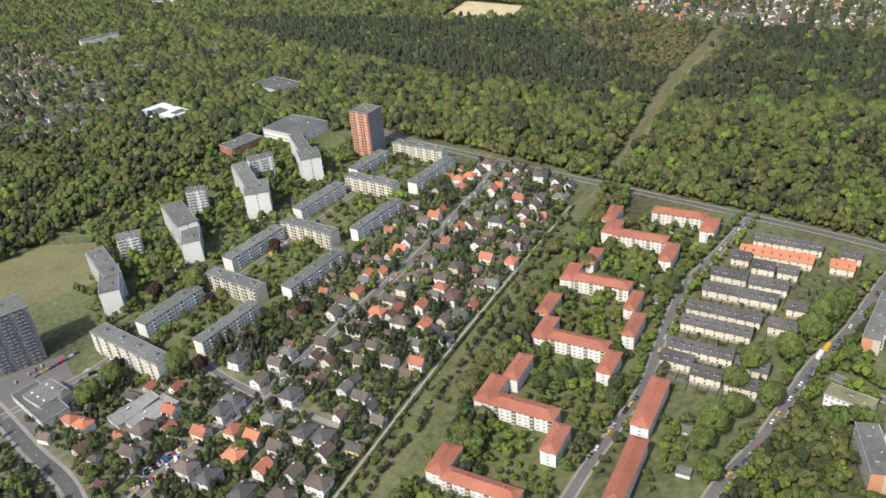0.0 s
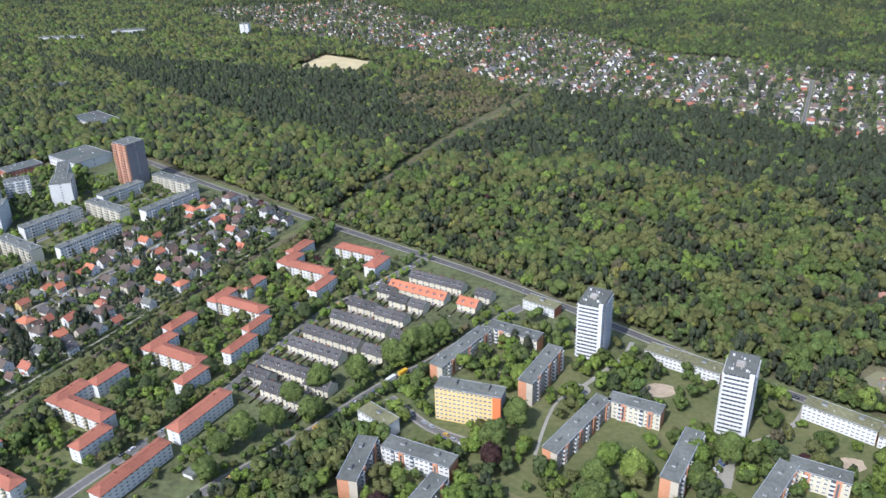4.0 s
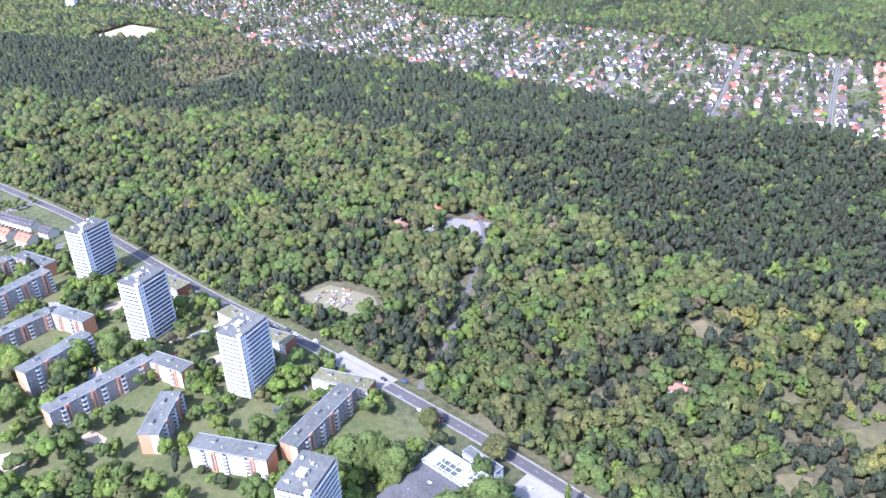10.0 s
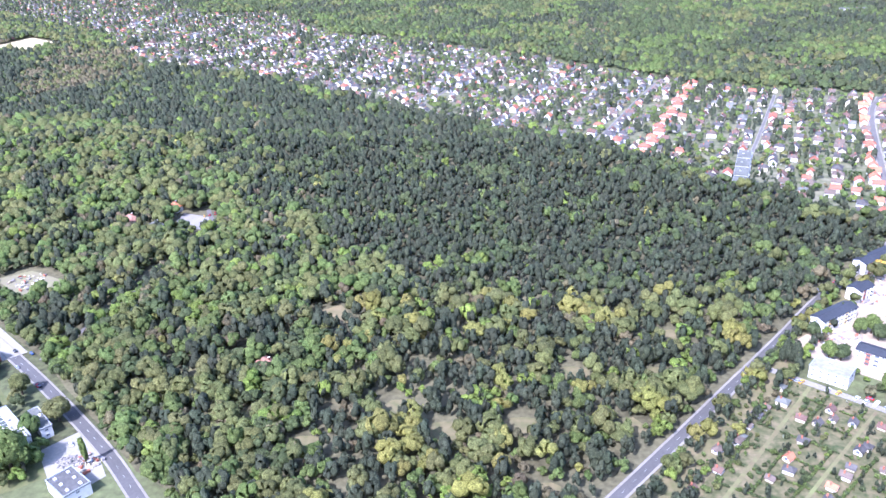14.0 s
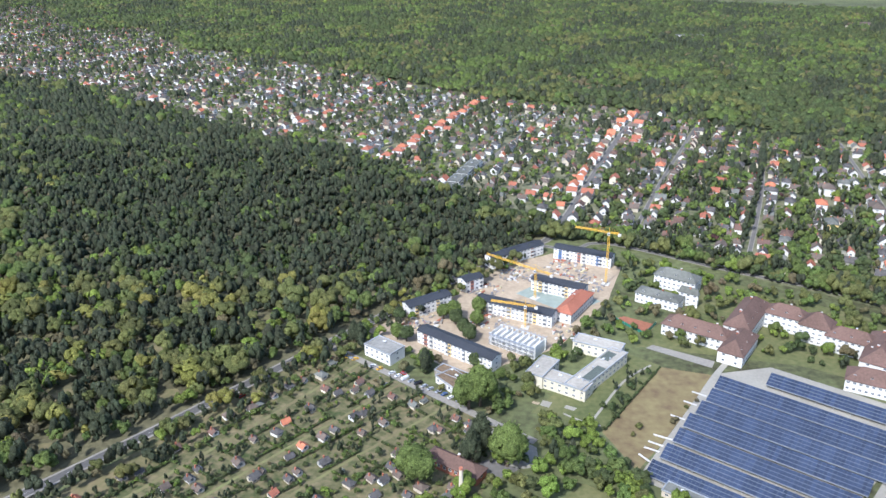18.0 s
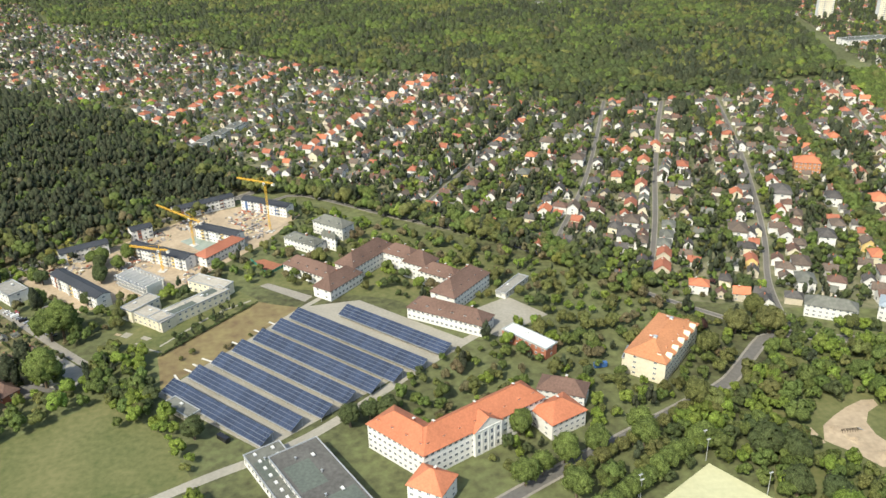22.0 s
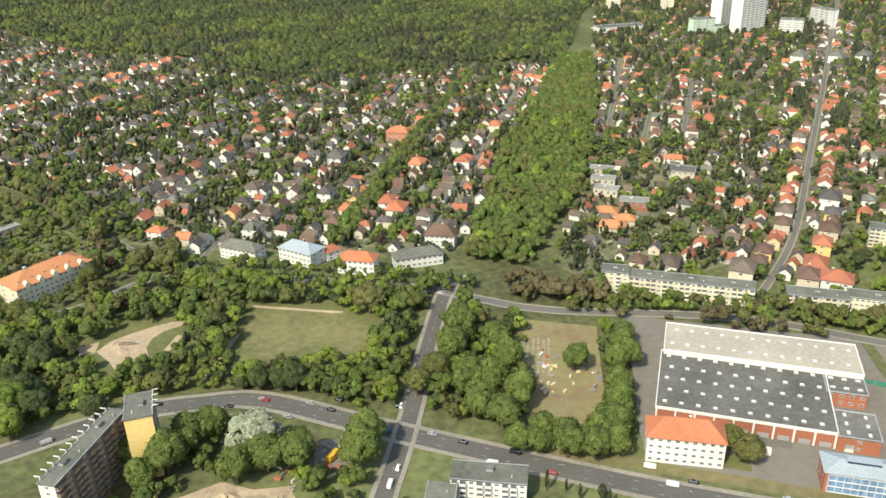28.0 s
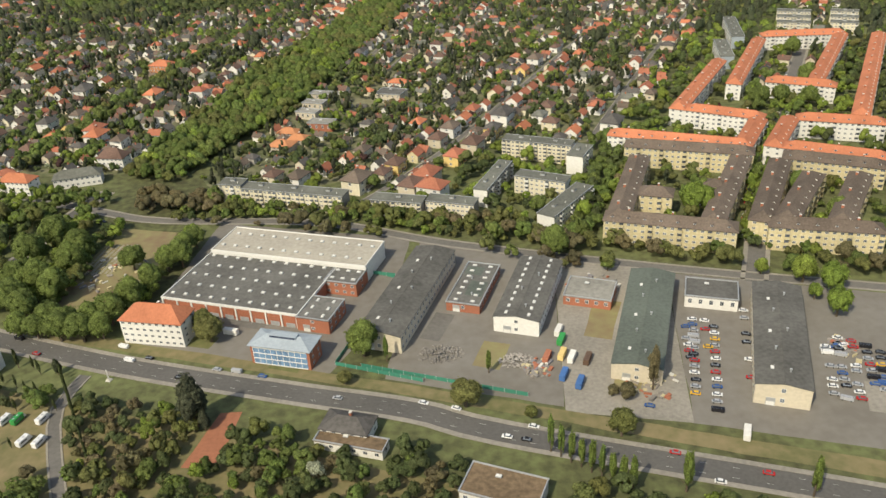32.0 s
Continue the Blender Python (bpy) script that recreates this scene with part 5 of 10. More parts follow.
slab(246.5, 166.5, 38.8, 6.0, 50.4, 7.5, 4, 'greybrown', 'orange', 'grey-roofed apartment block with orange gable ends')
slab(267.8, 178.4, 18.5, 6.2, -28.4, 7.0, 4, 'cream', 'orange', 'grey-roofed apartment block with orange gable ends')
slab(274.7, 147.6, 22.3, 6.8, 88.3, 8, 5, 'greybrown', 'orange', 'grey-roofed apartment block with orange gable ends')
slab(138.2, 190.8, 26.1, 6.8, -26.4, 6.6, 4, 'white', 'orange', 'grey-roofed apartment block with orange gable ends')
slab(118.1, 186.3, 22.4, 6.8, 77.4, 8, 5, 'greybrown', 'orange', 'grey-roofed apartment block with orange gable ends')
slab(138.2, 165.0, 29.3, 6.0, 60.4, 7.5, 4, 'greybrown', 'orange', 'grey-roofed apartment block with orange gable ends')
slab(122.5, 212.4, 15.0, 6.6, -41.9, 6.0, 3, 'white', 'white', 'white low block with mossy roof and ribbon windows')
slab(194.6, 136.4, 30.0, 10.8, 56.0, 5.0, 3, 'white', 'white', 'low white school block with ribbon windows and grey flat roof')
tower(208.2, 262.3, -26.0, 25.4)
tower(250.8, 211.2, -26.0, 25.8)
tower(299.2, 172.6, -26.6, 25.6)
tower(333.3, 97.0, -20.0, 25.6)

# low shops along the wood road
slab(190.3, 296.6, 16.6, 6.5, -36.6, 4.6, 3, 'white', 'brick', 'low white block with brick ends and mossy flat roof')
slab(242.6, 248.0, 31.0, 7.2, -35.6, 4.8, 3, 'white', 'brick', 'low white block with brick ends and mossy flat roof')
slab(288.0, 209.0, 25.0, 6.6, -40.4, 6.0, 4, 'white', 'brick', 'low white block with brick ends and mossy flat roof')
slab(333.1, 167.2, 22.1, 6.5, -21.8, 4.6, 3, 'white', 'brick', 'low white block with brick ends and mossy flat roof')
slab(303.6, 197.0, 14.3, 6.5, -29.8, 4.6, 3, 'white', 'brick', 'low white block with brick ends and mossy flat roof')
slab(328.3, 144.0, 33.0, 6.8, 62.2, 8, 5, 'greybrown', 'orange', 'grey-roofed apartment block with orange gable ends')
slab(303.1, 129.1, 26.8, 6.6, -16.0, 8, 6, 'cream', 'orange', 'cream slab with grey flat roof')
hall(363.6, 108.5, 20.4, 18.9, -42.3, 5.5, 'darkroof', 'white', 'dark-roofed workshop hall beside the road')
hall(373.2, 117.2, 22.7, 8.0, -44.0, 6.2, 'paleroof', 'white', 'glass-ribbed hall roof beside the road')
hall(380.5, 124.0, 13.8, 3.6, -46.5, 4.0, 'greyroof', 'white', 'low flat white annexe of the hall')
hall(404.2, 93.0, 11.3, 8.1, -39.4, 4.0, 'darkroof', 'white', 'grey workshop shed with roof lights')
hipb(449.7, 157.2, 9.0, 4.6, -42.4, 2.6, 1.5, 'oldtile', 'white', 'small red-roofed pavilion in the wood')

# new housing on the building site
newblock(664.6, 181.9, 20.3, 6.0, 32.4, 5.4, 'blackroof')
newblock(676.8, 146.1, 35.5, 6.0, -39.9, 5.4, 'blackroof')
newblock(700.9, 175.4, 33.4, 6.0, -28.0, 5.4, 'blackroof')
newblock(721.6, 196.1, 23.7, 6.0, -28.6, 5.4, 'blackroof')
newblock(737.6, 229.4, 27.7, 6.0, -27.6, 5.4, 'blackroof')
newblock(705.2, 231.9, 30.3, 6.0, 33.0, 5.4, 'blackroof')
newblock(683.4, 202.1, 9.5, 6.0, 35.6, 5.4, 'blackroof')
shell(699.4, 150.4, 19.6, 8.0, -36.7, 5.2)
hipb(725.5, 179.2, 7.0, 22.7, -32.7, 4.5, 2.0, 'redroof', 'white', 'red-roofed gymnasium beside the building site')
hall(649.2, 145.4, 12.9, 8.1, -39.4, 4.5, 'beigeroof', 'white', 'plain white flat-roofed hall with one roof vent')
hall(712.9, 121.6, 19.2, 6.5, -34.3, 4.0, 'paleroof', 'cream', 'two-storey cream office wing with pale beige roof')
hall(725.6, 128.2, 31.7, 6.5, 48.7, 4.2, 'paleroof', 'cream', 'two-storey cream office wing with pale beige roof')
hall(729.4, 145.6, 18.1, 6.5, -27.8, 4.4, 'paleroof', 'cream', 'two-storey cream office wing with pale beige roof')
hall(706.4, 129.1, 13.3, 6.5, 56.3, 4.6, 'paleroof', 'cream', 'two-storey cream office wing with pale beige roof')

hall(739.4, 64.2, 12.5, 4.6, -39.0, 2.0, 'greyroof', 'beige', 'low pale shed with grey roof beside the solar carports')
hipb(674.5, 79.0, 18.5, 5.6, -35.0, 2.8, 2.2, 'brownroof', 'brick', 'brown-roofed boiler house beside the chimney')
hall(674.5, 129.3, 12.5, 5.2, -37.5, 2.4, 'brownflat', 'greybrown', 'low brown flat-roofed hut')
# brown-roofed barracks
hipb(769.2, 155.6, 25.3, 8.5, -36.0, 4.6, 3.4, 'brownroof', 'white', 'white barracks wing with steep brown hipped roof')
hipb(781.0, 143.9, 19.3, 9.0, 54.0, 4.6, 3.8, 'brownroof', 'white', 'white barracks wing with steep brown hipped roof')
hipb(790.8, 163.0, 27.2, 10.0, 54.0, 6.4, 4.2, 'brownroof', 'white', 'white barracks wing with steep brown hipped roof')
hipb(806.6, 163.3, 15.5, 8.0, -36.0, 6.4, 3.4, 'brownroof', 'white', 'white barracks wing with steep brown hipped roof')
hipb(814.3, 154.0, 11.4, 9.5, -36.0, 7.0, 4.4, 'brownroof', 'white', 'white barracks wing with steep brown hipped roof')
hipb(823.1, 144.2, 17.1, 8.0, -36.0, 6.2, 3.2, 'brownroof', 'white', 'white barracks wing with steep brown hipped roof')
hipb(829.9, 134.9, 25.1, 11.0, 54.0, 6.2, 4.4, 'brownroof', 'white', 'white barracks wing with steep brown hipped roof')
hipb(824.9, 132.3, 5.4, 8.0, -36.0, 5.2, 3, 'brownroof', 'white', 'white barracks wing with steep brown hipped roof')
hipb(825.1, 114.8, 31.5, 9.0, -30.0, 4.6, 3.6, 'brownroof', 'white', 'white barracks wing with steep brown hipped roof')
hipb(762.0, 184.9, 18.5, 7.0, -36.0, 4.5, 1.5, 'greyroof', 'white', 'pale mansion with grey mansard roof beside the barracks')
hipb(773.5, 199.7, 18.2, 8.0, -36.0, 6, 2.6, 'greyroof', 'white', 'pale mansion with grey mansard roof beside the barracks')
hipb(773.5, 182.8, 1.1, 8.0, 54.0, 6, 2.4, 'greyroof', 'white', 'pale mansion with grey mansard roof beside the barracks')
hall(675.3, 124.3, 12.5, 7.8, -52.0, 2.6, 'brownflat', 'white', 'low bungalow with flat brown roof')

# long white school with orange roof
hipb(830.4, 45.9, 43.9, 10.5, 34.7, 8.5, 4.2, 'orangeroof', 'white', 'white school wing with steep orange tiled roof')
hipb(811.0, 40.6, 22.0, 11.1, 137.3, 8.5, 3.8, 'orangeroof', 'white', 'white school wing with steep orange tiled roof')
hipb(817.5, 22.4, 10.2, 9.0, -28.1, 6, 3.5, 'orangeroof', 'white', 'white school wing with steep orange tiled roof')
hipb(855.5, 52.0, 13.0, 10.4, 31.7, 5.6, 3.2, 'orangeroof', 'white', 'white school wing with steep orange tiled roof')
hall(888.5, 81.0, 12.5, 7.8, -26.2, 4.2, 'darkroof', 'cream', 'flat dark-roofed cream school annex with arched windows')
hall(850.6, 139.2, 17.6, 4.5, 53.2, 2.2, 'beigeroof', 'white', 'low garage row with blue doors')
hipb(346.2, 297.6, 7.9, 5.0, -35.2, 3.2, 2.2, 'oldtile', 'cream', 'cream chapel-like house with faded red roof in the wood')
hipb(364.1, 314.7, 6.3, 5.0, -32.4, 3.0, 2.0, 'brownorange', 'white', 'white house with faded red roof in the wood')
hipb(362.6, 288.8, 7.5, 5.0, -35.4, 3.0, 1.6, 'greyroof', 'white', 'white house with grey roof in the wood')

# low school pavilions beyond the tree belt
hall(1124.5, 169.9, 11.4, 6.0, -23.0, 3.4, 'beigeroof', 'beige', 'low pale-roofed school pavilion in a stepped row')
hall(1125.7, 184.0, 11.6, 6.0, -18.1, 3.4, 'beigeroof', 'beige', 'low pale-roofed school pavilion in a stepped row')
hall(1127.4, 198.2, 11.9, 6.0, -18.7, 3.4, 'beigeroof', 'beige', 'low pale-roofed school pavilion in a stepped row')
hipb(1118.9, 127.2, 10.6, 8.0, -17.5, 3.0, 2.0, 'brownorange', 'beige', 'low pavilion under a broad faded red tiled roof')
hipb(1125.3, 133.9, 8.9, 6.0, -11.6, 3.0, 1.8, 'brownorange', 'beige', 'low pavilion under a broad faded red tiled roof')
hipb(1119.3, 143.4, 9.6, 6.0, -17.3, 3.0, 1.8, 'brownorange', 'beige', 'low pavilion under a broad faded red tiled roof')
hall(1133.7, 152.7, 12.6, 7.0, -15.2, 3.6, 'beigeroof', 'brick', 'flat pale-roofed hall with brick front')
hall(1165.1, 190.2, 14.1, 10.0, -21.5, 4.6, 'darkroof', 'beige', 'dark flat-roofed sports hall of the school')
hipb(1168.3, 210.6, 11.6, 5.0, -20.2, 3.4, 1.6, 'orangeroof', 'white', 'low long wing with orange tiled roof')
hipb(895.9, 86.2, 13.9, 30.1, -36.2, 8.0, 3.5, 'brownorange', 'cream', 'cream villa-like school with orange-brown tiled roof')
hall(852.2, 96.2, 19.7, 6.0, -46.5, 4.0, 'whiteroof', 'brick', 'long shed with pale roof and brick base')
hipb(859.1, 64.5, 14.8, 8.0, -21.0, 5, 3, 'brownroof', 'white', 'white outbuilding with brown tiled roof')
hall(787.6, 25.2, 15.0, 34.0, 34.0, 4.6, 'feltroof', 'white', 'long plain dark-grey hall beside the school')
hall(775.6, 31.0, 11.0, 25.0, 34.0, 3.0, 'greyroof', 'white', 'low annexe with white domes and lights on a grey roof')

# villas along the park avenue
hipb(964.8, 110.3, 17.5, 7.0, -25.1, 5, 2.5, 'greyroof', 'white', 'white modern villa block with grey roof')
hipb(989.6, 105.7, 16.4, 9.0, -31.3, 6, 2.5, 'blueroof', 'white', 'white villa with blue-grey mansard roof')
hipb(1013.2, 95.0, 14.7, 7.0, -13.0, 6, 2.5, 'orangeroof', 'white', 'white villa with orange tiled roof')
hipb(1036.1, 100.3, 19.2, 7.0, 14.6, 4.5, 2.5, 'greyroof', 'white', 'white block with grey roof at the crossing')
hipb(1045.6, 117.6, 12.3, 7.0, -11.2, 5.5, 3.5, 'brownroof', 'white', 'white villa with brown gabled roof')
hipb(1022.6, 264.0, 13.3, 9.0, -17.3, 6, 2.5, 'orangeroof', 'brownorange', 'large orange villa with tiled roof')

# block of flats at the avenue
slab(957.6, -28.8, 29.0, 4.4, 78.0, 16, 9, 'umber', 'white', 'brown balcony slab block with pale gable and roof frames')
slab(967.7, -17.2, 11.2, 6.8, 106.7, 19, 11, 'umber', 'yellow', 'brown balcony tower with bright yellow gable and roof frames')
slab(1056.6, -31.4, 18.6, 6.8, -9.2, 6.5, 4, 'white', 'white', 'white four-storey balcony block with red fronts')
slab(1044.0, -42.0, 17.2, 7.0, 83.0, 5.5, 3, 'white', 'greybrown', 'grey-roofed wing joining two white blocks')
slab(1046.6, -55.2, 23.0, 7.2, -11.5, 5.5, 3, 'white', 'brick', 'white courtyard block with brick end and grey roof')

# distant high-rises
slab(1330.5, 569.4, 34.0, 12.0, 32.4, 38, 18, 'towerwhite', 'towerwhite', 'distant tall white high-rise with dark balcony rows')
slab(1312.0, 590.0, 17.0, 11.0, 41.8, 30, 14, 'towerwhite', 'towerwhite', 'distant white high-rise wing with balconies')
slab(1288.0, 567.0, 22.0, 9.0, 14.0, 14, 7, 'mint', 'mint', 'distant stepped mint-green apartment block')
slab(1304.0, 569.0, 12.0, 8.0, 14.0, 7, 4, 'mint', 'mint', 'low mint-green wing of an apartment block')
slab(1363.6, 550.0, 20.0, 9.5, -26.0, 14, 7, 'towerwhite', 'towerwhite', 'distant white apartment block with balconies')
slab(1407.6, 585.0, 25.0, 9.5, -71.3, 17, 8, 'towerwhite', 'towerwhite', 'distant white apartment block with balconies')
slab(1237.0, 717.0, 15.0, 10.0, -10.4, 22, 11, 'cream', 'towerwhite', 'distant cream high-rise in the wood')
slab(1291.0, 700.0, 13.0, 10.0, -10.4, 24, 12, 'cream', 'towerwhite', 'distant cream high-rise in the wood')
hall(1217.6, 592.0, 46.0, 14.0, 11.1, 5, 'greyroof', 'white', 'distant broad flat hall with grey roof')
for gx, gy in ((1326, 440), (1354, 437), (1373, 434)):
    hipb(gx, gy, 9.5, 15.0, -36.0, 6, 3.4, 'greyroof', 'white', 'white gabled block with grey roof')
slab(1414.4, 303.6, 19.8, 6.0, -23.2, 7, 4, 'cream', 'cream', 'cream apartment row beyond the courts')
slab(1443.0, 296.3, 15.9, 6.0, -25.2, 7, 4, 'cream', 'cream', 'cream apartment row beyond the courts')
slab(1409.0, 289.5, 19.3, 6.0, -22.5, 7, 4, 'cream', 'cream', 'cream apartment row beyond the courts')
slab(1437.0, 282.6, 15.5, 6.0, -24.5, 7, 4, 'cream', 'cream', 'cream apartment row beyond the courts')
slab(1403.9, 276.1, 18.8, 6.0, -21.9, 7, 4, 'cream', 'cream', 'cream apartment row beyond the courts')
slab(1431.4, 269.5, 15.2, 6.0, -23.9, 7, 4, 'cream', 'cream', 'cream apartment row beyond the courts')
slab(1347.6, 229.0, 34.7, 7.0, -99.9, 7, 4, 'white', 'blueroof', 'white end-on block with blue-grey gable')
slab(1366.9, 273.5, 48.0, 7.0, -100.9, 7, 4, 'white', 'blueroof', 'white end-on block with blue-grey gable')

# industrial site
works(1131.2, 3.6, 46.6, 30.0, -17.4, 4.6, 0)
works(1142.8, 22.8, 56.0, 16.9, -17.0, 6.0, 1)
hall(1155.4, -14.4, 10.4, 11.8, -17.4, 4.5, 'feltroof', 'brick', 'brick loading bay with roof lights')
hall(1160.9, 4.4, 10.8, 9.4, -17.0, 4.5, 'feltroof', 'brick', 'brick side bay with roof lights')
hipb(1108.3, -18.6, 19.4, 8.5, -11.6, 8.0, 3.6, 'orangeroof', 'white', 'white four-storey office house with orange hipped roof')
glassoffice(1148.0, -32.4, 17.8, 7.5, -15.5, 7.2)
hall(1181.6, -6.6, 50.5, 13.2, 72.0, 5.6, 'darkroof', 'beige', 'long dark workshop with sawtooth vents')
hall(1217.9, -8.9, 13.2, 35.2, -18.0, 5.2, 'darkroof', 'white', 'white-gabled warehouse with roof lights')
hall(1248.8, -26.2, 12.9, 49.0, -17.4, 5.0, 'greenroof', 'beige', 'long green-grey warehouse with beige end')
hall(1281.6, -38.3, 13.0, 48.6, -17.6, 6.0, 'darkroof', 'beige', 'long dark-roofed warehouse with beige end')
hall(1201.3, -1.6, 10.4, 24.3, -18.0, 2.9, 'darkroof', 'brick', 'brick garage with skylight strips')
hall(1236.2, -8.2, 14.1, 11.3, -19.0, 3.0, 'beigeroof', 'brick', 'brick workshop with pale roof and blue sign band')
hall(1271.2, -12.7, 14.8, 10.4, -16.2, 3.7, 'darkroof', 'white', 'white garage row with open doors')
hall(1204.9, -87.3, 17.3, 9.3, -21.7, 3.6, 'brownflat', 'white', 'flat brown-roofed pavilion among trees')
hipb(1168.6, -64.2, 12.1, 7.0, -16.0, 3.4, 1.8, 'darkroof', 'white', 'grey-roofed bungalow with roof lights')
hall(1169.8, -69.6, 17.5, 4.4, -17.0, 2.4, 'brownflat', 'white', 'low brown-roofed annexe before the bungalow')

# flats and tenement courts
slab(1236.1, 46.3, 29.4, 6.8, 54.3, 7, 4, 'cream', 'white', 'cream apartment block with white gable')
slab(1230.0, 67.6, 20.4, 6.6, -26.6, 7, 4, 'cream', 'white', 'cream apartment block with loggias')
slab(1247.5, 89.2, 13.2, 6.8, 63.3, 8, 5, 'cream', 'white', 'cream apartment block with white gable')
slab(1231.9, 102.4, 29.8, 6.6, -22.9, 8, 5, 'cream', 'white', 'cream five-storey balcony block')
slab(1211.5, 71.5, 28.9, 5.4, 66.9, 7, 4, 'greybrown', 'white', 'grey apartment block end-on')
slab(1175.2, 56.5, 19.9, 6.6, -16.4, 6, 4, 'cream', 'greybrown', 'cream balcony block behind the trees')
slab(1195.1, 54.2, 18.7, 6.6, -18.4, 5.4, 3, 'cream', 'greybrown', 'low balcony block behind the trees')
slab(1109.1, 75.1, 9.7, 6.6, -13.3, 8, 5, 'cream', 'greydark', 'grey end block of flats')
slab(1134.5, 67.2, 43.0, 6.6, -17.1, 7, 4, 'cream', 'greybrown', 'long balcony block facing the railway trees')
hipb(1267.3, 22.9, 42.5, 7.5, -18.2, 8.4, 2.2, 'greytile', 'sand', 'sandstone-coloured tenement with dark tiled roof')
hipb(1315.0, 14.8, 34.4, 7.5, -14.5, 8.4, 2.2, 'greytile', 'sand', 'sandstone-coloured tenement with dark tiled roof')
hipb(1290.0, 85.4, 49.3, 7.5, -18.2, 8.4, 2.2, 'greytile', 'sand', 'sandstone-coloured tenement with dark tiled roof')
hipb(1339.2, 65.9, 35.5, 7.5, -25.1, 8.4, 2.2, 'greytile', 'sand', 'sandstone-coloured tenement with dark tiled roof')
hipb(1260.1, 53.0, 55.8, 7.6, 70.3, 8.4, 2.2, 'greytile', 'sand', 'sandstone-coloured tenement with dark tiled roof')
hipb(1293.5, 46.4, 60.2, 7.5, 63.3, 8.4, 2.2, 'greytile', 'sand', 'sandstone-coloured tenement with dark tiled roof')
hipb(1308.2, 44.2, 54.6, 7.5, 63.7, 8.4, 2.2, 'greytile', 'sand', 'sandstone-coloured tenement with dark tiled roof')
hipb(1268.2, 46.0, 11.6, 7.5, -18.4, 8.4, 2.2, 'greytile', 'sand', 'sandstone-coloured tenement with dark tiled roof')
hipb(1290.3, 48.8, 9.6, 7.5, -36.8, 8.4, 2.2, 'greytile', 'sand', 'sandstone-coloured tenement with dark tiled roof')
hipb(1315.5, 37.1, 42.8, 7.5, 56.4, 8.4, 2.2, 'greytile', 'sand', 'sandstone-coloured tenement with dark tiled roof')
hipb(1331.7, 34.1, 44.1, 7.5, 57.8, 8.4, 2.2, 'greytile', 'sand', 'sandstone-coloured tenement with dark tiled roof')
hipb(1288.9, 96.4, 57.0, 7.0, -22.1, 8.0, 2.2, 'orangeroof', 'white', 'white tenement range with bright orange roof')
hipb(1316.3, 124.3, 33.3, 7.0, -30.7, 8.0, 2.2, 'orangeroof', 'white', 'white tenement range with bright orange roof')
hipb(1319.3, 99.2, 34.3, 7.0, 60.9, 8.0, 2.2, 'orangeroof', 'white', 'white tenement range with bright orange roof')
hipb(1317.2, 166.9, 81.4, 7.0, 60.6, 8.0, 2.2, 'orangeroof', 'white', 'white tenement range with bright orange roof')
hipb(1343.8, 75.1, 37.5, 7.0, -28.0, 8.0, 2.2, 'orangeroof', 'white', 'white tenement range with bright orange roof')
hipb(1331.8, 98.1, 36.0, 7.0, 59.2, 8.0, 2.2, 'orangeroof', 'white', 'white tenement range with bright orange roof')
hipb(1359.7, 108.0, 34.3, 7.0, -20.1, 8.0, 2.2, 'orangeroof', 'white', 'white tenement range with bright orange roof')
hipb(1351.2, 200.6, 85.5, 7.0, 63.5, 8.0, 2.2, 'orangeroof', 'white', 'white tenement range with bright orange roof')
hipb(1397.2, 245.0, 46.0, 7.0, -4.9, 8.0, 2.2, 'orangeroof', 'white', 'white tenement range with bright orange roof')
hipb(1363.0, 159.3, 31.0, 7.0, -26.4, 8.0, 2.2, 'orangeroof', 'white', 'white tenement range with bright orange roof')
hipb(1391.8, 197.6, 95.7, 7.0, 60.0, 8.0, 2.2, 'orangeroof', 'white', 'white tenement range with bright orange roof')
hipb(1403.1, 174.6, 140.8, 7.0, 62.1, 8.0, 2.2, 'orangeroof', 'white', 'white tenement range with bright orange roof')

# detached houses of the village: place, turn, roof, wall, size
VILLAGE_HOUSES = []
VILLAGE_HOUSES += [(10.7, 438.8, 62, 4, 0, 1), (4.4, 430.2, 62, 3, 0, 2), (-7.3, 419.8, -28, 1, 0, 1), (-0.8, 423.2, -28, 1, 0, 1), (21.0, 419.2, -28, 4, 0, 0), (11.1, 402.3, 62, 0, 0, 0), (15.2, 408.1, -28, 1, 0, 2), (27.2, 427.5, 62, 2, 0, 0), (39.0, 415.8, 62, 2, 0, 1), (47.0, 408.3, 62, 2, 0, 0), (53.3, 402.0, 62, 2, 0, 0), (45.9, 387.0, -28, 5, 0, 1), (35.4, 387.4, 62, 5, 0, 0), (24.4, 389.3, -28, 0, 0, 0)]
VILLAGE_HOUSES += [(24.9, 399.8, -28, 3, 1, 0), (15.5, 384.1, -28, 5, 0, 1), (7.2, 378.8, 62, 3, 1, 0), (25.5, 370.6, 62, 3, 0, 0), (31.6, 380.0, 62, 3, 0, 0), (34.8, 367.8, -28, 1, 1, 2), (11.4, 364.1, -28, 2, 0, 1), (18.8, 355.0, 62, 2, 0, 0), (6.4, 351.0, -28, 4, 1, 0), (0.5, 343.3, 62, 3, 0, 0), (22.3, 340.0, 62, 3, 0, 0), (15.6, 323.7, 62, 1, 0, 1), (4.5, 329.5, -28, 1, 0, 0), (-1.7, 319.0, -28, 4, 0, 2)]
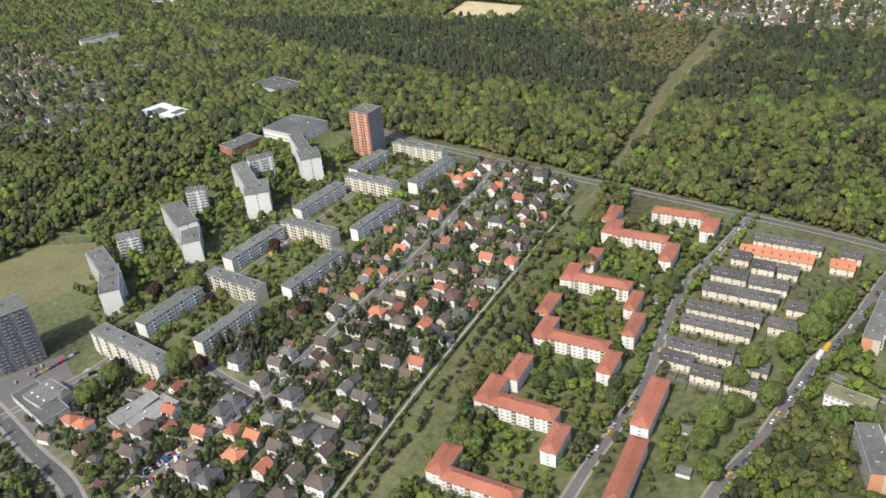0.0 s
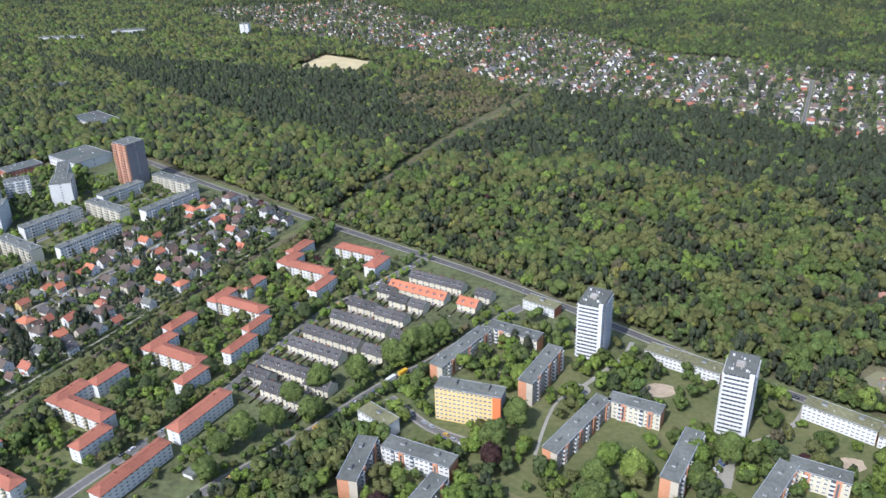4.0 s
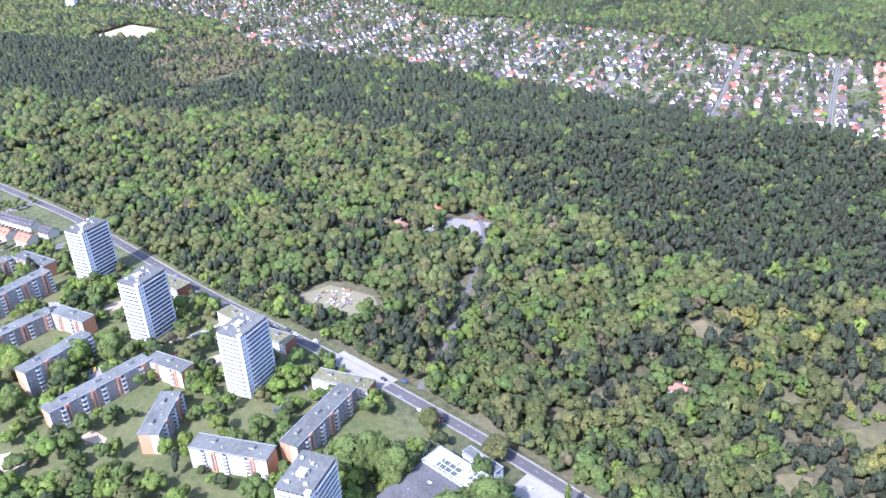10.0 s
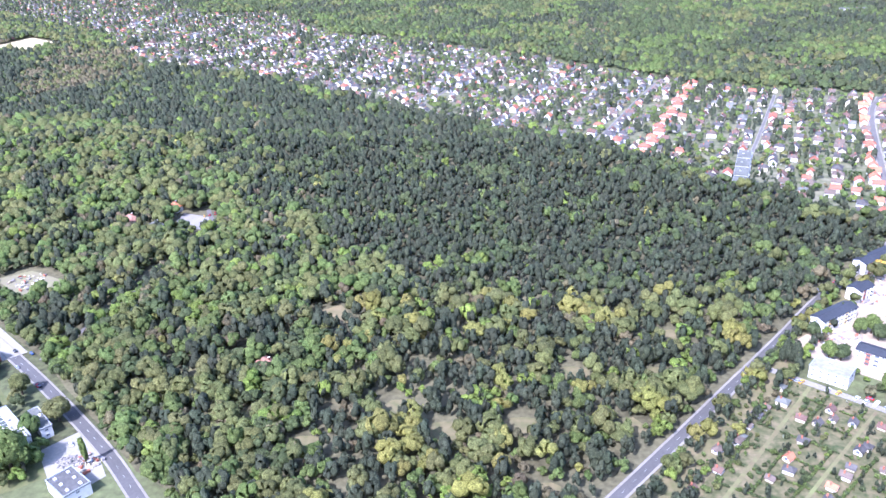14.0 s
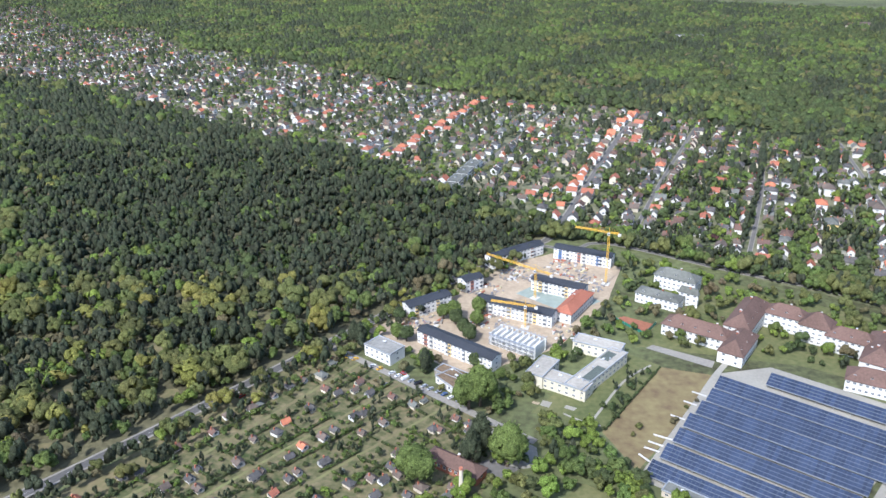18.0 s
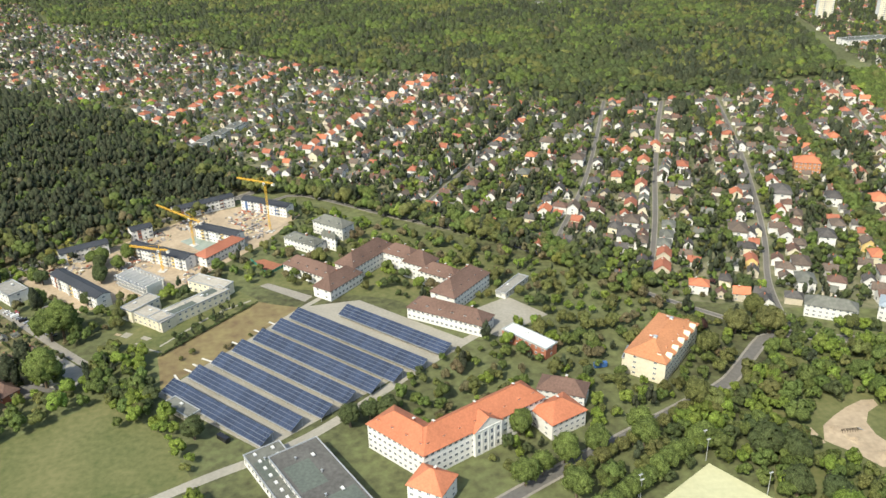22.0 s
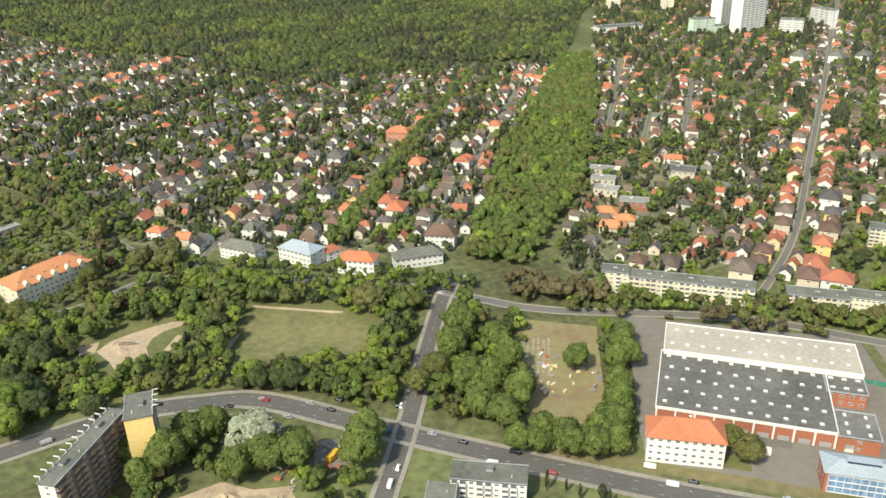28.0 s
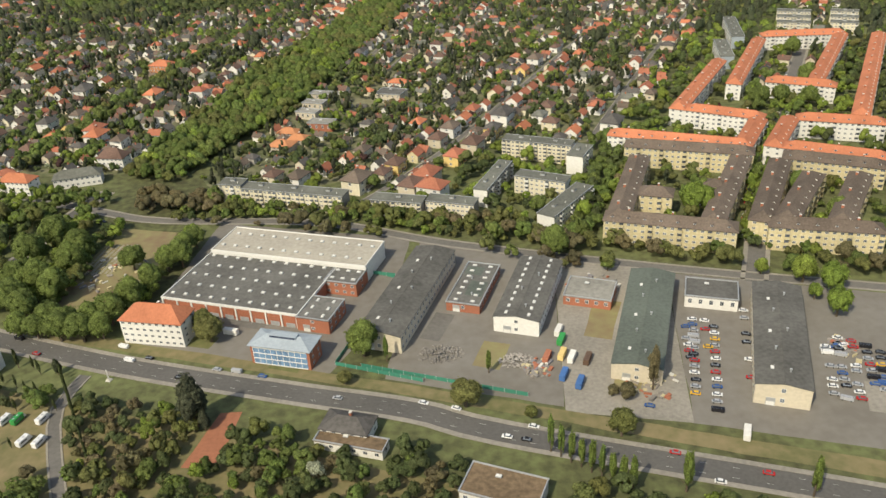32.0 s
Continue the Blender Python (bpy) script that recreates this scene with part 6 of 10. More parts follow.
VILLAGE_HOUSES += [(-10.3, 323.3, 62, 3, 1, 1), (-14.7, 349.0, -28, 0, 0, 2), (-8.3, 360.5, 62, 1, 0, 0), (-20.6, 376.9, -28, 1, 0, 0), (-26.4, 371.4, -28, 3, 0, 0), (-32.0, 360.0, -28, 3, 0, 0), (-33.9, 351.4, 62, 3, 0, 2), (-37.0, 343.3, -28, 1, 0, 0), (-48.1, 335.0, -28, 4, 0, 0), (-45.5, 324.2, 62, 1, 0, 2), (-22.9, 330.3, -28, 3, 0, 0), (-29.2, 317.3, -28, 3, 1, 1), (-16.9, 314.2, -28, 3, 0, 0), (-34.1, 307.8, 62, 2, 1, 1)]
VILLAGE_HOUSES += [(-40.0, 299.2, -28, 2, 1, 0), (-52.8, 316.6, -28, 5, 0, 0), (-55.4, 307.3, 62, 0, 5, 0), (-60.9, 301.0, -28, 3, 0, 2), (-64.4, 292.0, 62, 3, 0, 0), (-44.8, 289.2, -28, 1, 1, 1), (-52.8, 279.1, -28, 3, 0, 1), (-26.0, 292.0, 62, 0, 0, 0), (-12.4, 297.0, 62, 4, 0, 1), (-3.9, 290.1, 62, 0, 0, 2), (-8.9, 283.4, -28, 2, 0, 0), (-24.5, 277.0, 62, 1, 0, 0), (-34.1, 280.2, -28, 3, 0, 1), (-14.3, 265.8, 62, 2, 0, 0)]
VILLAGE_HOUSES += [(-27.7, 265.4, -28, 5, 0, 0), (5.4, 306.3, -28, 5, 0, 0), (-99.7, 262.2, 62, 2, 0, 1), (-89.1, 247.7, 62, 3, 0, 0), (-83.3, 258.5, -28, 3, 0, 0), (-79.8, 264.9, -28, 5, 0, 1), (-71.2, 262.4, 62, 4, 0, 2), (-65.5, 246.0, -28, 4, 1, 1), (-62.2, 258.0, 62, 4, 1, 0), (-53.8, 239.7, 62, 5, 0, 0), (-73.9, 236.8, 62, 2, 0, 1), (-98.6, 228.7, 62, 2, 0, 1), (-95.2, 232.5, -28, 2, 0, 1), (-79.2, 224.7, -28, 5, 0, 1)]
VILLAGE_HOUSES += [(-105.3, 216.8, -28, 0, 1, 0), (-118.9, 233.2, -28, 0, 0, 0), (-150.6, 228.4, -28, 1, 0, 1), (-125.9, 223.1, 62, 3, 0, 1), (-88.5, 206.6, -28, 1, 1, 1), (-83.7, 216.2, -28, 1, 0, 0), (-77.4, 199.8, 62, 1, 0, 0), (-95.1, 196.9, 62, 2, 0, 1), (-57.0, 191.2, -28, 3, 0, 1), (-66.4, 197.0, 62, 3, 0, 0), (-65.4, 216.0, 62, 2, 0, 1), (-58.5, 212.5, 62, 2, 0, 1), (-46.8, 207.3, -28, 2, 5, 0), (-39.6, 220.9, -28, 3, 1, 0)]
VILLAGE_HOUSES += [(-46.8, 234.0, -28, 3, 0, 0), (-43.2, 228.6, 62, 2, 0, 2), (-26.2, 252.3, -28, 0, 0, 0), (-57.1, 206.0, 62, 3, 0, 2), (-54.3, 224.4, 62, 4, 0, 2), (-68.7, 269.0, -28, 3, 0, 2), (-45.1, 266.3, -28, 3, 1, 0), (-38.5, 273.4, -28, 4, 0, 2), (-37.4, 254.2, -28, 3, 0, 0), (-30.4, 246.4, -28, 4, 0, 2), (-57.5, 252.8, -28, 4, 0, 0), (-48.7, 255.5, -28, 3, 0, 2), (-71.5, 256.1, 62, 5, 0, 2), (-166.5, 246.8, -28, 5, 0, 1)]
VILLAGE_HOUSES += [(-127.4, 212.2, -28, 3, 0, 0), (-74.5, 210.3, -28, 3, 0, 2), (-104.3, 202.0, -28, 3, 0, 1), (-81.8, 188.8, 62, 2, 0, 1), (-68.4, 186.5, -28, 3, 0, 1), (-17.5, 341.5, -28, 3, 0, 0), (0.4, 307.9, -28, 4, 0, 2), (-19.9, 301.2, -28, 5, 0, 2), (-39.4, 288.0, 62, 4, 0, 2), (15.2, 336.6, -28, 3, 0, 2), (-3.0, 365.8, 62, 3, 0, 2)]

# ---------------------------------------------------------------- houses
HOUSE_ROOFS = ("redroof", "orangeroof", "darkroof", "greytile", "brownroof", "greyroof")
HOUSE_WALLS = ("white", "cream", "beige", "white", "sand", "yellow")
ROOFWORD = {"redroof": "red tiled", "orangeroof": "bright orange tiled", "darkroof": "dark grey", "greytile": "weathered grey-brown", "brownroof": "brown tiled", "greyroof": "pale grey"}
HOUSES = {}


def house_kind(rc, wc, size):
    """The first house of a kind: walls, pitched roof, chimney, windows, door and porch."""
    L, W, h, rh, kind = ((6.0, 5.0, 3.3, 2.0, "gable"), (7.2, 5.6, 3.9, 1.8, "hip"), (5.2, 4.6, 2.6, 2.3, "gable"))[size]
    e = thing("house", 0, 0, 0, "detached %s house with %s roof" % ("cream" if wc in ("cream", "beige", "sand") else "yellow" if wc == "yellow" else "white", ROOFWORD[rc]), "house", "detached houses")
    part("wall", wall_geo(L, W, h, rh, kind).mesh("wall", wc), e)
    part("roof", roof_geo(L, W, h, rh, kind, 0.35, 0.18).mesh("roof", rc), e)
    part("chimney", Geo().box(-0.25, -0.25, 0, 0.25, 0.25, 1.3).box(-0.3, -0.3, 1.3, 0.3, 0.3, 1.4, 1).mesh("chimney", "brick", "concrete"), e, (L * 0.18, 0.35, h + rh * 0.6))
    fl = 2 if h > 2.4 else 1
    sto = h / fl
    win = Geo().box(-0.45, -0.05, 0, 0.45, 0.04, 0.75).box(-0.37, -0.07, 0.07, -0.03, 0, 0.68, 1).box(0.03, -0.07, 0.07, 0.37, 0, 0.68, 1).box(-0.5, -0.11, -0.08, 0.5, 0, 0, 0)
    g = Geo()
    for k in range(fl):
        z = k * sto + sto * 0.4
        for px in (-L * 0.28, L * 0.28):
            g.put(win, px, -W / 2, 0, z).put(win, px, W / 2, 180, z)
        g.put(win, -L / 2, 0, -90, z).put(win, L / 2, 0, 90, z)
    tagged(part("window_grid", g.mesh("window_grid", "frame", "glass"), e), "small framed windows", kind="stuff")
    part("porch", Geo().box(-0.7, -0.9, 0, 0.7, 0, 0.15).box(-0.8, -1.0, 1.35, 0.8, 0, 1.45, 1).box(-0.35, -0.06, 0.15, 0.35, 0.02, 1.3, 2).mesh("porch", "concrete", rc, "glass"), e, (0, -W / 2, 0))
    return e


def house(x, y, ang, rc, wc, size, k=1.0):
    L, W = ((6.0, 5.0), (7.2, 5.6), (5.2, 4.6))[size]
    foot(x, y, L * k, W * k, ang, 0.4)
    key = (rc, wc, size)
    m = Matrix.Translation((x, y, 0)) @ Matrix.Rotation(radians(ang), 4, "Z") @ Matrix.Diagonal((k, k, k, 1))
    if key not in HOUSES:
        HOUSES[key] = house_kind(rc, wc, size)
        HOUSES[key].matrix_basis = m
        return HOUSES[key]
    return copy_thing(HOUSES[key], m)


def inside(P, poly):
    """Which points lie in the polygon."""
    x, y = P[:, 0], P[:, 1]
    r = np.zeros(len(P), bool)
    n = len(poly)
    for i in range(n):
        (x0, y0), (x1, y1) = poly[i], poly[(i + 1) % n]
        if y0 == y1:
            continue
        c = ((y0 > y) != (y1 > y)) & (x < (x1 - x0) * (y - y0) / (y1 - y0) + x0)
        r ^= c
    return r


def free(P, pad=0.0, road_pad=0.0):
    """Which points lie clear of buildings and streets."""
    ok = np.ones(len(P), bool)
    if not len(P):
        return ok
    (lx, ly), (hx, hy) = P.min(0) - 40, P.max(0) + 40
    order = np.argsort(P[:, 0])
    X = P[order, 0]
    for x, y, a, b, c, s in FOOT:
        if lx < x < hx and ly < y < hy:
            r = a + b + pad
            ii = order[np.searchsorted(X, x - r):np.searchsorted(X, x + r)]
            dx, dy = P[ii, 0] - x, P[ii, 1] - y
            ok[ii[(np.abs(dx * c + dy * s) < a + pad) & (np.abs(dy * c - dx * s) < b + pad)]] = False
    for line, w in ROADS:
        for p, n in zip(line, line[1:]):
            if not (lx < p.x < hx and ly < p.y < hy):
                continue
            d = np.array((n.x - p.x, n.y - p.y))
            l2 = d @ d
            if l2 == 0:
                continue
            ii = order[np.searchsorted(X, min(p.x, n.x) - w - road_pad):np.searchsorted(X, max(p.x, n.x) + w + road_pad)]
            if len(ii):
                R = P[ii] - (p.x, p.y)
                t = np.clip(R @ d / l2, 0, 1)
                ok[ii[np.hypot(*(R - t[:, None] * d).T) < w + road_pad]] = False
    return ok


def lots(poly, ang, along, across, rng, jit=1.3):
    """House places in rows along a street direction."""
    P = np.array(poly, float)
    c = P.mean(0)
    a = radians(ang)
    u, n = np.array((math.cos(a), math.sin(a))), np.array((-math.sin(a), math.cos(a)))
    R = max(np.hypot(*(P - c).T)) + 10
    i, j = np.meshgrid(np.arange(-R, R, along), np.arange(-R, R, across))
    Q = c + i.reshape(-1, 1) * u + j.reshape(-1, 1) * n + rng.normal(0, jit, (i.size, 2))
    return Q[inside(Q, poly)]


rng = np.random.default_rng(7)
FAR_V, FAR_F, FAR_M = [], [], []
FARMATS = ["redroof", "orangeroof", "darkroof", "greytile", "brownroof", "greyroof", "white", "cream", "beige", "glass", "brick", "dullwall"]


def far_house(x, y, ang, roof, wall, L, W, h, rh, hip):
    a = radians(ang)
    c, s = math.cos(a), math.sin(a)
    k = len(FAR_V)

    def add(pts, faces, mi):
        b = len(FAR_V)
        FAR_V.extend((x + px * c - py * s, y + px * s + py * c, pz) for px, py, pz in pts)
        FAR_F.extend(tuple(i + b for i in f) for f in faces)
        FAR_M.extend([mi] * len(faces))

    A, B = L / 2, W / 2
    rx = A - B * 0.9 if hip else A
    add([(-A, -B, 0), (A, -B, 0), (A, B, 0), (-A, B, 0), (-A, -B, h), (A, -B, h), (A, B, h), (-A, B, h), (-rx, 0, h + rh - 0.1), (rx, 0, h + rh - 0.1)], ((0, 1, 5, 4), (1, 2, 6, 9, 5), (2, 3, 7, 6), (3, 0, 4, 8, 7)), wall)
    o = 0.35
    add([(-A - o, -B - o, h - 0.15), (A + o, -B - o, h - 0.15), (A + o, B + o, h - 0.15), (-A - o, B + o, h - 0.15), (-rx - (0 if hip else o), 0, h + rh), (rx + (0 if hip else o), 0, h + rh)], ((0, 1, 5, 4), (2, 3, 4, 5), (1, 2, 5), (3, 0, 4)) if hip else ((0, 1, 5, 4), (2, 3, 4, 5)), roof)
    for px in (-A * 0.5, A * 0.5):
        for z in ((0.6, 2.1) if h > 2.4 else (0.6,)):
            add([(px - 0.5, -B - 0.03, z), (px + 0.5, -B - 0.03, z), (px + 0.5, -B - 0.03, z + 0.75), (px - 0.5, -B - 0.03, z + 0.75)], ((0, 1, 2, 3),), 9)
    add([(-A - 0.03, -0.5, 0.7), (-A - 0.03, 0.5, 0.7), (-A - 0.03, 0.5, 1.6), (-A - 0.03, -0.5, 1.6)], ((0, 3, 2, 1),), 9)
    add([(A * 0.2, 0.2, h), (A * 0.2 + 0.45, 0.2, h), (A * 0.2 + 0.45, 0.65, h), (A * 0.2, 0.65, h), (A * 0.2, 0.2, h + rh + 0.5), (A * 0.2 + 0.45, 0.2, h + rh + 0.5), (A * 0.2 + 0.45, 0.65, h + rh + 0.5), (A * 0.2, 0.65, h + rh + 0.5)], BOXF, 10)


def settle(poly, ang, along=9.5, across=12.5, weights=(0.2, 0.1, 0.26, 0.22, 0.14, 0.08), near=None, most=0, small=1.0, skip=0.06):
    """Fills a polygon with houses: the nearest as things of their own, the rest joined."""
    Q = lots(poly, ang, along, across, rng)
    Q = Q[free(Q, 2.2, 2.4)]
    Q = Q[rng.random(len(Q)) > skip]
    made = 0
    if near is not None:
        Q = Q[np.argsort(near(Q))]
    for x, y in Q:
        r, w = rng.choice(6, p=weights), rng.choice(6)
        size = int(rng.choice(3, p=(0.45, 0.2, 0.35)))
        a = ang + (90 if rng.random() < 0.55 else 0) + rng.normal(0, 4)
        k = small * rng.uniform(0.85, 1.12)
        if made < most:
            house(float(x), float(y), float(a), HOUSE_ROOFS[r], ("white", "cream", "beige")[w % 3], size, float(k))
            made += 1
        else:
            L, W, h, rh = ((6.0, 5.2, 2.9, 2.2), (7.2, 5.8, 3.5, 2.0), (5.2, 4.8, 2.3, 2.4))[size]
            foot(float(x), float(y), L * k, W * k, float(a), 0.3)
            far_house(float(x), float(y), float(a), int(r), (6, 7, 8, 6, 8, 11)[w], L * k, W * k, h * k, rh * k, size == 1)



# named houses of the eastern streets
house(927.2, 189.7, 73, "greyroof", "white", 1, 1.0)
house(923.3, 179.2, 73, "greyroof", "white", 1, 1.0)
house(919.7, 170.0, 73, "greyroof", "white", 1, 1.0)
house(917.0, 160.1, 73, "redroof", "beige", 0, 1.1)
house(912.6, 146.8, 73, "redroof", "beige", 0, 1.1)
house(923.1, 132.2, 163, "orangeroof", "white", 1, 1.0)
house(937.2, 125.2, 164, "orangeroof", "beige", 0, 1.0)
house(951.1, 152.6, 74, "redroof", "yellow", 0, 1.0)
house(964.7, 132.1, 75, "greyroof", "white", 1, 1.2)
house(969.3, 146.8, 75, "greytile", "white", 1, 1.2)
house(972.1, 160.4, 75, "brownroof", "cream", 0, 1.0)
house(975.4, 176.2, 75, "greytile", "white", 0, 1.1)
house(991.4, 172.6, 76, "darkroof", "white", 1, 1.2)
house(991.4, 222.4, 76, "darkroof", "white", 1, 1.3)
house(984.9, 206.2, 76, "redroof", "white", 2, 1.0)
house(995.2, 242.3, 76, "redroof", "white", 0, 1.1)
house(1006.0, 165.0, 77, "greytile", "yellow", 0, 1.1)
house(1003.5, 152.0, 77, "orangeroof", "cream", 1, 1.1)
house(999.3, 135.8, 76, "brownroof", "white", 1, 1.2)
house(1014.9, 216.6, 77, "darkroof", "white", 1, 1.0)
house(1034.0, 210.2, 78, "orangeroof", "cream", 1, 1.2)
house(1047.2, 279.8, 78, "greyroof", "white", 1, 1.0)
house(1058.8, 310.4, 79, "orangeroof", "white", 1, 1.1)
house(1035.3, 318.4, 78, "brownroof", "white", 1, 1.1)
house(1031.9, 197.8, 78, "brownroof", "beige", 0, 1.0)
house(1055.6, 238.9, 79, "greyroof", "white", 1, 1.2)
house(970.9, 226.2, 75, "orangeroof", "cream", 0, 1.1)
house(963.9, 201.8, 75, "greytile", "white", 2, 1.2)
house(942.5, 230.2, 74, "brownroof", "beige", 1, 1.0)
house(955.4, 180.5, 75, "greytile", "white", 1, 1.1)
house(960.1, 179.0, 75, "darkroof", "white", 0, 1.0)
house(953.6, 164.4, 165, "darkroof", "cream", 1, 1.0)
house(916.1, 216.7, 73, "redroof", "cream", 0, 1.1)
house(911.5, 195.1, 73, "greytile", "white", 1, 1.0)
house(905.3, 179.5, 73, "darkroof", "white", 1, 1.1)
house(873.8, 212.5, 71, "orangeroof", "white", 0, 1.1)
house(877.2, 293.7, 71, "orangeroof", "white", 1, 1.0)
house(869.4, 264.6, 71, "greyroof", "yellow", 1, 1.1)
house(902.4, 285.0, 72, "greytile", "white", 1, 1.0)
house(912.8, 280.4, 73, "darkroof", "white", 0, 1.0)
house(932.1, 296.0, 74, "orangeroof", "white", 0, 1.0)
house(937.7, 278.0, 74, "orangeroof", "cream", 0, 1.1)
house(951.6, 306.0, 74, "orangeroof", "cream", 0, 1.0)
house(927.7, 243.1, 74, "redroof", "cream", 0, 1.0)
house(918.3, 256.8, 73, "redroof", "cream", 1, 1.0)
house(956.5, 269.2, 75, "redroof", "white", 1, 1.1)
house(1021.9, 157.6, 77, "redroof", "white", 1, 1.2)
house(1026.2, 148.2, 77, "orangeroof", "white", 1, 1.4)
house(977.9, 315.0, 76, "greytile", "white", 0, 1.0)
house(983.8, 328.7, 76, "darkroof", "white", 1, 1.0)
house(1000.9, 302.4, 76, "darkroof", "white", 0, 1.0)
house(1013.2, 291.4, 77, "greyroof", "white", 1, 1.0)
house(1079.1, 278.6, 80, "orangeroof", "cream", 1, 1.0)
house(1045.0, 249.6, 78, "redroof", "beige", 0, 1.0)
house(953.4, 339.4, 75, "greytile", "white", 1, 1.0)
house(911.5, 328.8, 73, "greyroof", "white", 0, 1.0)
house(899.6, 347.2, 72, "darkroof", "white", 1, 1.0)
house(889.9, 316.8, 162, "greytile", "white", 1, 1.0)
house(885.5, 242.8, 72, "darkroof", "white", 2, 1.0)
house(888.1, 215.9, 72, "greytile", "white", 2, 1.0)
house(1180.0, 107.2, 64, "redroof", "sand", 0, 1.0)
house(1172.0, 96.8, 64, "brownroof", "yellow", 1, 1.1)
house(1166.9, 88.2, 64, "brownroof", "cream", 1, 1.0)
house(1189.6, 123.3, 64, "brownroof", "beige", 1, 1.1)
house(1195.3, 135.6, 64, "greytile", "white", 1, 1.0)
house(1201.4, 148.1, 64, "orangeroof", "white", 0, 1.0)
house(1206.3, 160.5, 64, "redroof", "cream", 1, 1.0)
house(1218.6, 182.8, 64, "redroof", "cream", 0, 1.1)
house(1196.9, 101.6, 64, "redroof", "yellow", 1, 1.2)
house(1185.6, 81.9, 64, "redroof", "beige", 1, 1.4)
house(1179.5, 73.1, 64, "brownroof", "beige", 1, 1.3)
house(1187.8, 69.1, 154, "redroof", "white", 1, 1.3)
house(1214.6, 132.2, 64, "darkroof", "yellow", 1, 1.1)
house(1220.1, 147.6, 64, "darkroof", "white", 1, 1.2)
house(1226.9, 168.0, 64, "redroof", "white", 0, 1.1)
house(1232.3, 178.8, 64, "redroof", "white", 0, 1.0)
house(1237.0, 187.8, 64, "redroof", "beige", 0, 1.0)
house(1242.8, 199.6, 64, "redroof", "beige", 0, 1.0)
house(1249.6, 213.3, 64, "redroof", "cream", 0, 1.0)
house(1258.7, 231.9, 64, "redroof", "white", 0, 1.1)
house(1204.9, 114.0, 64, "brownroof", "beige", 1, 1.3)
house(1227.9, 130.8, 64, "orangeroof", "yellow", 0, 1.1)
house(1242.2, 157.7, 64, "brownroof", "cream", 1, 1.1)
house(1255.9, 188.0, 64, "redroof", "white", 0, 1.0)
house(1180.1, 145.4, 64, "orangeroof", "white", 1, 1.0)
house(1142.2, 96.8, 64, "redroof", "white", 2, 1.0)
house(1150.0, 106.7, 64, "orangeroof", "white", 2, 1.0)
house(1156.6, 114.4, 64, "greytile", "cream", 1, 1.0)
house(1157.5, 79.7, 64, "greytile", "cream", 1, 1.5)
house(1121.6, 91.4, 64, "brownroof", "cream", 1, 1.0)
house(1132.4, 87.2, 64, "greytile", "white", 1, 1.0)
house(1249.5, 122.7, 64, "orangeroof", "white", 0, 1.0)
house(1265.2, 155.1, 64, "redroof", "white", 1, 1.0)
house(1289.9, 209.5, 64, "orangeroof", "white", 0, 1.0)
house(1298.2, 223.7, 64, "redroof", "white", 0, 1.0)
house(1235.6, 221.3, 64, "orangeroof", "yellow", 0, 1.0)
house(1244.4, 239.7, 64, "greytile", "white", 1, 1.0)
house(1217.5, 220.1, 64, "darkroof", "white", 0, 1.0)
house(1215.1, 246.0, 64, "greytile", "white", 0, 1.0)
house(1270.9, 220.2, 64, "orangeroof", "cream", 0, 1.0)
house(1265.8, 203.9, 154, "greyroof", "white", 1, 1.0)
house(1279.2, 199.0, 64, "greytile", "white", 0, 1.0)
house(1277.7, 183.6, 64, "greytile", "white", 1, 1.0)
house(1241.3, 136.6, 154, "brownroof", "cream", 1, 1.0)
house(1194.2, 170.1, 64, "darkroof", "white", 0, 1.0)
house(1194.7, 190.4, 64, "greytile", "white", 2, 1.0)
house(1294.1, 178.6, 64, "redroof", "white", 0, 1.0)
house(1267.9, 129.1, 64, "darkroof", "white", 1, 1.2)
house(1237.3, 146.8, 64, "greyroof", "white", 1, 1.0)

MUTED = (0.10, 0.02, 0.38, 0.30, 0.12, 0.08)
WARM = (0.22, 0.05, 0.30, 0.24, 0.12, 0.07)


def place(x, y, a, weights, k, near):
    r, w = int(rng.choice(6, p=weights)), int(rng.choice(6))
    size = int(rng.choice(3, p=(0.45, 0.25, 0.30)))
    if near:
        house(float(x), float(y), float(a), HOUSE_ROOFS[r], ("white", "cream", "white")[w % 3], size, float(k))
        return
    L, W, h, rh = ((6.0, 5.0, 3.3, 2.0), (7.2, 5.6, 3.9, 1.8), (5.2, 4.6, 2.6, 2.3))[size]
    foot(float(x), float(y), L * k, W * k, float(a), 0.3)
    far_house(float(x), float(y), float(a), r, (6, 6, 7, 6, 6, 8)[w], L * k, W * k, h * k, rh * k, size == 1)


def along_street(pts, spacing, weights, k=0.9, near=None, left=None):
    """Two rows of houses on each side of a street, standing square to it."""
    line = smooth(pts, 1.0)
    for side in (-1, 1):
        for row, off in ((0, 5.6), (1, 14.0)):
            d = rng.uniform(2, 6)
            C = []
            while d < len(line) - 3:
                t = (line[int(d) + 1] - line[int(d)]).normalized()
                p = line[int(d)] + Vector((-t.y, t.x)) * side * (off + rng.normal(0, 0.7))
                C.append((p.x, p.y, math.degrees(math.atan2(t.y, t.x)) + (90 if rng.random() < 0.35 else 0) + rng.normal(0, 2)))
                d += spacing * rng.uniform(0.85, 1.35)
            C = np.array(C)
            C = C[inside(C, COUNTRY) & (rng.random(len(C)) > (0.28, 0.72)[row])]
            if len(C):
                for x, y, a in C[free(C[:, :2], 2.4, 1.6)]:
                    place(x, y, a, left if left and side > 0 and row == 0 else weights, k * rng.uniform(0.85, 1.18), near is not None and near(x, y))


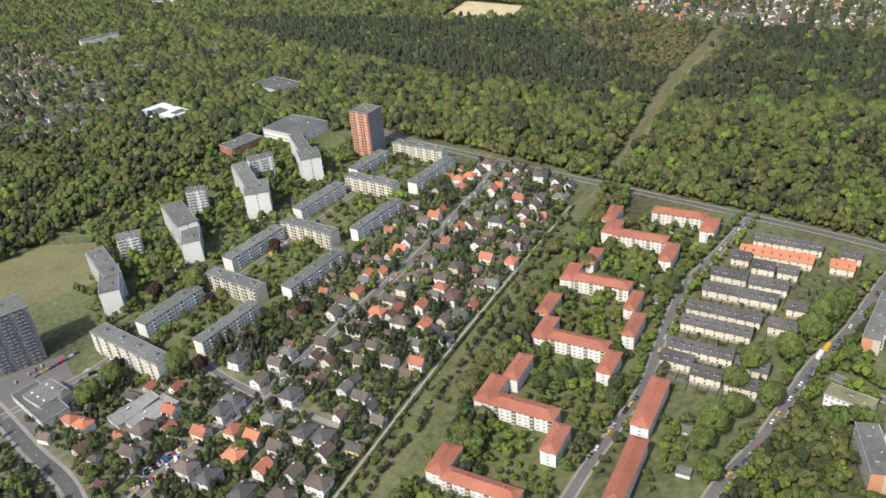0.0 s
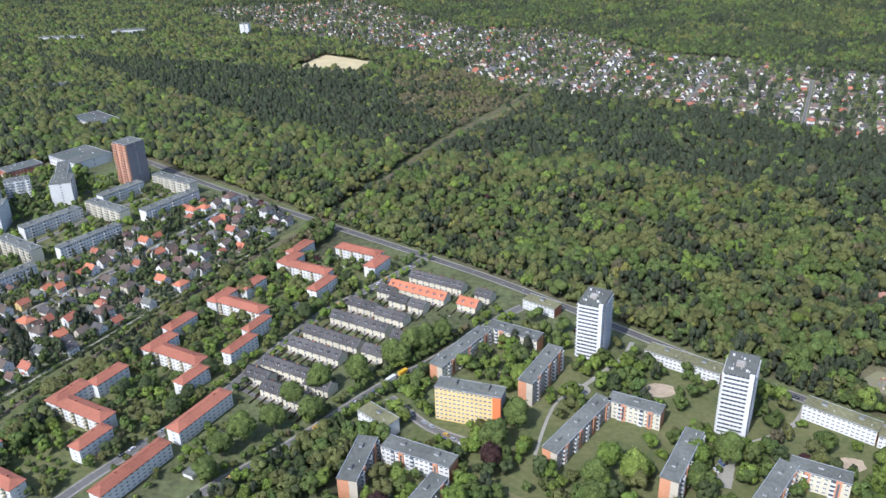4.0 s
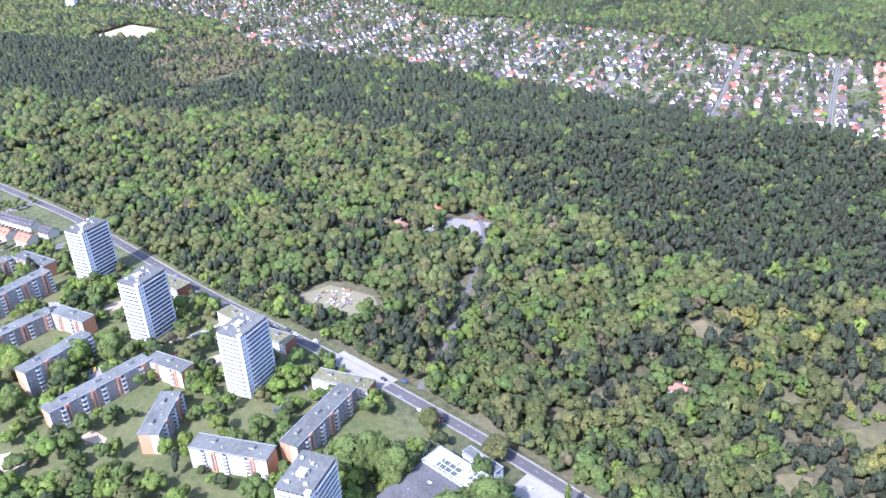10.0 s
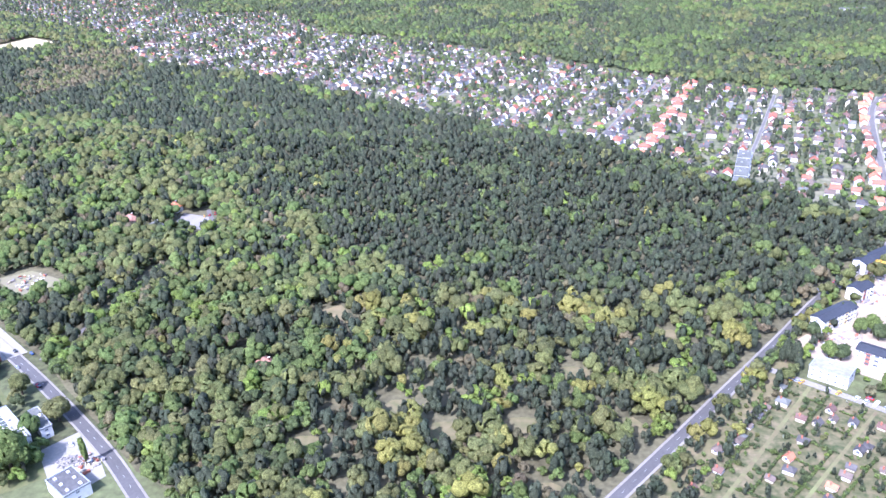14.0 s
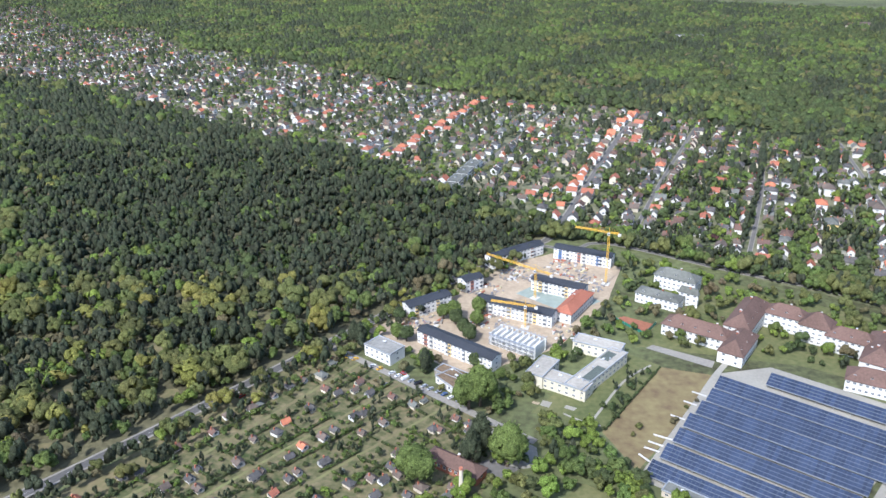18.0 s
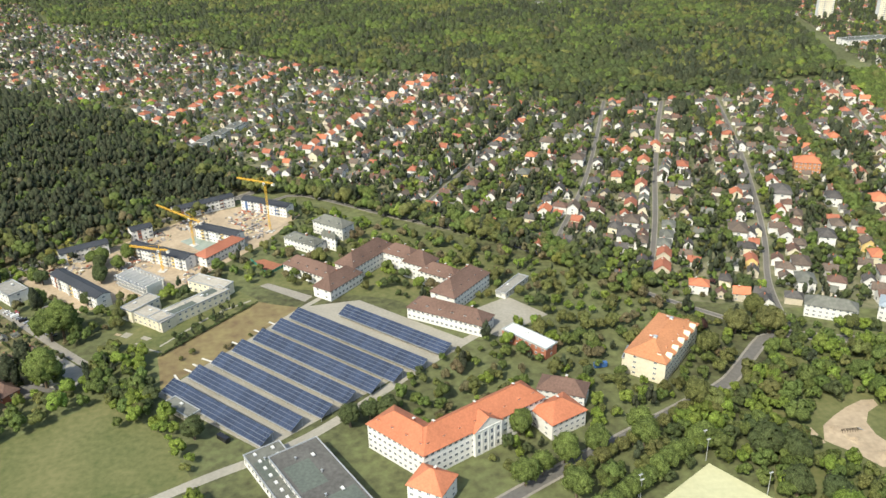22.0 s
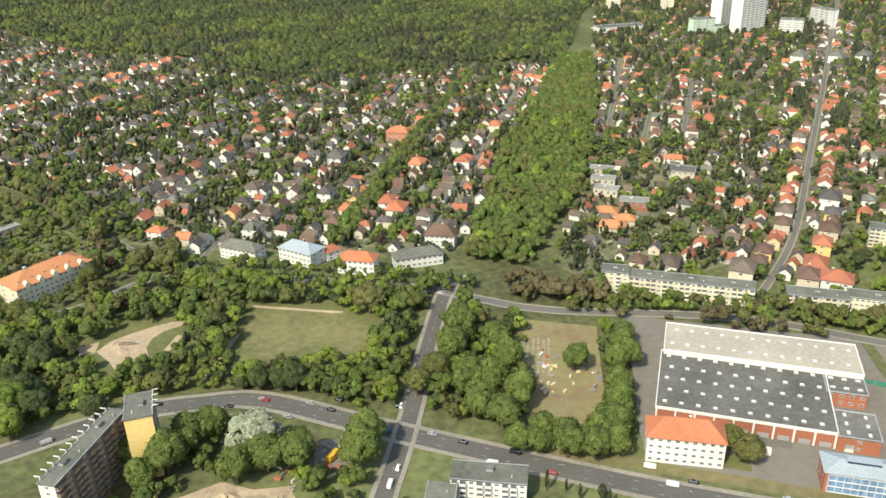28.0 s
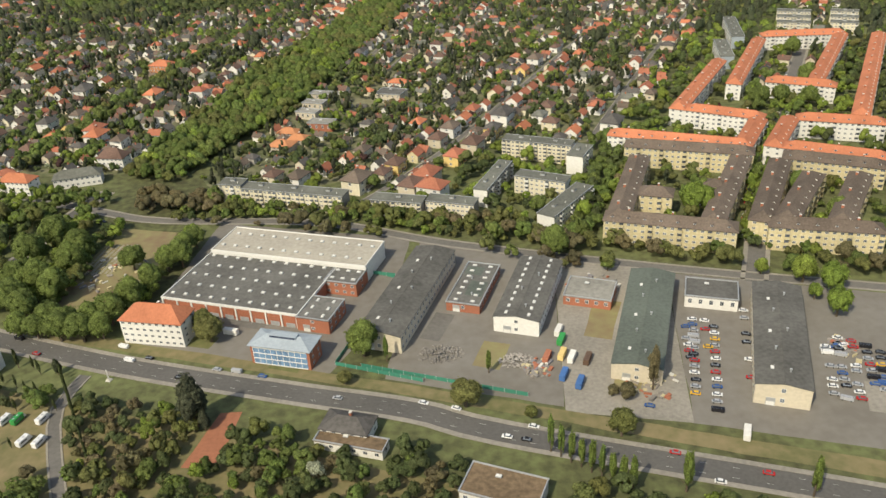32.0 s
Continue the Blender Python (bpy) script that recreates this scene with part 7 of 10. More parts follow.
COUNTRY = ((-720, 1210), (-650, 1540), (900, 1300), (1340, 1070), (1530, 1030), (1560, 750), (1510, 340), (1420, -120), (1070, -125), (340, 40), (-200, 150))
for hx, hy, ha, rc, wc, sz in VILLAGE_HOUSES:
    for line, w in ROADS:
        p = min(line, key=lambda q: (q - Vector((hx, hy))).length)
        gap = (p - Vector((hx, hy))).length
        if 0 < gap < w + 3.1:
            hx, hy = Vector((hx, hy)) + (Vector((hx, hy)) - p) / gap * (w + 3.1 - gap)
    house(hx, hy, ha, HOUSE_ROOFS[rc], HOUSE_WALLS[wc], sz, 0.9)
settle(VILLAGE, 62, 10.0, 12.5, (0.2, 0.03, 0.34, 0.14, 0.27, 0.02), None, 0, 0.8, 0.3)
# long orange-roofed rows in the western suburb
for i in range(17):
    house(630 + 77 * (i + 0.5) / 17 + 1.2 * (-1) ** i, 378 + 180 * (i + 0.5) / 17, 157, "redroof" if i % 3 else "orangeroof", "white", 1, 0.9)
for i in range(4):
    slab(672 + 22 * (i + 0.5) / 4, 323 + 59 * (i + 0.5) / 4, 13.5, 7.5, 69, 3.4, 2, "white", "white", "white two-storey row of flat-roofed town houses")
ORANGE = (0.3, 0.7, 0.0, 0.0, 0.0, 0.0)
along_street(((734, 278), (801, 450), (832, 506)), 8.6, MUTED, 0.95, None, ORANGE)
for q in SIDE_STREETS:
    along_street(q, 8.2, WARM if q[0][0] > 980 else MUTED, 0.95 if q[0][0] > 980 else 0.84)
for q in (((910, 153), (925, 204), (940, 261), (965, 350), (985, 415)), ((946, 98), (953, 137), (971, 191), (1000, 300), (1025, 420))):
    along_street(q, 8.6, MUTED, 0.88)
for q in (((1169, 80), (1198, 128), (1246, 227), (1326, 392), (1420, 590)), ((1276, 165), (1330, 285), (1420, 470)), ((1143, 263), (1179, 409), (1193, 467)), ((1182, 249), (1199, 299), (1230, 394)), ((1161, 250), (1177, 302)), ((1359, 164), (1400, 250), (1470, 400))):
    along_street(q, 8.2, WARM, 0.88)
settle(SUBURB_M, 66, 10.8, 13.2, MUTED, None, 0, 0.82, 0.27)
settle(SUBURB_E, 63, 10.4, 13.2, WARM, None, 0, 0.82, 0.27)
settle(SUBURB_W, 64, 10.6, 12.8, MUTED, None, 0, 0.80, 0.24)
settle(LEFT_TOWN, 50, 8.6, 11.0, (0.06, 0.0, 0.32, 0.35, 0.07, 0.2), None, 0, 0.9, 0.4)
settle(((562, 64), (628, 146), (686, 96), (672, 62), (600, 42)), 47, 6.4, 7.8, (0.05, 0.02, 0.40, 0.30, 0.13, 0.10), None, 0, 0.46, 0.2)
# a white institute and pale estates far off in the woods
far_house(968, 866, -9, 5, 6, 32, 9, 5, 1.0, False)
for i in range(9):
    far_house(1190 + 20 * i, 930 - 12 * i + 16 * (i % 2), -20 + 8 * (i % 3), (4, 3, 3)[i % 3], (7, 8, 6)[i % 3], 17, 8, 5.5, 2.2, True)
me = bpy.data.meshes.new("far_houses")
me.from_pydata(FAR_V, [], FAR_F)
for m in FARMATS:
    me.materials.append(MATS[m])
me.polygons.foreach_set("material_index", FAR_M)
me.update()
tagged(new("far_houses", me), "many small suburban houses with red, grey and brown roofs", "houses", kind="stuff")

# ---------------------------------------------------------------- trees
ICO = None


def ico():
    p = (1 + 5 ** 0.5) / 2
    v = np.array([(-1, p, 0), (1, p, 0), (-1, -p, 0), (1, -p, 0), (0, -1, p), (0, 1, p), (0, -1, -p), (0, 1, -p), (p, 0, -1), (p, 0, 1), (-p, 0, -1), (-p, 0, 1)], float)
    f = np.array([(0, 11, 5), (0, 5, 1), (0, 1, 7), (0, 7, 10), (0, 10, 11), (1, 5, 9), (5, 11, 4), (11, 10, 2), (10, 7, 6), (7, 1, 8), (3, 9, 4), (3, 4, 2), (3, 2, 6), (3, 6, 8), (3, 8, 9), (4, 9, 5), (2, 4, 11), (6, 2, 10), (8, 6, 7), (9, 8, 1)])
    return v / np.linalg.norm(v[0]), f


IV, IF = ico()
TR = np.random.default_rng(21)


def finer(v, f):
    """One step of splitting each triangle of a unit sphere."""
    V, seen, F = [tuple(p) for p in v], {}, []

    def mid(i, j):
        key = (min(i, j), max(i, j))
        if key not in seen:
            p = (np.array(V[i]) + np.array(V[j])) / 2
            V.append(tuple(p / np.linalg.norm(p)))
            seen[key] = len(V) - 1
        return seen[key]

    for i, j, k in f:
        x, y, z = mid(i, j), mid(j, k), mid(k, i)
        F += [(i, x, z), (j, y, x), (k, z, y), (x, y, z)]
    return np.array(V), np.array(F)


IV1, IF1 = finer(IV, IF)
BALLS = ((IV1, IF1), (IV, IF), (IV, IF), (IV, IF), (IV, IF))


def crown(kind, lod, cards):
    """A crown about 2 wide standing on z = 0: a heap of lobes under a skin of small leaf sprays. Vertices, triangles, shade of each vertex."""
    bv, bf = BALLS[lod]
    many = {"broad": (16, 12, 6, 3, 1), "pine": (11, 8, 4, 2, 1), "cone": (9, 6, 4, 2, 1), "poplar": (10, 7, 5, 3, 1)}[kind][lod]
    sc, cz = {"broad": ((1.0, 1.0, TR.uniform(0.85, 1.1)), 1.25), "pine": ((0.74, 0.74, TR.uniform(1.1, 1.5)), 1.7), "cone": ((0.72, 0.72, 1.5), 1.45), "poplar": ((0.42, 0.42, 2.2), 2.2)}[kind]
    sc = np.array(sc)
    mids, rads = [], []
    turn = TR.uniform(0, 6.28)
    for i in range(many):
        if many == 1:
            mids.append(np.zeros(3))
            rads.append(1.0)
            continue
        up = 1 - 1.35 * (i + 0.4) / many
        a = turn + i * 2.4 + TR.normal(0, 0.3)
        flat_ = math.sqrt(max(0, 1 - up * up))
        off, rad = TR.uniform(0.48, 0.68), TR.uniform(0.34, 0.5) if many > 7 else TR.uniform(0.44, 0.6) if many > 4 else TR.uniform(0.58, 0.72)
        if kind == "cone":
            rad, off = 0.3 + 0.3 * (1 - up) / 1.4, 0.25 + 0.3 * (1 - up) / 1.4
        mids.append(np.array((flat_ * math.cos(a), flat_ * math.sin(a), up * (1.25 if kind in ("cone", "poplar") else 1.0))) * (off, off, off if kind not in ("cone", "poplar") else 0.62))
        rads.append(rad)
    V, F, S, tips, ways = [], [], [], [], []
    k = 0
    for i in range(many):
        th = TR.uniform(0, 6.28)
        v = bv @ np.array(((math.cos(th), math.sin(th), 0), (-math.sin(th), math.cos(th), 0), (0, 0, 1)))
        r = rads[i] * (1 + TR.normal(0, 0.10, len(v)))
        p = mids[i] + v * r[:, None]
        m = p[bf].mean(1)
        keep = m[:, 2] > (-0.55 if many > 1 else -0.12)
        for q in range(many):
            if q != i:
                keep &= np.linalg.norm(m - mids[q], axis=1) > rads[q] * 0.93
        V.append(p * sc * 0.97 + (0, 0, cz))
        F.append(bf[keep] + k)
        S.append(np.full(len(v), TR.uniform(0.86, 1.14)) * TR.uniform(0.9, 1.1, len(v)))
        tips.append(p * sc + (0, 0, cz))
        ways.append(v)
        k += len(v)
    tips, ways = np.concatenate(tips), np.concatenate(ways)
    used = np.unique(np.concatenate(F))
    n = TR.choice(used, cards) if cards else np.zeros(0, int)
    o = TR.choice(used, cards) if cards else n
    near = (np.linalg.norm(tips[n] - tips[o], axis=1) < 0.5)[:, None]
    u = TR.random((cards, 1))
    p = np.where(near, tips[n] * u + tips[o] * (1 - u), tips[n]) + ways[n] * TR.uniform(-0.04, 0.08, (cards, 1))
    q = TR.uniform(0.05, 0.11, (cards, 1)) if lod < 1 else TR.uniform(0.07, 0.15, (cards, 1)) if lod < 2 else TR.uniform(0.10, 0.2, (cards, 1))
    d = ways[n] + TR.normal(0, 0.4, (cards, 3)) + (0, 0, 0.35)
    d /= np.linalg.norm(d, axis=1)[:, None]
    e1 = np.cross(d, TR.normal(0, 1, (cards, 3)))
    e1 /= np.linalg.norm(e1, axis=1)[:, None]
    e2 = np.cross(d, e1)
    for j in range(3):
        ph = TR.normal(0, 0.35, (cards, 1)) + j * 2.094
        V.append(p + q * TR.uniform(0.7, 1.5, (cards, 1)) * (e1 * np.cos(ph) + e2 * np.sin(ph)))
    i = np.arange(cards)
    F.append(np.c_[k + i, k + cards + i, k + 2 * cards + i])
    S.append(np.tile(TR.uniform(0.8, 1.3, cards), 3))
    V, F, S = np.concatenate(V), np.concatenate(F), np.concatenate(S)
    used = np.unique(F)
    back = np.zeros(len(V), int)
    back[used] = np.arange(len(used))
    return V[used], back[F], S[used]


def trunk(h, r):
    a = np.arange(5) * 2 * math.pi / 5
    v = np.concatenate([np.c_[np.cos(a) * r, np.sin(a) * r, a * 0], np.c_[np.cos(a) * r * 0.4, np.sin(a) * r * 0.4, a * 0 + h]])
    f = np.array([q for i in range(5) for q in ((i, (i + 1) % 5, 5 + (i + 1) % 5), (i, 5 + (i + 1) % 5, 5 + i))])
    return v, f


PLANTS = {(kd, lod): [crown(kd, lod, n) for _ in range(14)] for kd in ("broad", "pine", "cone", "poplar") for lod, n in enumerate((480, 80, 12, 3, 0))}
TINTS = {"pine": (0.074, 0.087, 0.050), "dark": (0.096, 0.120, 0.048), "mid": (0.138, 0.182, 0.052), "fresh": (0.200, 0.262, 0.054), "yellow": (0.25, 0.24, 0.064), "brown": (0.175, 0.150, 0.080), "copper": (0.085, 0.045, 0.042), "blossom": (0.42, 0.43, 0.32), "olive": (0.160, 0.170, 0.058)}
WOODS = {}


def plant_many(name, label, P, sizes, kinds, tints, lod, mat="foliage"):
    """Joins many plants into one mesh; each carries its own tint."""
    VV, FF, CC = [], [], []
    base = 0
    for i in range(len(P)):
        V, F, S = PLANTS[(kinds[i], lod[i])][TR.integers(14)]
        th, s = TR.uniform(0, 6.28), sizes[i]
        c, sn = math.cos(th), math.sin(th)
        sx, sy, sz = s * TR.uniform(0.82, 1.2), s * TR.uniform(0.82, 1.2), s * TR.uniform(0.85, 1.2)
        v = np.empty_like(V)
        v[:, 0] = (V[:, 0] * c - V[:, 1] * sn) * sx + P[i, 0]
        v[:, 1] = (V[:, 0] * sn + V[:, 1] * c) * sy + P[i, 1]
        v[:, 2] = V[:, 2] * sz
        if lod[i] == 4:
            sz *= 0.7
        col = np.array(TINTS[tints[i]]) * TR.uniform(0.84, 1.18) * TR.uniform(0.95, 1.05, 3)
        VV.append(v)
        FF.append(F + base)
        CC.append(np.c_[S[:, None] * col, np.ones(len(S))])
        base += len(v)
    V, F, C = np.concatenate(VV), np.concatenate(FF), np.concatenate(CC)
    me = bpy.data.meshes.new(name)
    me.vertices.add(len(V))
    me.vertices.foreach_set("co", V.astype(np.float32).ravel())
    me.loops.add(F.size)
    me.loops.foreach_set("vertex_index", F.astype(np.int32).ravel())
    me.polygons.add(len(F))
    me.polygons.foreach_set("loop_start", np.arange(0, F.size, 3, dtype=np.int32))
    me.update(calc_edges=True)
    at = me.attributes.new("tint", "FLOAT_COLOR", "POINT")
    at.data.foreach_set("color", C.astype(np.float32).ravel())
    me.materials.append(MATS[mat])
    return me


def drift(P):
    """Slow unevenness over the land, about -1 to 1, so that kinds stand in groups."""
    r = np.zeros(len(P))
    for wl in (14, 22, 35, 55, 85):
        a, ph = TR.uniform(0, 6.28), TR.uniform(0, 6.28, 2)
        r += np.sin((P[:, 0] * math.cos(a) + P[:, 1] * math.sin(a)) * 6.28 / wl + ph[0] + 1.3 * np.sin((P[:, 1] * math.cos(a) - P[:, 0] * math.sin(a)) * 6.28 / (wl * 1.3) + ph[1]))
    return r / 2.2


def wood(name, label, P, mix, size, spread=0.25, patch=1.0):
    """A stand of trees of mixed kinds: mix lists (kind, tint, weight, relative size)."""
    if not len(P):
        return
    w = np.array([m[2] for m in mix], float)
    pick = (np.log(w / w.sum())[:, None] + np.array([drift(P * patch) * 1.25 for _ in mix]) + TR.gumbel(0, 0.55, (len(mix), len(P)))).argmax(0)
    d = P[:, 1] + 0.18 * P[:, 0]
    lod = np.where(d < 130, 1, np.where(d < 295, 2, np.where(d < 500, 3, 4)))
    sizes = size * np.clip(np.exp(TR.normal(0, spread, len(P))), 0.5, 1.42) * np.array([mix[k][3] for k in pick])
    me = plant_many(name, label, P, sizes, [mix[k][0] for k in pick], [mix[k][1] for k in pick], lod)
    tagged(new(name, me), label, "trees", kind="stuff")


def spots(poly, step, jit=0.35, road_pad=1.3, pad=0.9):
    P = np.array(poly, float)
    lo, hi = P.min(0), P.max(0)
    i, j = np.meshgrid(np.arange(lo[0], hi[0], step), np.arange(lo[1], hi[1], step))
    Q = np.c_[i.ravel(), j.ravel()] + TR.normal(0, step * jit, (i.size, 2))
    Q = visible(Q[inside(Q, poly)])
    return Q[free(Q, pad, road_pad)]


def outside(Q, *polys):
    for p in polys:
        Q = Q[~inside(Q, p)]
    return Q


def visible(Q):
    """Keeps to the country that lies ahead of the flight."""
    return Q[inside(Q, COUNTRY)]


COURTS = [((198, 201), (210, 214), (224, 207), (212, 195)), ((251, 163), (263, 177), (276, 170), (264, 157)), ((190, 240), (198, 244), (206, 238), (200, 229), (191, 230)), ((236, 181), (241, 190), (247, 194), (246, 184), (240, 178)), ((282, 196), (290, 190), (285, 182), (277, 187)), ((224, 236), (234, 240), (237, 230), (228, 226)),
          ((186, 165), (206, 157), (216, 142), (230, 142), (236, 132), (226, 124), (200, 124), (178, 130)), ((160, 208), (174, 214), (178, 204), (166, 198))]
OPEN = [((366, 312), (394, 303), (390, 286), (366, 288)), ((-22, 806), (8, 876), (70, 830), (54, 776)), ((74, 410), (110, 493), (217, 693), (226, 686), (122, 492), (84, 414)), ((302, 232), (318, 246), (340, 235), (346, 221), (332, 211), (314, 220)), ((455, 195), (470, 205), (478, 192), (466, 184)), ((352, 172), (330, 192), (324, 186), (345, 166))]
PINES = ((-14, 640), (60, 560), (150, 520), (260, 480), (330, 440), (390, 360), (440, 300), (500, 215), (620, 180), (722, 250), (728, 278), (617, 402), (485, 494), (350, 620), (217, 690), (0, 800))
MIXED = (("pine", "pine", 7, 1.0), ("broad", "mid", 1, 0.95), ("broad", "dark", 2.2, 1.0), ("broad", "fresh", 0.35, 0.9), ("broad", "yellow", 0.15, 0.9), ("broad", "brown", 0.3, 0.9))
LEAFY = (("broad", "mid", 2.8, 1.2), ("broad", "fresh", 0.9, 1.15), ("broad", "olive", 3.2, 1.25), ("pine", "pine", 3.0, 1.0), ("broad", "dark", 3.2, 1.0), ("broad", "yellow", 0.4, 0.9), ("broad", "brown", 1.1, 1.0), ("broad", "blossom", 0.04, 0.6), ("broad", "copper", 0.08, 0.9))
GLADES = (("broad", "yellow", 1.0, 1.55), ("broad", "olive", 2.4, 1.4), ("pine", "pine", 6.0, 0.95), ("cone", "pine", 1.6, 0.95), ("broad", "fresh", 1.2, 1.0), ("broad", "mid", 2, 1.0), ("broad", "brown", 1.4, 0.9))
PARK = (("broad", "mid", 5, 1.0), ("broad", "fresh", 4.2, 1.0), ("broad", "dark", 1.6, 1.0), ("broad", "olive", 2.0, 1.0), ("cone", "pine", 0.5, 0.9), ("broad", "blossom", 0.12, 0.7), ("broad", "copper", 0.2, 0.9), ("broad", "brown", 0.25, 0.9))
GARDEN = (("broad", "mid", 3.5, 0.9), ("broad", "dark", 4.4, 0.9), ("cone", "pine", 4.2, 1.15), ("broad", "fresh", 1.5, 0.8), ("broad", "blossom", 0.4, 0.6), ("broad", "copper", 0.35, 0.8), ("broad", "olive", 2, 0.8), ("broad", "brown", 0.8, 0.7))
YARD = (("broad", "mid", 3, 0.9), ("broad", "fresh", 2.6, 0.9), ("broad", "olive", 3.0, 1.0), ("broad", "brown", 1.6, 0.9), ("broad", "dark", 0.8, 0.9), ("cone", "pine", 0.8, 1.1), ("broad", "copper", 0.1, 0.9))
FARWOOD = (("broad", "mid", 2.4, 1.0), ("broad", "dark", 5.2, 1.0), ("pine", "pine", 3.2, 0.85), ("broad", "olive", 1.5, 1.0), ("broad", "fresh", 0.15, 1.0), ("broad", "brown", 0.5, 0.9))

Q = outside(visible(spots(WOOD, 3.15)), *OPEN)
for gx, gy, gr in GLADE_AT:
    Q = Q[np.hypot(Q[:, 0] - gx, Q[:, 1] - gy) > gr * 0.8]
DEEP = ((354, 579), (661, 291), (605, 173), (560, 190), (527, 212), (471, 248), (434, 310), (390, 440))
pn = inside(Q, DEEP) | (inside(Q, PINES) & (drift(Q) > -0.75)) | inside(Q, ((-121, 832), (25, 773), (135, 658), (144, 549), (-9, 606), (-300, 900)))
south = (Q[:, 0] > 470) & (Q[:, 1] < 205)
pn &= ~south
heath = inside(Q, ((106, 628), (84, 787), (162, 776), (219, 674), (207, 607), (157, 571)))
wood("heath_trees", "low brown budding trees and shrubs on the heath", Q[heath & (TR.random(len(Q)) < 0.75)], (("broad", "brown", 3, 0.9), ("broad", "olive", 2, 0.9), ("pine", "pine", 1.2, 1.0), ("broad", "dark", 1, 0.9)), 2.0)
Q, pn, south = Q[~heath], pn[~heath], south[~heath]
wood("pine_wood", "dense dark pine wood with a few fresh green trees", Q[pn], MIXED, 2.15)
thin = TR.random(len(Q)) < np.where(south, 0.85, 0.95)
wood("mixed_wood", "mixed spring wood, fresh green and dark crowns", Q[~pn & ~south & thin], LEAFY, 2.25, 0.34)
wood("open_wood", "open sunlit wood with yellow-green crowns and dark conifers", Q[south & thin], GLADES, 2.15, 0.3)
# woods beyond the suburbs and on the far side
BEYOND = ((-900, 1250), (-240, 1250), (17, 1275), (172, 1015), (282, 995), (376, 840), (463, 795), (607, 666), (708, 568), (832, 514), (917, 440), (999, 430), (1044, 450), (1150, 480), (1200, 700), (1350, 1100), (1500, 1600), (-900, 1900))
Q = visible(spots(BEYOND, 4.5))
wood("far_wood", "distant unbroken spring woodland", Q, FARWOOD, 2.6, 0.22, 0.3)
WEST = ((-250, 363), (-202, 428), (-158, 512), (-270, 640), (-330, 505), (-380, 420))
wood("west_wood", "wood west of the towers", spots(WEST, 3.8), LEAFY, 2.3)
BELT = ((1147, 482), (1091, 279), (1067, 171), (1056, 101), (1080, 95), (1116, 186), (1151, 330), (1172, 476))
wood("tree_belt", "broad tree belt of fresh green crowns", spots(BELT, 3.1), (("broad", "olive", 2, 1.0), ("broad", "mid", 5, 1.0), ("broad", "fresh", 1.0, 1.0)), 2.5, 0.18)
RAILTREES = ((1070, 62), (1110, 52), (1175, 34), (1231, 10), (1326, -13), (1330, 1), (1251, 22), (1215, 42), (1157, 58), (1068, 84))
wood("railside_trees", "row of budding brown-green trees", spots(RAILTREES, 4.0), (("broad", "brown", 3, 0.9), ("broad", "olive", 3, 0.9), ("broad", "mid", 1, 1.0)), 2.7)
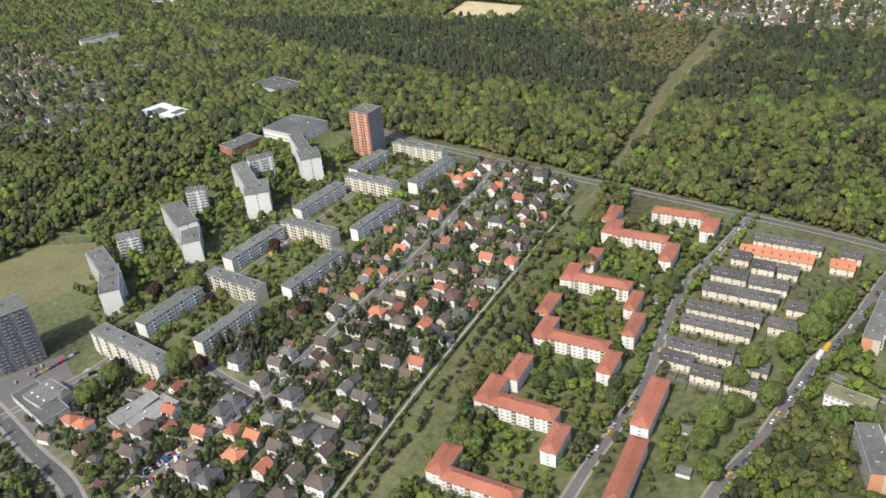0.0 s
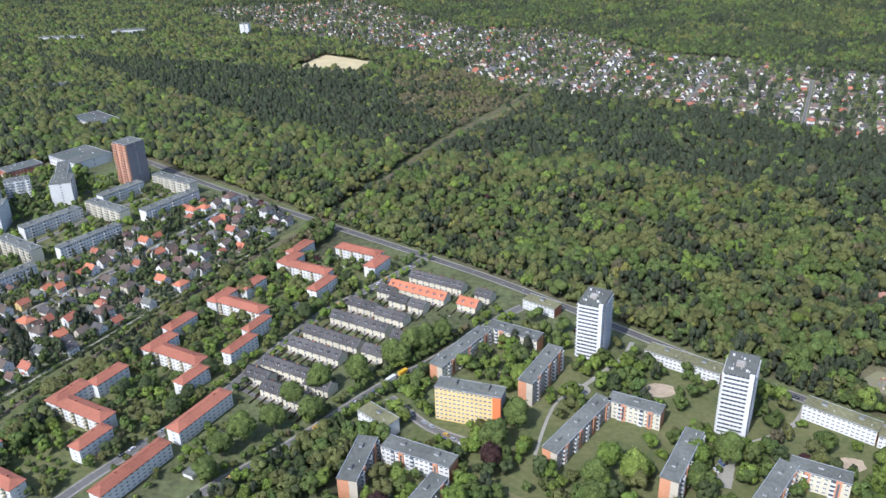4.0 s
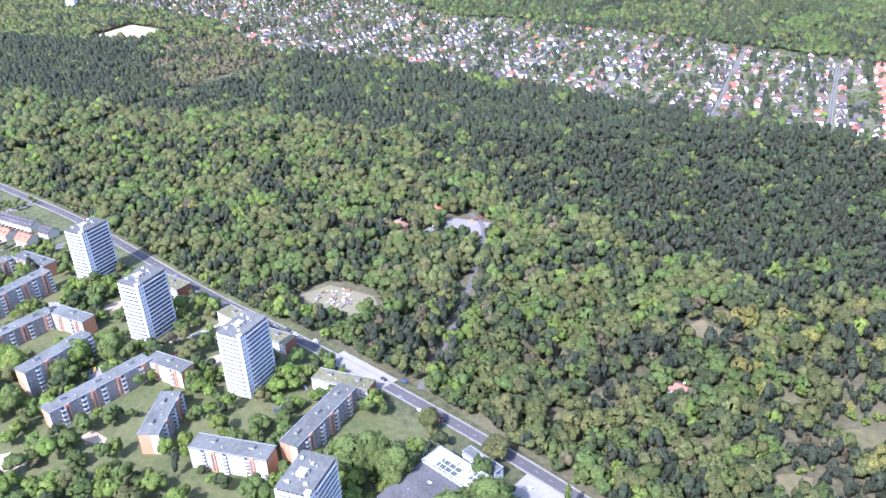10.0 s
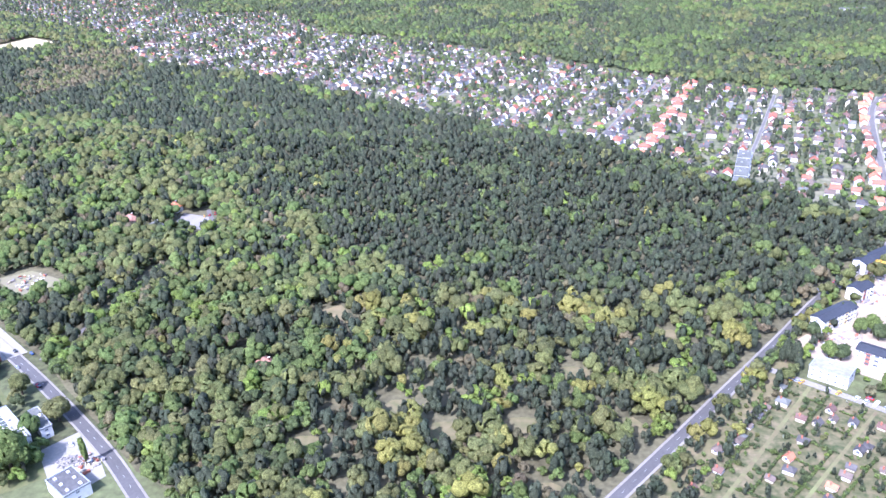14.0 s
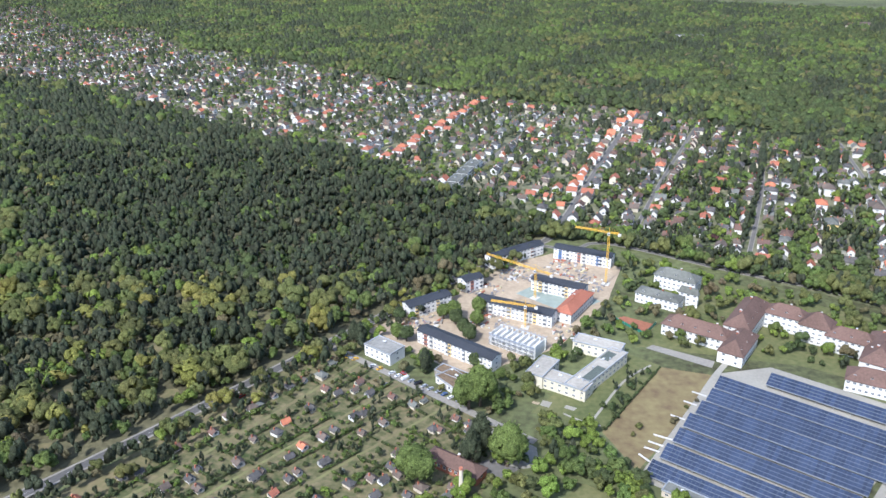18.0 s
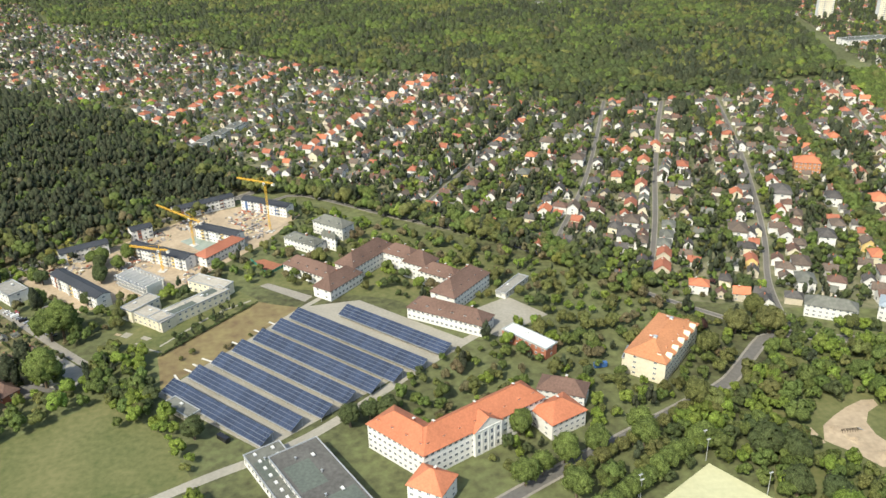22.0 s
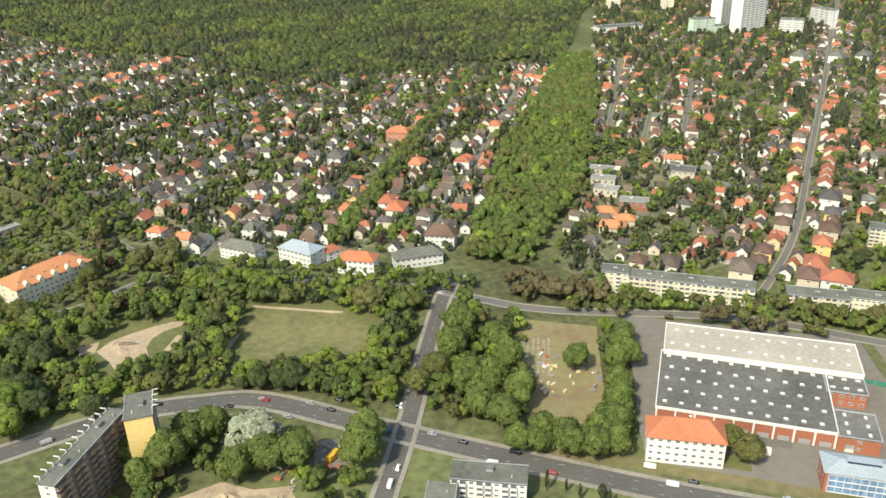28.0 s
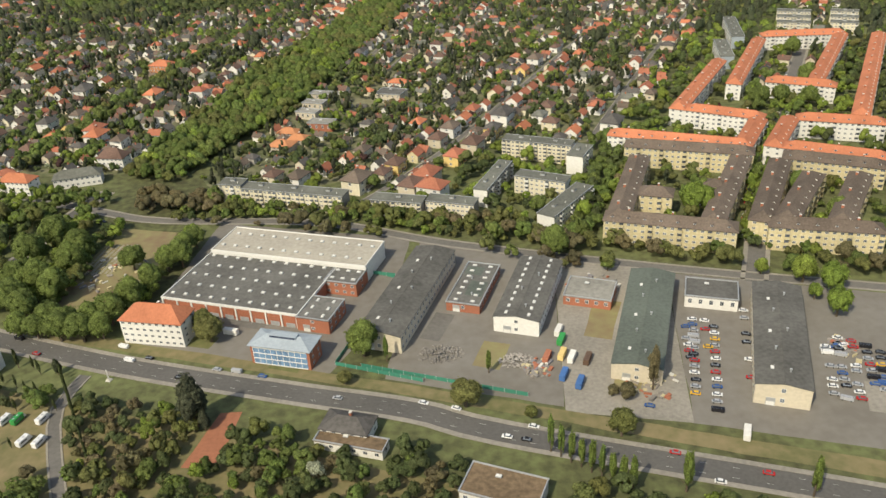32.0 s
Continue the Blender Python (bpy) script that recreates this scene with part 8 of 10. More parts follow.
# gardens and greens
for nm, poly, st, mx, sz in (("village_garden_trees", VILLAGE, 3.15, GARDEN, 1.8), ("suburb_garden_trees", SUBURB_W, 4.6, GARDEN, 1.9), ("suburb_garden_trees", SUBURB_M, 3.25, GARDEN, 2.0), ("suburb_garden_trees", SUBURB_E, 3.6, GARDEN, 2.0), ("suburb_garden_trees", ((1345, 290), (1480, 560), (1560, 560), (1450, 180), (1400, 100), (1385, 240)), 4.6, GARDEN, 2.1), ("town_garden_trees", LEFT_TOWN, 5.2, GARDEN, 2.4),
                             ("court_trees", ((1090, 62), (1215, 112), (1262, 118), (1345, 290), (1430, 300), (1420, -5), (1330, -2), (1215, 40)), 6.0, PARK, 2.1),
                             ("estate_trees", ((-150, 270), (-118, 260), (-72, 325), (-10, 440), (-60, 500), (-110, 480), (-150, 420), (-195, 330)), 5.6, PARK, 1.9), ("tower_trees", ((-165, 318), (-195, 338), (-205, 382), (-225, 395), (-202, 428), (-158, 512), (-100, 500), (-90, 470), (-135, 395)), 5.4, PARK, 2.1),
                             ("compound_trees", ((-30, 180), (60, 362), (128, 350), (20, 170)), 4.4, PARK, 1.85),
                             ("railway_hedge", ((-33, 176), (42, 330), (76, 402), (90, 400), (54, 326), (-18, 172)), 3.0, LEAFY, 2.0),
                             ("track_gardens", ((-58, 176), (-8, 262), (50, 372), (58, 376), (2, 260), (-48, 172)), 3.0, GARDEN, 1.2), ("terrace_gardens", ((60, 232), (140, 340), (172, 300), (100, 210)), 4.2, GARDEN, 0.85), ("slab_district_trees", ((60, 130), (180, 290), (250, 246), (330, 180), (395, 105), (330, 40), (100, 90)), 4.3, PARK, 2.5),
                             ("allotment_shrubs", ((560, 62), (629, 150), (690, 98), (680, 60), (600, 38)), 2.9, GARDEN, 0.95),
                             ("barracks_trees", ((640, 140), (745, 240), (850, 170), (945, 100), (850, 20), (790, 60), (845, 115), (790, 140), (730, 150), (690, 100)), 5.1, YARD, 2.0),
                             ("lawn_edge_trees", ((640, 30), (690, 90), (735, 66), (760, 20)), 5.0, PARK, 2.3),
                             ("corner_trees", ((60, 165), (87, 199), (97, 218), (104, 219), (124, 205), (97, 165)), 3.6, LEAFY, 1.9), ("corner_trees", ((123, 233), (140, 228), (144, 260), (139, 277), (122, 247)), 4.0, PARK, 1.8), ("corner_trees", ((45, 239), (58, 218), (69, 211), (59, 190), (41, 171)), 4.4, PARK, 1.8), ("roadside_trees", ((58, 150), (92, 194), (122, 226), (140, 248), (146, 244), (128, 222), (98, 190), (66, 146)), 4.0, PARK, 1.8)):
    Q = spots(poly, st)
    if nm == "slab_district_trees":
        Q = Q[drift(Q) + TR.normal(0, 0.3, len(Q)) > -0.25]
        Q = outside(Q, *COURTS)
    if nm == "suburb_garden_trees":
        Q = Q[drift(Q) + TR.normal(0, 0.5, len(Q)) > -0.8]
    if nm == "lawn_edge_trees":
        Q = outside(Q, ((677, 40), (712, 72), (738, 52), (752, 25), (700, 15)))
    if nm == "barracks_trees":
        Q = outside(Q, ((640, 165), (672, 190), (700, 225), (735, 245), (755, 225), (742, 190), (715, 150), (680, 130)), ((724, 74), (768, 134), (790, 138), (834, 102), (768, 40)), ((700, 108), (735, 150), (770, 130), (728, 76)), ((744, 148), (751, 154), (774, 140), (769, 132)), ((739, 172), (745, 177), (758, 168), (750, 157)), ((826, 118), (848, 133), (862, 118), (842, 103)))
    wood(nm, "scattered garden and street trees in spring leaf", Q, mx, sz, 0.3)
PARKLAND = ((860, 20), (945, 100), (1040, 78), (1062, 60), (1064, -6), (1030, 0), (990, 14), (950, 10), (915, -10), (900, 24))
Q = outside(spots(PARKLAND, 3.9), ((975, 69), (1011, 64), (1026, 49), (1020, 30), (978, 28)), ((920, 44), (950, 62), (960, 48), (954, 33), (940, 24), (926, 36)), ((846, -6), (895, 34), (919, 6), (880, -28)))
wood("park_trees", "dense park trees in fresh leaf", Q, PARK, 2.4)
Q = spots(((1062, -8), (1066, 60), (1073, 60), (1070, 0)), 3.4)
wood("plot_hedge", "row of trees beside the waste plot", Q, PARK, 2.1)
Q = spots(((1092, -12), (1098, 50), (1103, 48), (1097, -14)), 3.2)
wood("plot_hedge", "row of trees beside the factory", Q, PARK, 1.8)
Q = spots(((930, -60), (985, 0), (1020, -20), (1040, -40), (1040, -110), (950, -110)), 4.8)
wood("avenue_trees", "trees round the flats at the avenue", outside(Q, ((968, -43), (978, -29), (988, -23), (997, -26), (1006, -25), (1013, -36), (1008, -48), (990, -64), (960, -64)), ((998, -8), (1021, -8), (1025, -16), (1018, -22), (1008, -22))), PARK, 2.0)
Q = spots(((1052, -38), (1085, -44), (1150, -64), (1190, -74), (1222, -86), (1290, -100), (1290, -150), (1052, -140)), 3.4)
wood("avenue_trees", "trees and shrubs south of the avenue", outside(Q, ((1128, -76), (1133, -53), (1141, -53), (1140, -76)), ((1050, -60), (1080, -48), (1097, -66), (1080, -92), (1050, -90))), (("broad", "mid", 3, 1.0), ("broad", "dark", 4, 1.0), ("broad", "olive", 2, 1.0), ("broad", "brown", 1, 0.9), ("broad", "fresh", 0.8, 1.0)), 1.8)

# hedges along the pale track
line = smooth(((51, 381), (-13, 264), (-52, 187), (-70, 150)), 1.0)
Q = np.array([(p.x + o * 0.86 + e, p.y - o * 0.5) for p in line for o, e in ((-2.0, 0.0), (1.9, float(TR.uniform(-0.3, 0.3))))])
wood("track_hedges", "dark clipped hedges along the pale track", Q, (("broad", "dark", 2, 1.0), ("broad", "mid", 1, 1.0)), 0.62, 0.25)
line = smooth(((44, 366), (-9, 256), (-40, 194), (-60, 154)), 2.6)
Q = np.array([(p.x + float(TR.normal(1.2, 1.0)), p.y + float(TR.normal(0, 0.8))) for p in line])
wood("rail_bushes", "bushes and young trees beside the railway", Q, LEAFY, 1.25, 0.35)
# clipped hedges between the allotment plots
HEDGE = []
for k in range(6):
    u = (k + 0.5) / 6
    HEDGE.append(((562 + 52 * u, 60 - 14 * u), (630 + 56 * u, 146 - 46 * u)))
for k in range(9):
    u = (k + 0.5) / 9
    HEDGE.append(((564 + 64 * u, 64 + 84 * u), (612 + 70 * u, 46 + 52 * u)))
Q = []
for (ax, ay), (bx, by) in HEDGE:
    n = int(math.hypot(bx - ax, by - ay) / 0.8)
    Q += [(ax + (bx - ax) * k / n, ay + (by - ay) * k / n) for k in range(n) if (k // 9) % 5]
Q = np.array(Q)
wood("allotment_hedges", "low clipped hedges between allotment plots", Q[free(Q, 0.2, 0.3)], (("broad", "dark", 2, 1.0), ("broad", "mid", 1, 1.0)), 0.55, 0.15)
# belt of trees between the field and the playing field
wood("field_belt", "belt of fresh green trees beside the field", spots(((700, 92), (704, 106), (714, 101), (728, 76), (731, 66), (727, 50), (712, 70), (702, 78)), 3.7), PARK, 2.1)
Q = np.array([(719.5 + 18 * u + d, 108 + 28 * u - 0.72 * d) for u in np.linspace(0.04, 0.98, 13) for d in TR.uniform(0.5, 8.0, 2)])
wood("garden_shrubs", "round dark garden shrubs and small trees", Q[free(Q, 0.3, 0.2)], (("broad", "dark", 2, 1.0), ("cone", "pine", 1, 1.0), ("broad", "mid", 1, 0.9)), 1.0, 0.35)
Q = np.array([(749.7 - 26.9 * u, 134.2 - 36.8 * u) for u in np.linspace(0, 1, 60)])
wood("field_hedge", "low clipped hedge along the field", Q, (("broad", "dark", 1, 1.0),), 0.5, 0.12)
wood("field_bushes", "bushes in the bare field", np.array([(752.1, 108.6), (745.1, 99.9), (746.6, 101.6), (731, 94), (734, 98), (756.5, 112)]), (("broad", "olive", 1, 1.0), ("broad", "brown", 1, 1.0)), 1.15, 0.3)

# street trees and a screen of conifers in the suburbs
for q, o, st, mx, sz in ((((1002, 120), (1020, 197), (1039, 285), (1072, 430)), (-3.2, 3.2, -1.6, 1.6), 3.3, (("broad", "mid", 3, 1.0), ("broad", "dark", 1, 1.0), ("broad", "olive", 1, 1.0)), 2.5), (((818, 240), (853, 316), (892, 410)), (2.6,), 3.0, (("cone", "pine", 4, 1.0), ("broad", "dark", 1, 0.9)), 2.6),
                         (((1295, 17), (1317, 79), (1340, 127), (1359, 164)), (-3.0, 3.0, 0.4), 3.4, PARK, 1.8), (((1092, 62), (1147, 57), (1200, 36)), (3.4, -3.4), 4.4, PARK, 2.0), (((1262, 70), (1282, 130)), (-2, 2), 3.2, PARK, 2.3), (((1239, 31), (1253, 71), (1267, 115)), (-2.6, 2.6), 3.1, (("broad", "mid", 1, 1.0), ("broad", "dark", 0.4, 1.0)), 2.2), (((935, 102), (963, 97), (1032, 85), (1058, 74)), (3.2, -3.6), 4.6, PARK, 2.1), (((560, 62), (634, 150), (716, 244)), (4.0, -3.6, 6.0), 4.2, GLADES, 1.8), (((53, 419), (131, 359), (178, 321), (261, 244), (300, 211)), (4.4, 7.0, 9.4), 3.8, LEAFY, 1.9), (((345, 178), (361, 164), (403, 122), (424, 98), (446, 70)), (4.4, 7.2), 4.0, LEAFY, 1.8), (((135, 353), (110, 322), (88, 295), (69, 257), (58, 233), (43, 211), (27, 188)), (3.6, -3.6), 5.0, PARK, 1.7), (((172, 291), (141, 256), (120, 237), (91, 203), (66, 178)), (4.0, -4.0, 5.5), 3.6, PARK, 1.9), (((720, 262), (752, 256), (800, 224), (850, 188), (905, 133)), (2.9, -3.3, 5.4, -6.0), 3.3, LEAFY, 2.3)):
    line = smooth(q, st)
    Q = []
    for i in range(len(line) - 1):
        t = (line[i + 1] - line[i]).normalized()
        for k in o:
            p = line[i] + Vector((-t.y, t.x)) * k
            Q.append((p.x + TR.normal(0, 0.4), p.y + TR.normal(0, 0.4)))
    wood("street_trees", "close rows of street trees in spring leaf", visible(np.array(Q)), mx, sz, 0.15)

# ---------------------------------------------------------------- single things
KINDWORD = {"broad": "rounded broadleaf tree", "pine": "dark pine tree", "cone": "dark conical spruce", "poplar": "slim upright poplar"}
TINTWORD = {"pine": "in deep green needles", "dark": "in dark green leaf", "mid": "in fresh spring leaf", "fresh": "in bright new leaf", "yellow": "in yellow-green leaf", "brown": "with brownish budding twigs", "copper": "in copper-red leaf", "blossom": "in pale blossom", "olive": "in olive-green young leaf"}
TREES = {}


def tree(x, y, kind, tint, size):
    """One tree: tapered trunk with limbs and a crown of leaf clumps."""
    var = int(TR.integers(2))
    key = (kind, tint, var)
    th = float(TR.uniform(0, 360))
    k = size * float(TR.uniform(0.88, 1.12))
    m = Matrix.Translation((x, y, 0)) @ Matrix.Rotation(radians(th), 4, "Z") @ Matrix.Diagonal((k, k, k, 1))
    if key in TREES:
        return copy_thing(TREES[key], m)
    e = thing("tree", 0, 0, 0, "%s %s" % (KINDWORD[kind], TINTWORD[tint]), "tree", "single trees")
    g = Geo().tube(0, 0, 0, 1.3, 0.11, 0.05, 7)
    for i in range(5):
        a = i * 1.3
        g.beam((0, 0, 0.5 + 0.1 * i), (0.45 * math.cos(a), 0.45 * math.sin(a), 1.1 + 0.12 * i), 0.03)
    part("trunk", g.mesh("trunk", "bark"), e)
    part("crown", plant_many("crown", "", np.zeros((1, 2)), [1.0], [kind], [tint], [0]), e)
    e.matrix_basis = m
    TREES[key] = e
    return e


CARS = {}
CARCOL = ("carwhite", "carblack", "carsilver", "carsilver", "carblack", "carred", "carblue", "carwhite", "carsilver", "caryellow")
CARWORD = {"carwhite": "white", "carblack": "black", "carsilver": "silver-grey", "carred": "red", "carblue": "blue", "caryellow": "yellow"}


def car(x, y, ang, col, van=False):
    """A parked car: body, glazed cabin, four wheels."""
    key = (col, van)
    m = Matrix.Translation((x, y, 0.1)) @ Matrix.Rotation(radians(ang), 4, "Z")
    if key in CARS:
        return copy_thing(CARS[key], m)
    e = thing("van" if van else "car", 0, 0, 0, "%s %s standing on the paving" % (CARWORD[col], "panel van" if van else "hatchback car"), "van" if van else "car", "cars")
    L, W = (3.1, 1.2) if van else (2.6, 1.06)
    bm = bmesh.new()
    bmesh.ops.create_cube(bm, size=1.0, matrix=Matrix.Translation((0, 0, 0.36 if not van else 0.62)) @ Matrix.Diagonal((L, W, 0.4 if not van else 0.95, 1)))
    bmesh.ops.bevel(bm, geom=bm.edges[:], offset=0.09, segments=2, affect="EDGES")
    me = bpy.data.meshes.new("body")
    bm.to_mesh(me)
    bm.free()
    me.materials.append(MATS[col])
    part("body", me, e)
    a, b, z0, z1 = (0.95, 0.62, 0.54, 0.86) if not van else (1.35, 1.1, 0.75, 1.12)
    o = -0.1 if not van else 0.25
    g = Geo().solid([(-a + o, -W / 2 + 0.06, z0), (a + o, -W / 2 + 0.06, z0), (a + o, W / 2 - 0.06, z0), (-a + o, W / 2 - 0.06, z0), (-b + o, -W / 2 + 0.16, z1), (b + o, -W / 2 + 0.16, z1), (b + o, W / 2 - 0.16, z1), (-b + o, W / 2 - 0.16, z1)], BOXF, 0)
    g.box(-b + o + 0.05, -W / 2 + 0.17, z1, b + o - 0.1, W / 2 - 0.17, z1 + 0.04, 1)
    part("cabin", g.mesh("cabin", "glass", col), e)
    wh = stock("wheel", lambda: Geo().solid([(0.19 * math.cos(i * math.pi / 5), dy, 0.19 * math.sin(i * math.pi / 5)) for dy in (-0.08, 0.08) for i in range(10)], [(i, (i + 1) % 10, 10 + (i + 1) % 10, 10 + i) for i in range(10)] + [tuple(range(10))[::-1], tuple(range(10, 20))]).mesh("wheel", "tyre"))
    for sx in (-1, 1):
        for sy in (-1, 1):
            part("wheel", wh, e, (sx * L * 0.32, sy * (W / 2 - 0.06), 0.17))
    e.matrix_basis = m
    CARS[key] = e
    return e


CR = np.random.default_rng(5)


def car_row(x0, y0, x1, y1, n, turn, prob):
    """Parked cars along a line, turned to it by some degrees."""
    d = math.degrees(math.atan2(y1 - y0, x1 - x0))
    for i in range(n):
        if CR.random() > prob:
            continue
        u = (i + 0.5) / n
        car(x0 + (x1 - x0) * u + float(CR.normal(0, 0.12)), y0 + (y1 - y0) * u + float(CR.normal(0, 0.12)), d + turn + float(CR.normal(0, 3)) + 180 * int(CR.integers(2)), CARCOL[int(CR.integers(10))], CR.random() < 0.1)


def road_car(x, y):
    """A car on the nearest street, set along it."""
    best = None
    for line, w in ROADS:
        for i in range(len(line) - 1):
            q = (line[i] - Vector((x, y))).length
            if best is None or q < best[0]:
                d = line[i + 1] - line[i]
                best = (q, math.degrees(math.atan2(d.y, d.x)))
    car(x, y, best[1] + 180 * int(CR.integers(2)), CARCOL[int(CR.integers(9))], CR.random() < 0.15)


def solar_row(x, y, L, W, ang):
    """A long carport roofed with blue solar modules."""
    foot(x, y, L, W, ang, 0.5)
    e = thing("solar_carport", x, y, ang, "long tilted solar roof of blue modules on steel posts", "solar array", "solar carports")
    lo, hi = 1.5, 3.7
    W *= 1.1
    n = int(L / 1.15)
    g = Geo()
    for i in range(int(L / 5) + 1):
        px = -L / 2 + 0.4 + i * (L - 0.8) / int(L / 5)
        g.beam((px, -W / 2 + 0.3, 0), (px, -W / 2 + 0.3, lo), 0.1)
        g.beam((px, W / 2 - 0.3, 0), (px, W / 2 - 0.3, hi - 0.1), 0.1)
        g.beam((px, -W / 2, lo - 0.1), (px, W / 2, hi - 0.1), 0.09)
    part("steel_frame", g.mesh("steel_frame", "metalgrey"), e)
    part("gutter", Geo().box(-L / 2, -W / 2 - 0.15, lo - 0.15, L / 2, -W / 2 + 0.05, lo).box(-L / 2, W / 2 - 0.05, hi - 0.5, L / 2, W / 2 + 0.1, hi - 0.12).mesh("gutter", "metalgrey"), e)

    def module():
        q = Geo()
        t = (hi - lo) / W
        for k in range(4):
            a, b = -W / 2 + k * W / 4 + 0.02, -W / 2 + (k + 1) * W / 4 - 0.02
            za, zb = lo + (a + W / 2) * t, lo + (b + W / 2) * t
            hw = L / n / 2
            for s in range(1):
                q.solid([(-hw, a - 0.035, za - 0.05), (hw, a - 0.035, za - 0.05), (hw, b + 0.035, zb - 0.05), (-hw, b + 0.035, zb - 0.05), (-hw, a - 0.035, za), (hw, a - 0.035, za), (hw, b + 0.035, zb), (-hw, b + 0.035, zb)], BOXF, 1)
                q.solid([(-hw + 0.03, a, za + 0.01), (hw - 0.03, a, za + 0.01), (hw - 0.03, b, zb + 0.01), (-hw + 0.03, b, zb + 0.01)], ((0, 1, 2, 3),), 0)
        return q.mesh("solar_module", "solar", "moduleframe")

    me = module()
    for i in range(n):
        part("solar_module", me, e, (-L / 2 + (i + 0.5) * L / n, 0, 0))


def crane(x, y, h, ang, jib):
    """A yellow tower crane: lattice mast, jib, counter-jib, cab."""
    e = thing("tower_crane", x, y, ang, "yellow lattice tower crane on the building site", "crane", "tower cranes")

    def lattice(a, b, w, n):
        g = Geo()
        a, b = Vector(a), Vector(b)
        d = (b - a).normalized()
        s = Vector((0, 1, 0)) * w
        t = d.cross(s).normalized() * w
        pts = [[a.lerp(b, i / n) + q for q in (s + t, s - t, -s - t, -s + t)] for i in range(n + 1)]
        for i in range(n):
            for j in range(4):
                g.beam(pts[i][j], pts[i + 1][j], 0.06)
                g.beam(pts[i][j], pts[i + 1][(j + 1) % 4], 0.035)
                g.beam(pts[i][j], pts[i][(j + 1) % 4], 0.035)
        return g

    part("mast", lattice((0, 0, 0.3), (0, 0, h), 0.35, 14).mesh("mast", "craneyellow"), e)
    part("jib", lattice((0.5, 0, h), (jib, 0, h + 0.4), 0.3, 18).mesh("jib", "craneyellow"), e)
    part("counter_jib", lattice((-0.5, 0, h), (-jib * 0.3, 0, h), 0.3, 5).mesh("counter_jib", "craneyellow"), e)
    part("counterweight", Geo().box(-jib * 0.3 - 0.6, -0.5, h - 1.2, -jib * 0.3 + 0.6, 0.5, h - 0.2).mesh("counterweight", "concrete"), e)
    part("cab", Geo().box(-0.5, 0.35, h - 1.1, 0.5, 1.1, h - 0.1).box(-0.4, 1.08, h - 0.8, 0.4, 1.13, h - 0.2, 1).mesh("cab", "white", "glass"), e)
    part("base", Geo().box(-1.6, -1.6, 0, 1.6, 1.6, 0.35).mesh("base", "concrete"), e)
    part("mast_head", Geo().beam((0, 0, h), (0, 0, h + 2.2), 0.12).mesh("mast_head", "craneyellow"), e)
    part("tie_bar", Geo().beam((0, 0, h + 2.2), (jib * 0.6, 0, h + 0.5), 0.04).mesh("tie_bar", "craneyellow"), e)
    part("tie_bar", Geo().beam((0, 0, h + 2.2), (-jib * 0.28, 0, h + 0.2), 0.04).mesh("tie_bar", "craneyellow"), e)


def silo(x, y):
    foot(x, y, 5, 5, 0)
    e = thing("silo", x, y, 0, "round grey steel silo with domed lid", "silo")
    part("shell", Geo().tube(0, 0, 0, 4.6, 2.0, 2.0, 24).mesh("shell", "metalgrey"), e)
    part("lid", Geo().tube(0, 0, 4.6, 5.0, 2.05, 1.2, 24).tube(0, 0, 5.0, 5.2, 1.2, 0.3, 24).mesh("lid", "concrete"), e)
    for z in (1.2, 2.4, 3.6):
        part("hoop", Geo().tube(0, 0, z, z + 0.12, 2.06, 2.06, 24).mesh("hoop", "metalgrey"), e)


def smokestack(x, y):
    foot(x, y, 3, 3, 0)
    e = thing("smokestack", x, y, 0, "tall tapered pale brick chimney", "chimney")
    part("shaft", Geo().tube(0, 0, 0, 10.5, 0.85, 0.5, 14).mesh("shaft", "beige"), e)
    part("crown_ring", Geo().tube(0, 0, 10.5, 11.0, 0.6, 0.6, 14).mesh("crown_ring", "brick"), e)
    part("plinth", Geo().box(-1.1, -1.1, 0, 1.1, 1.1, 1.4).mesh("plinth", "brick"), e)


BOXWORD = {"yellow": "yellow", "white": "white", "brick": "rust-red", "containerblue": "blue", "cargreen": "bright green", "rust": "rusty brown", "caryellow": "yellow", "carblack": "black"}


def container(x, y, col, ang):
    """A lorry box body or freight container with ribbed sides."""
    e = thing("container", x, y, ang, "%s ribbed freight box standing in the yard" % BOXWORD[col], "container", "containers", 0.07)
    L, W, h = 4.4, 1.5, 1.6
    part("body", Geo().box(-L / 2, -W / 2, 0.25, L / 2, W / 2, 0.25 + h).mesh("body", col), e)
    rib = stock(("rib", col), lambda: Geo().box(-0.06, -0.05, 0.3, 0.06, 0.05, 0.2 + h).mesh("rib", col))
    for i in range(7):
        for s in (-1, 1):
            part("rib", rib, e, (-L / 2 + 0.3 + i * (L - 0.6) / 6, s * W / 2, 0))
    part("skid", Geo().box(-L / 2 + 0.2, -0.5, 0, L / 2 - 0.2, -0.3, 0.25).box(-L / 2 + 0.2, 0.3, 0, L / 2 - 0.2, 0.5, 0.25).mesh("skid", "tyre"), e)


def lamp_mast(x, y, h):
    e = thing("floodlight_mast", x, y, 20, "tall grey floodlight mast beside the pitch", "floodlight", "floodlight masts")
    part("pole", Geo().tube(0, 0, 0, h, 0.12, 0.07, 8).mesh("pole", "metalgrey"), e)
    part("lamp_head", Geo().box(-0.6, -0.15, h, 0.6, 0.15, h + 0.25).box(-0.5, -0.2, h + 0.05, 0.5, -0.13, h + 0.2, 1).mesh("lamp_head", "metalgrey", "frame"), e)


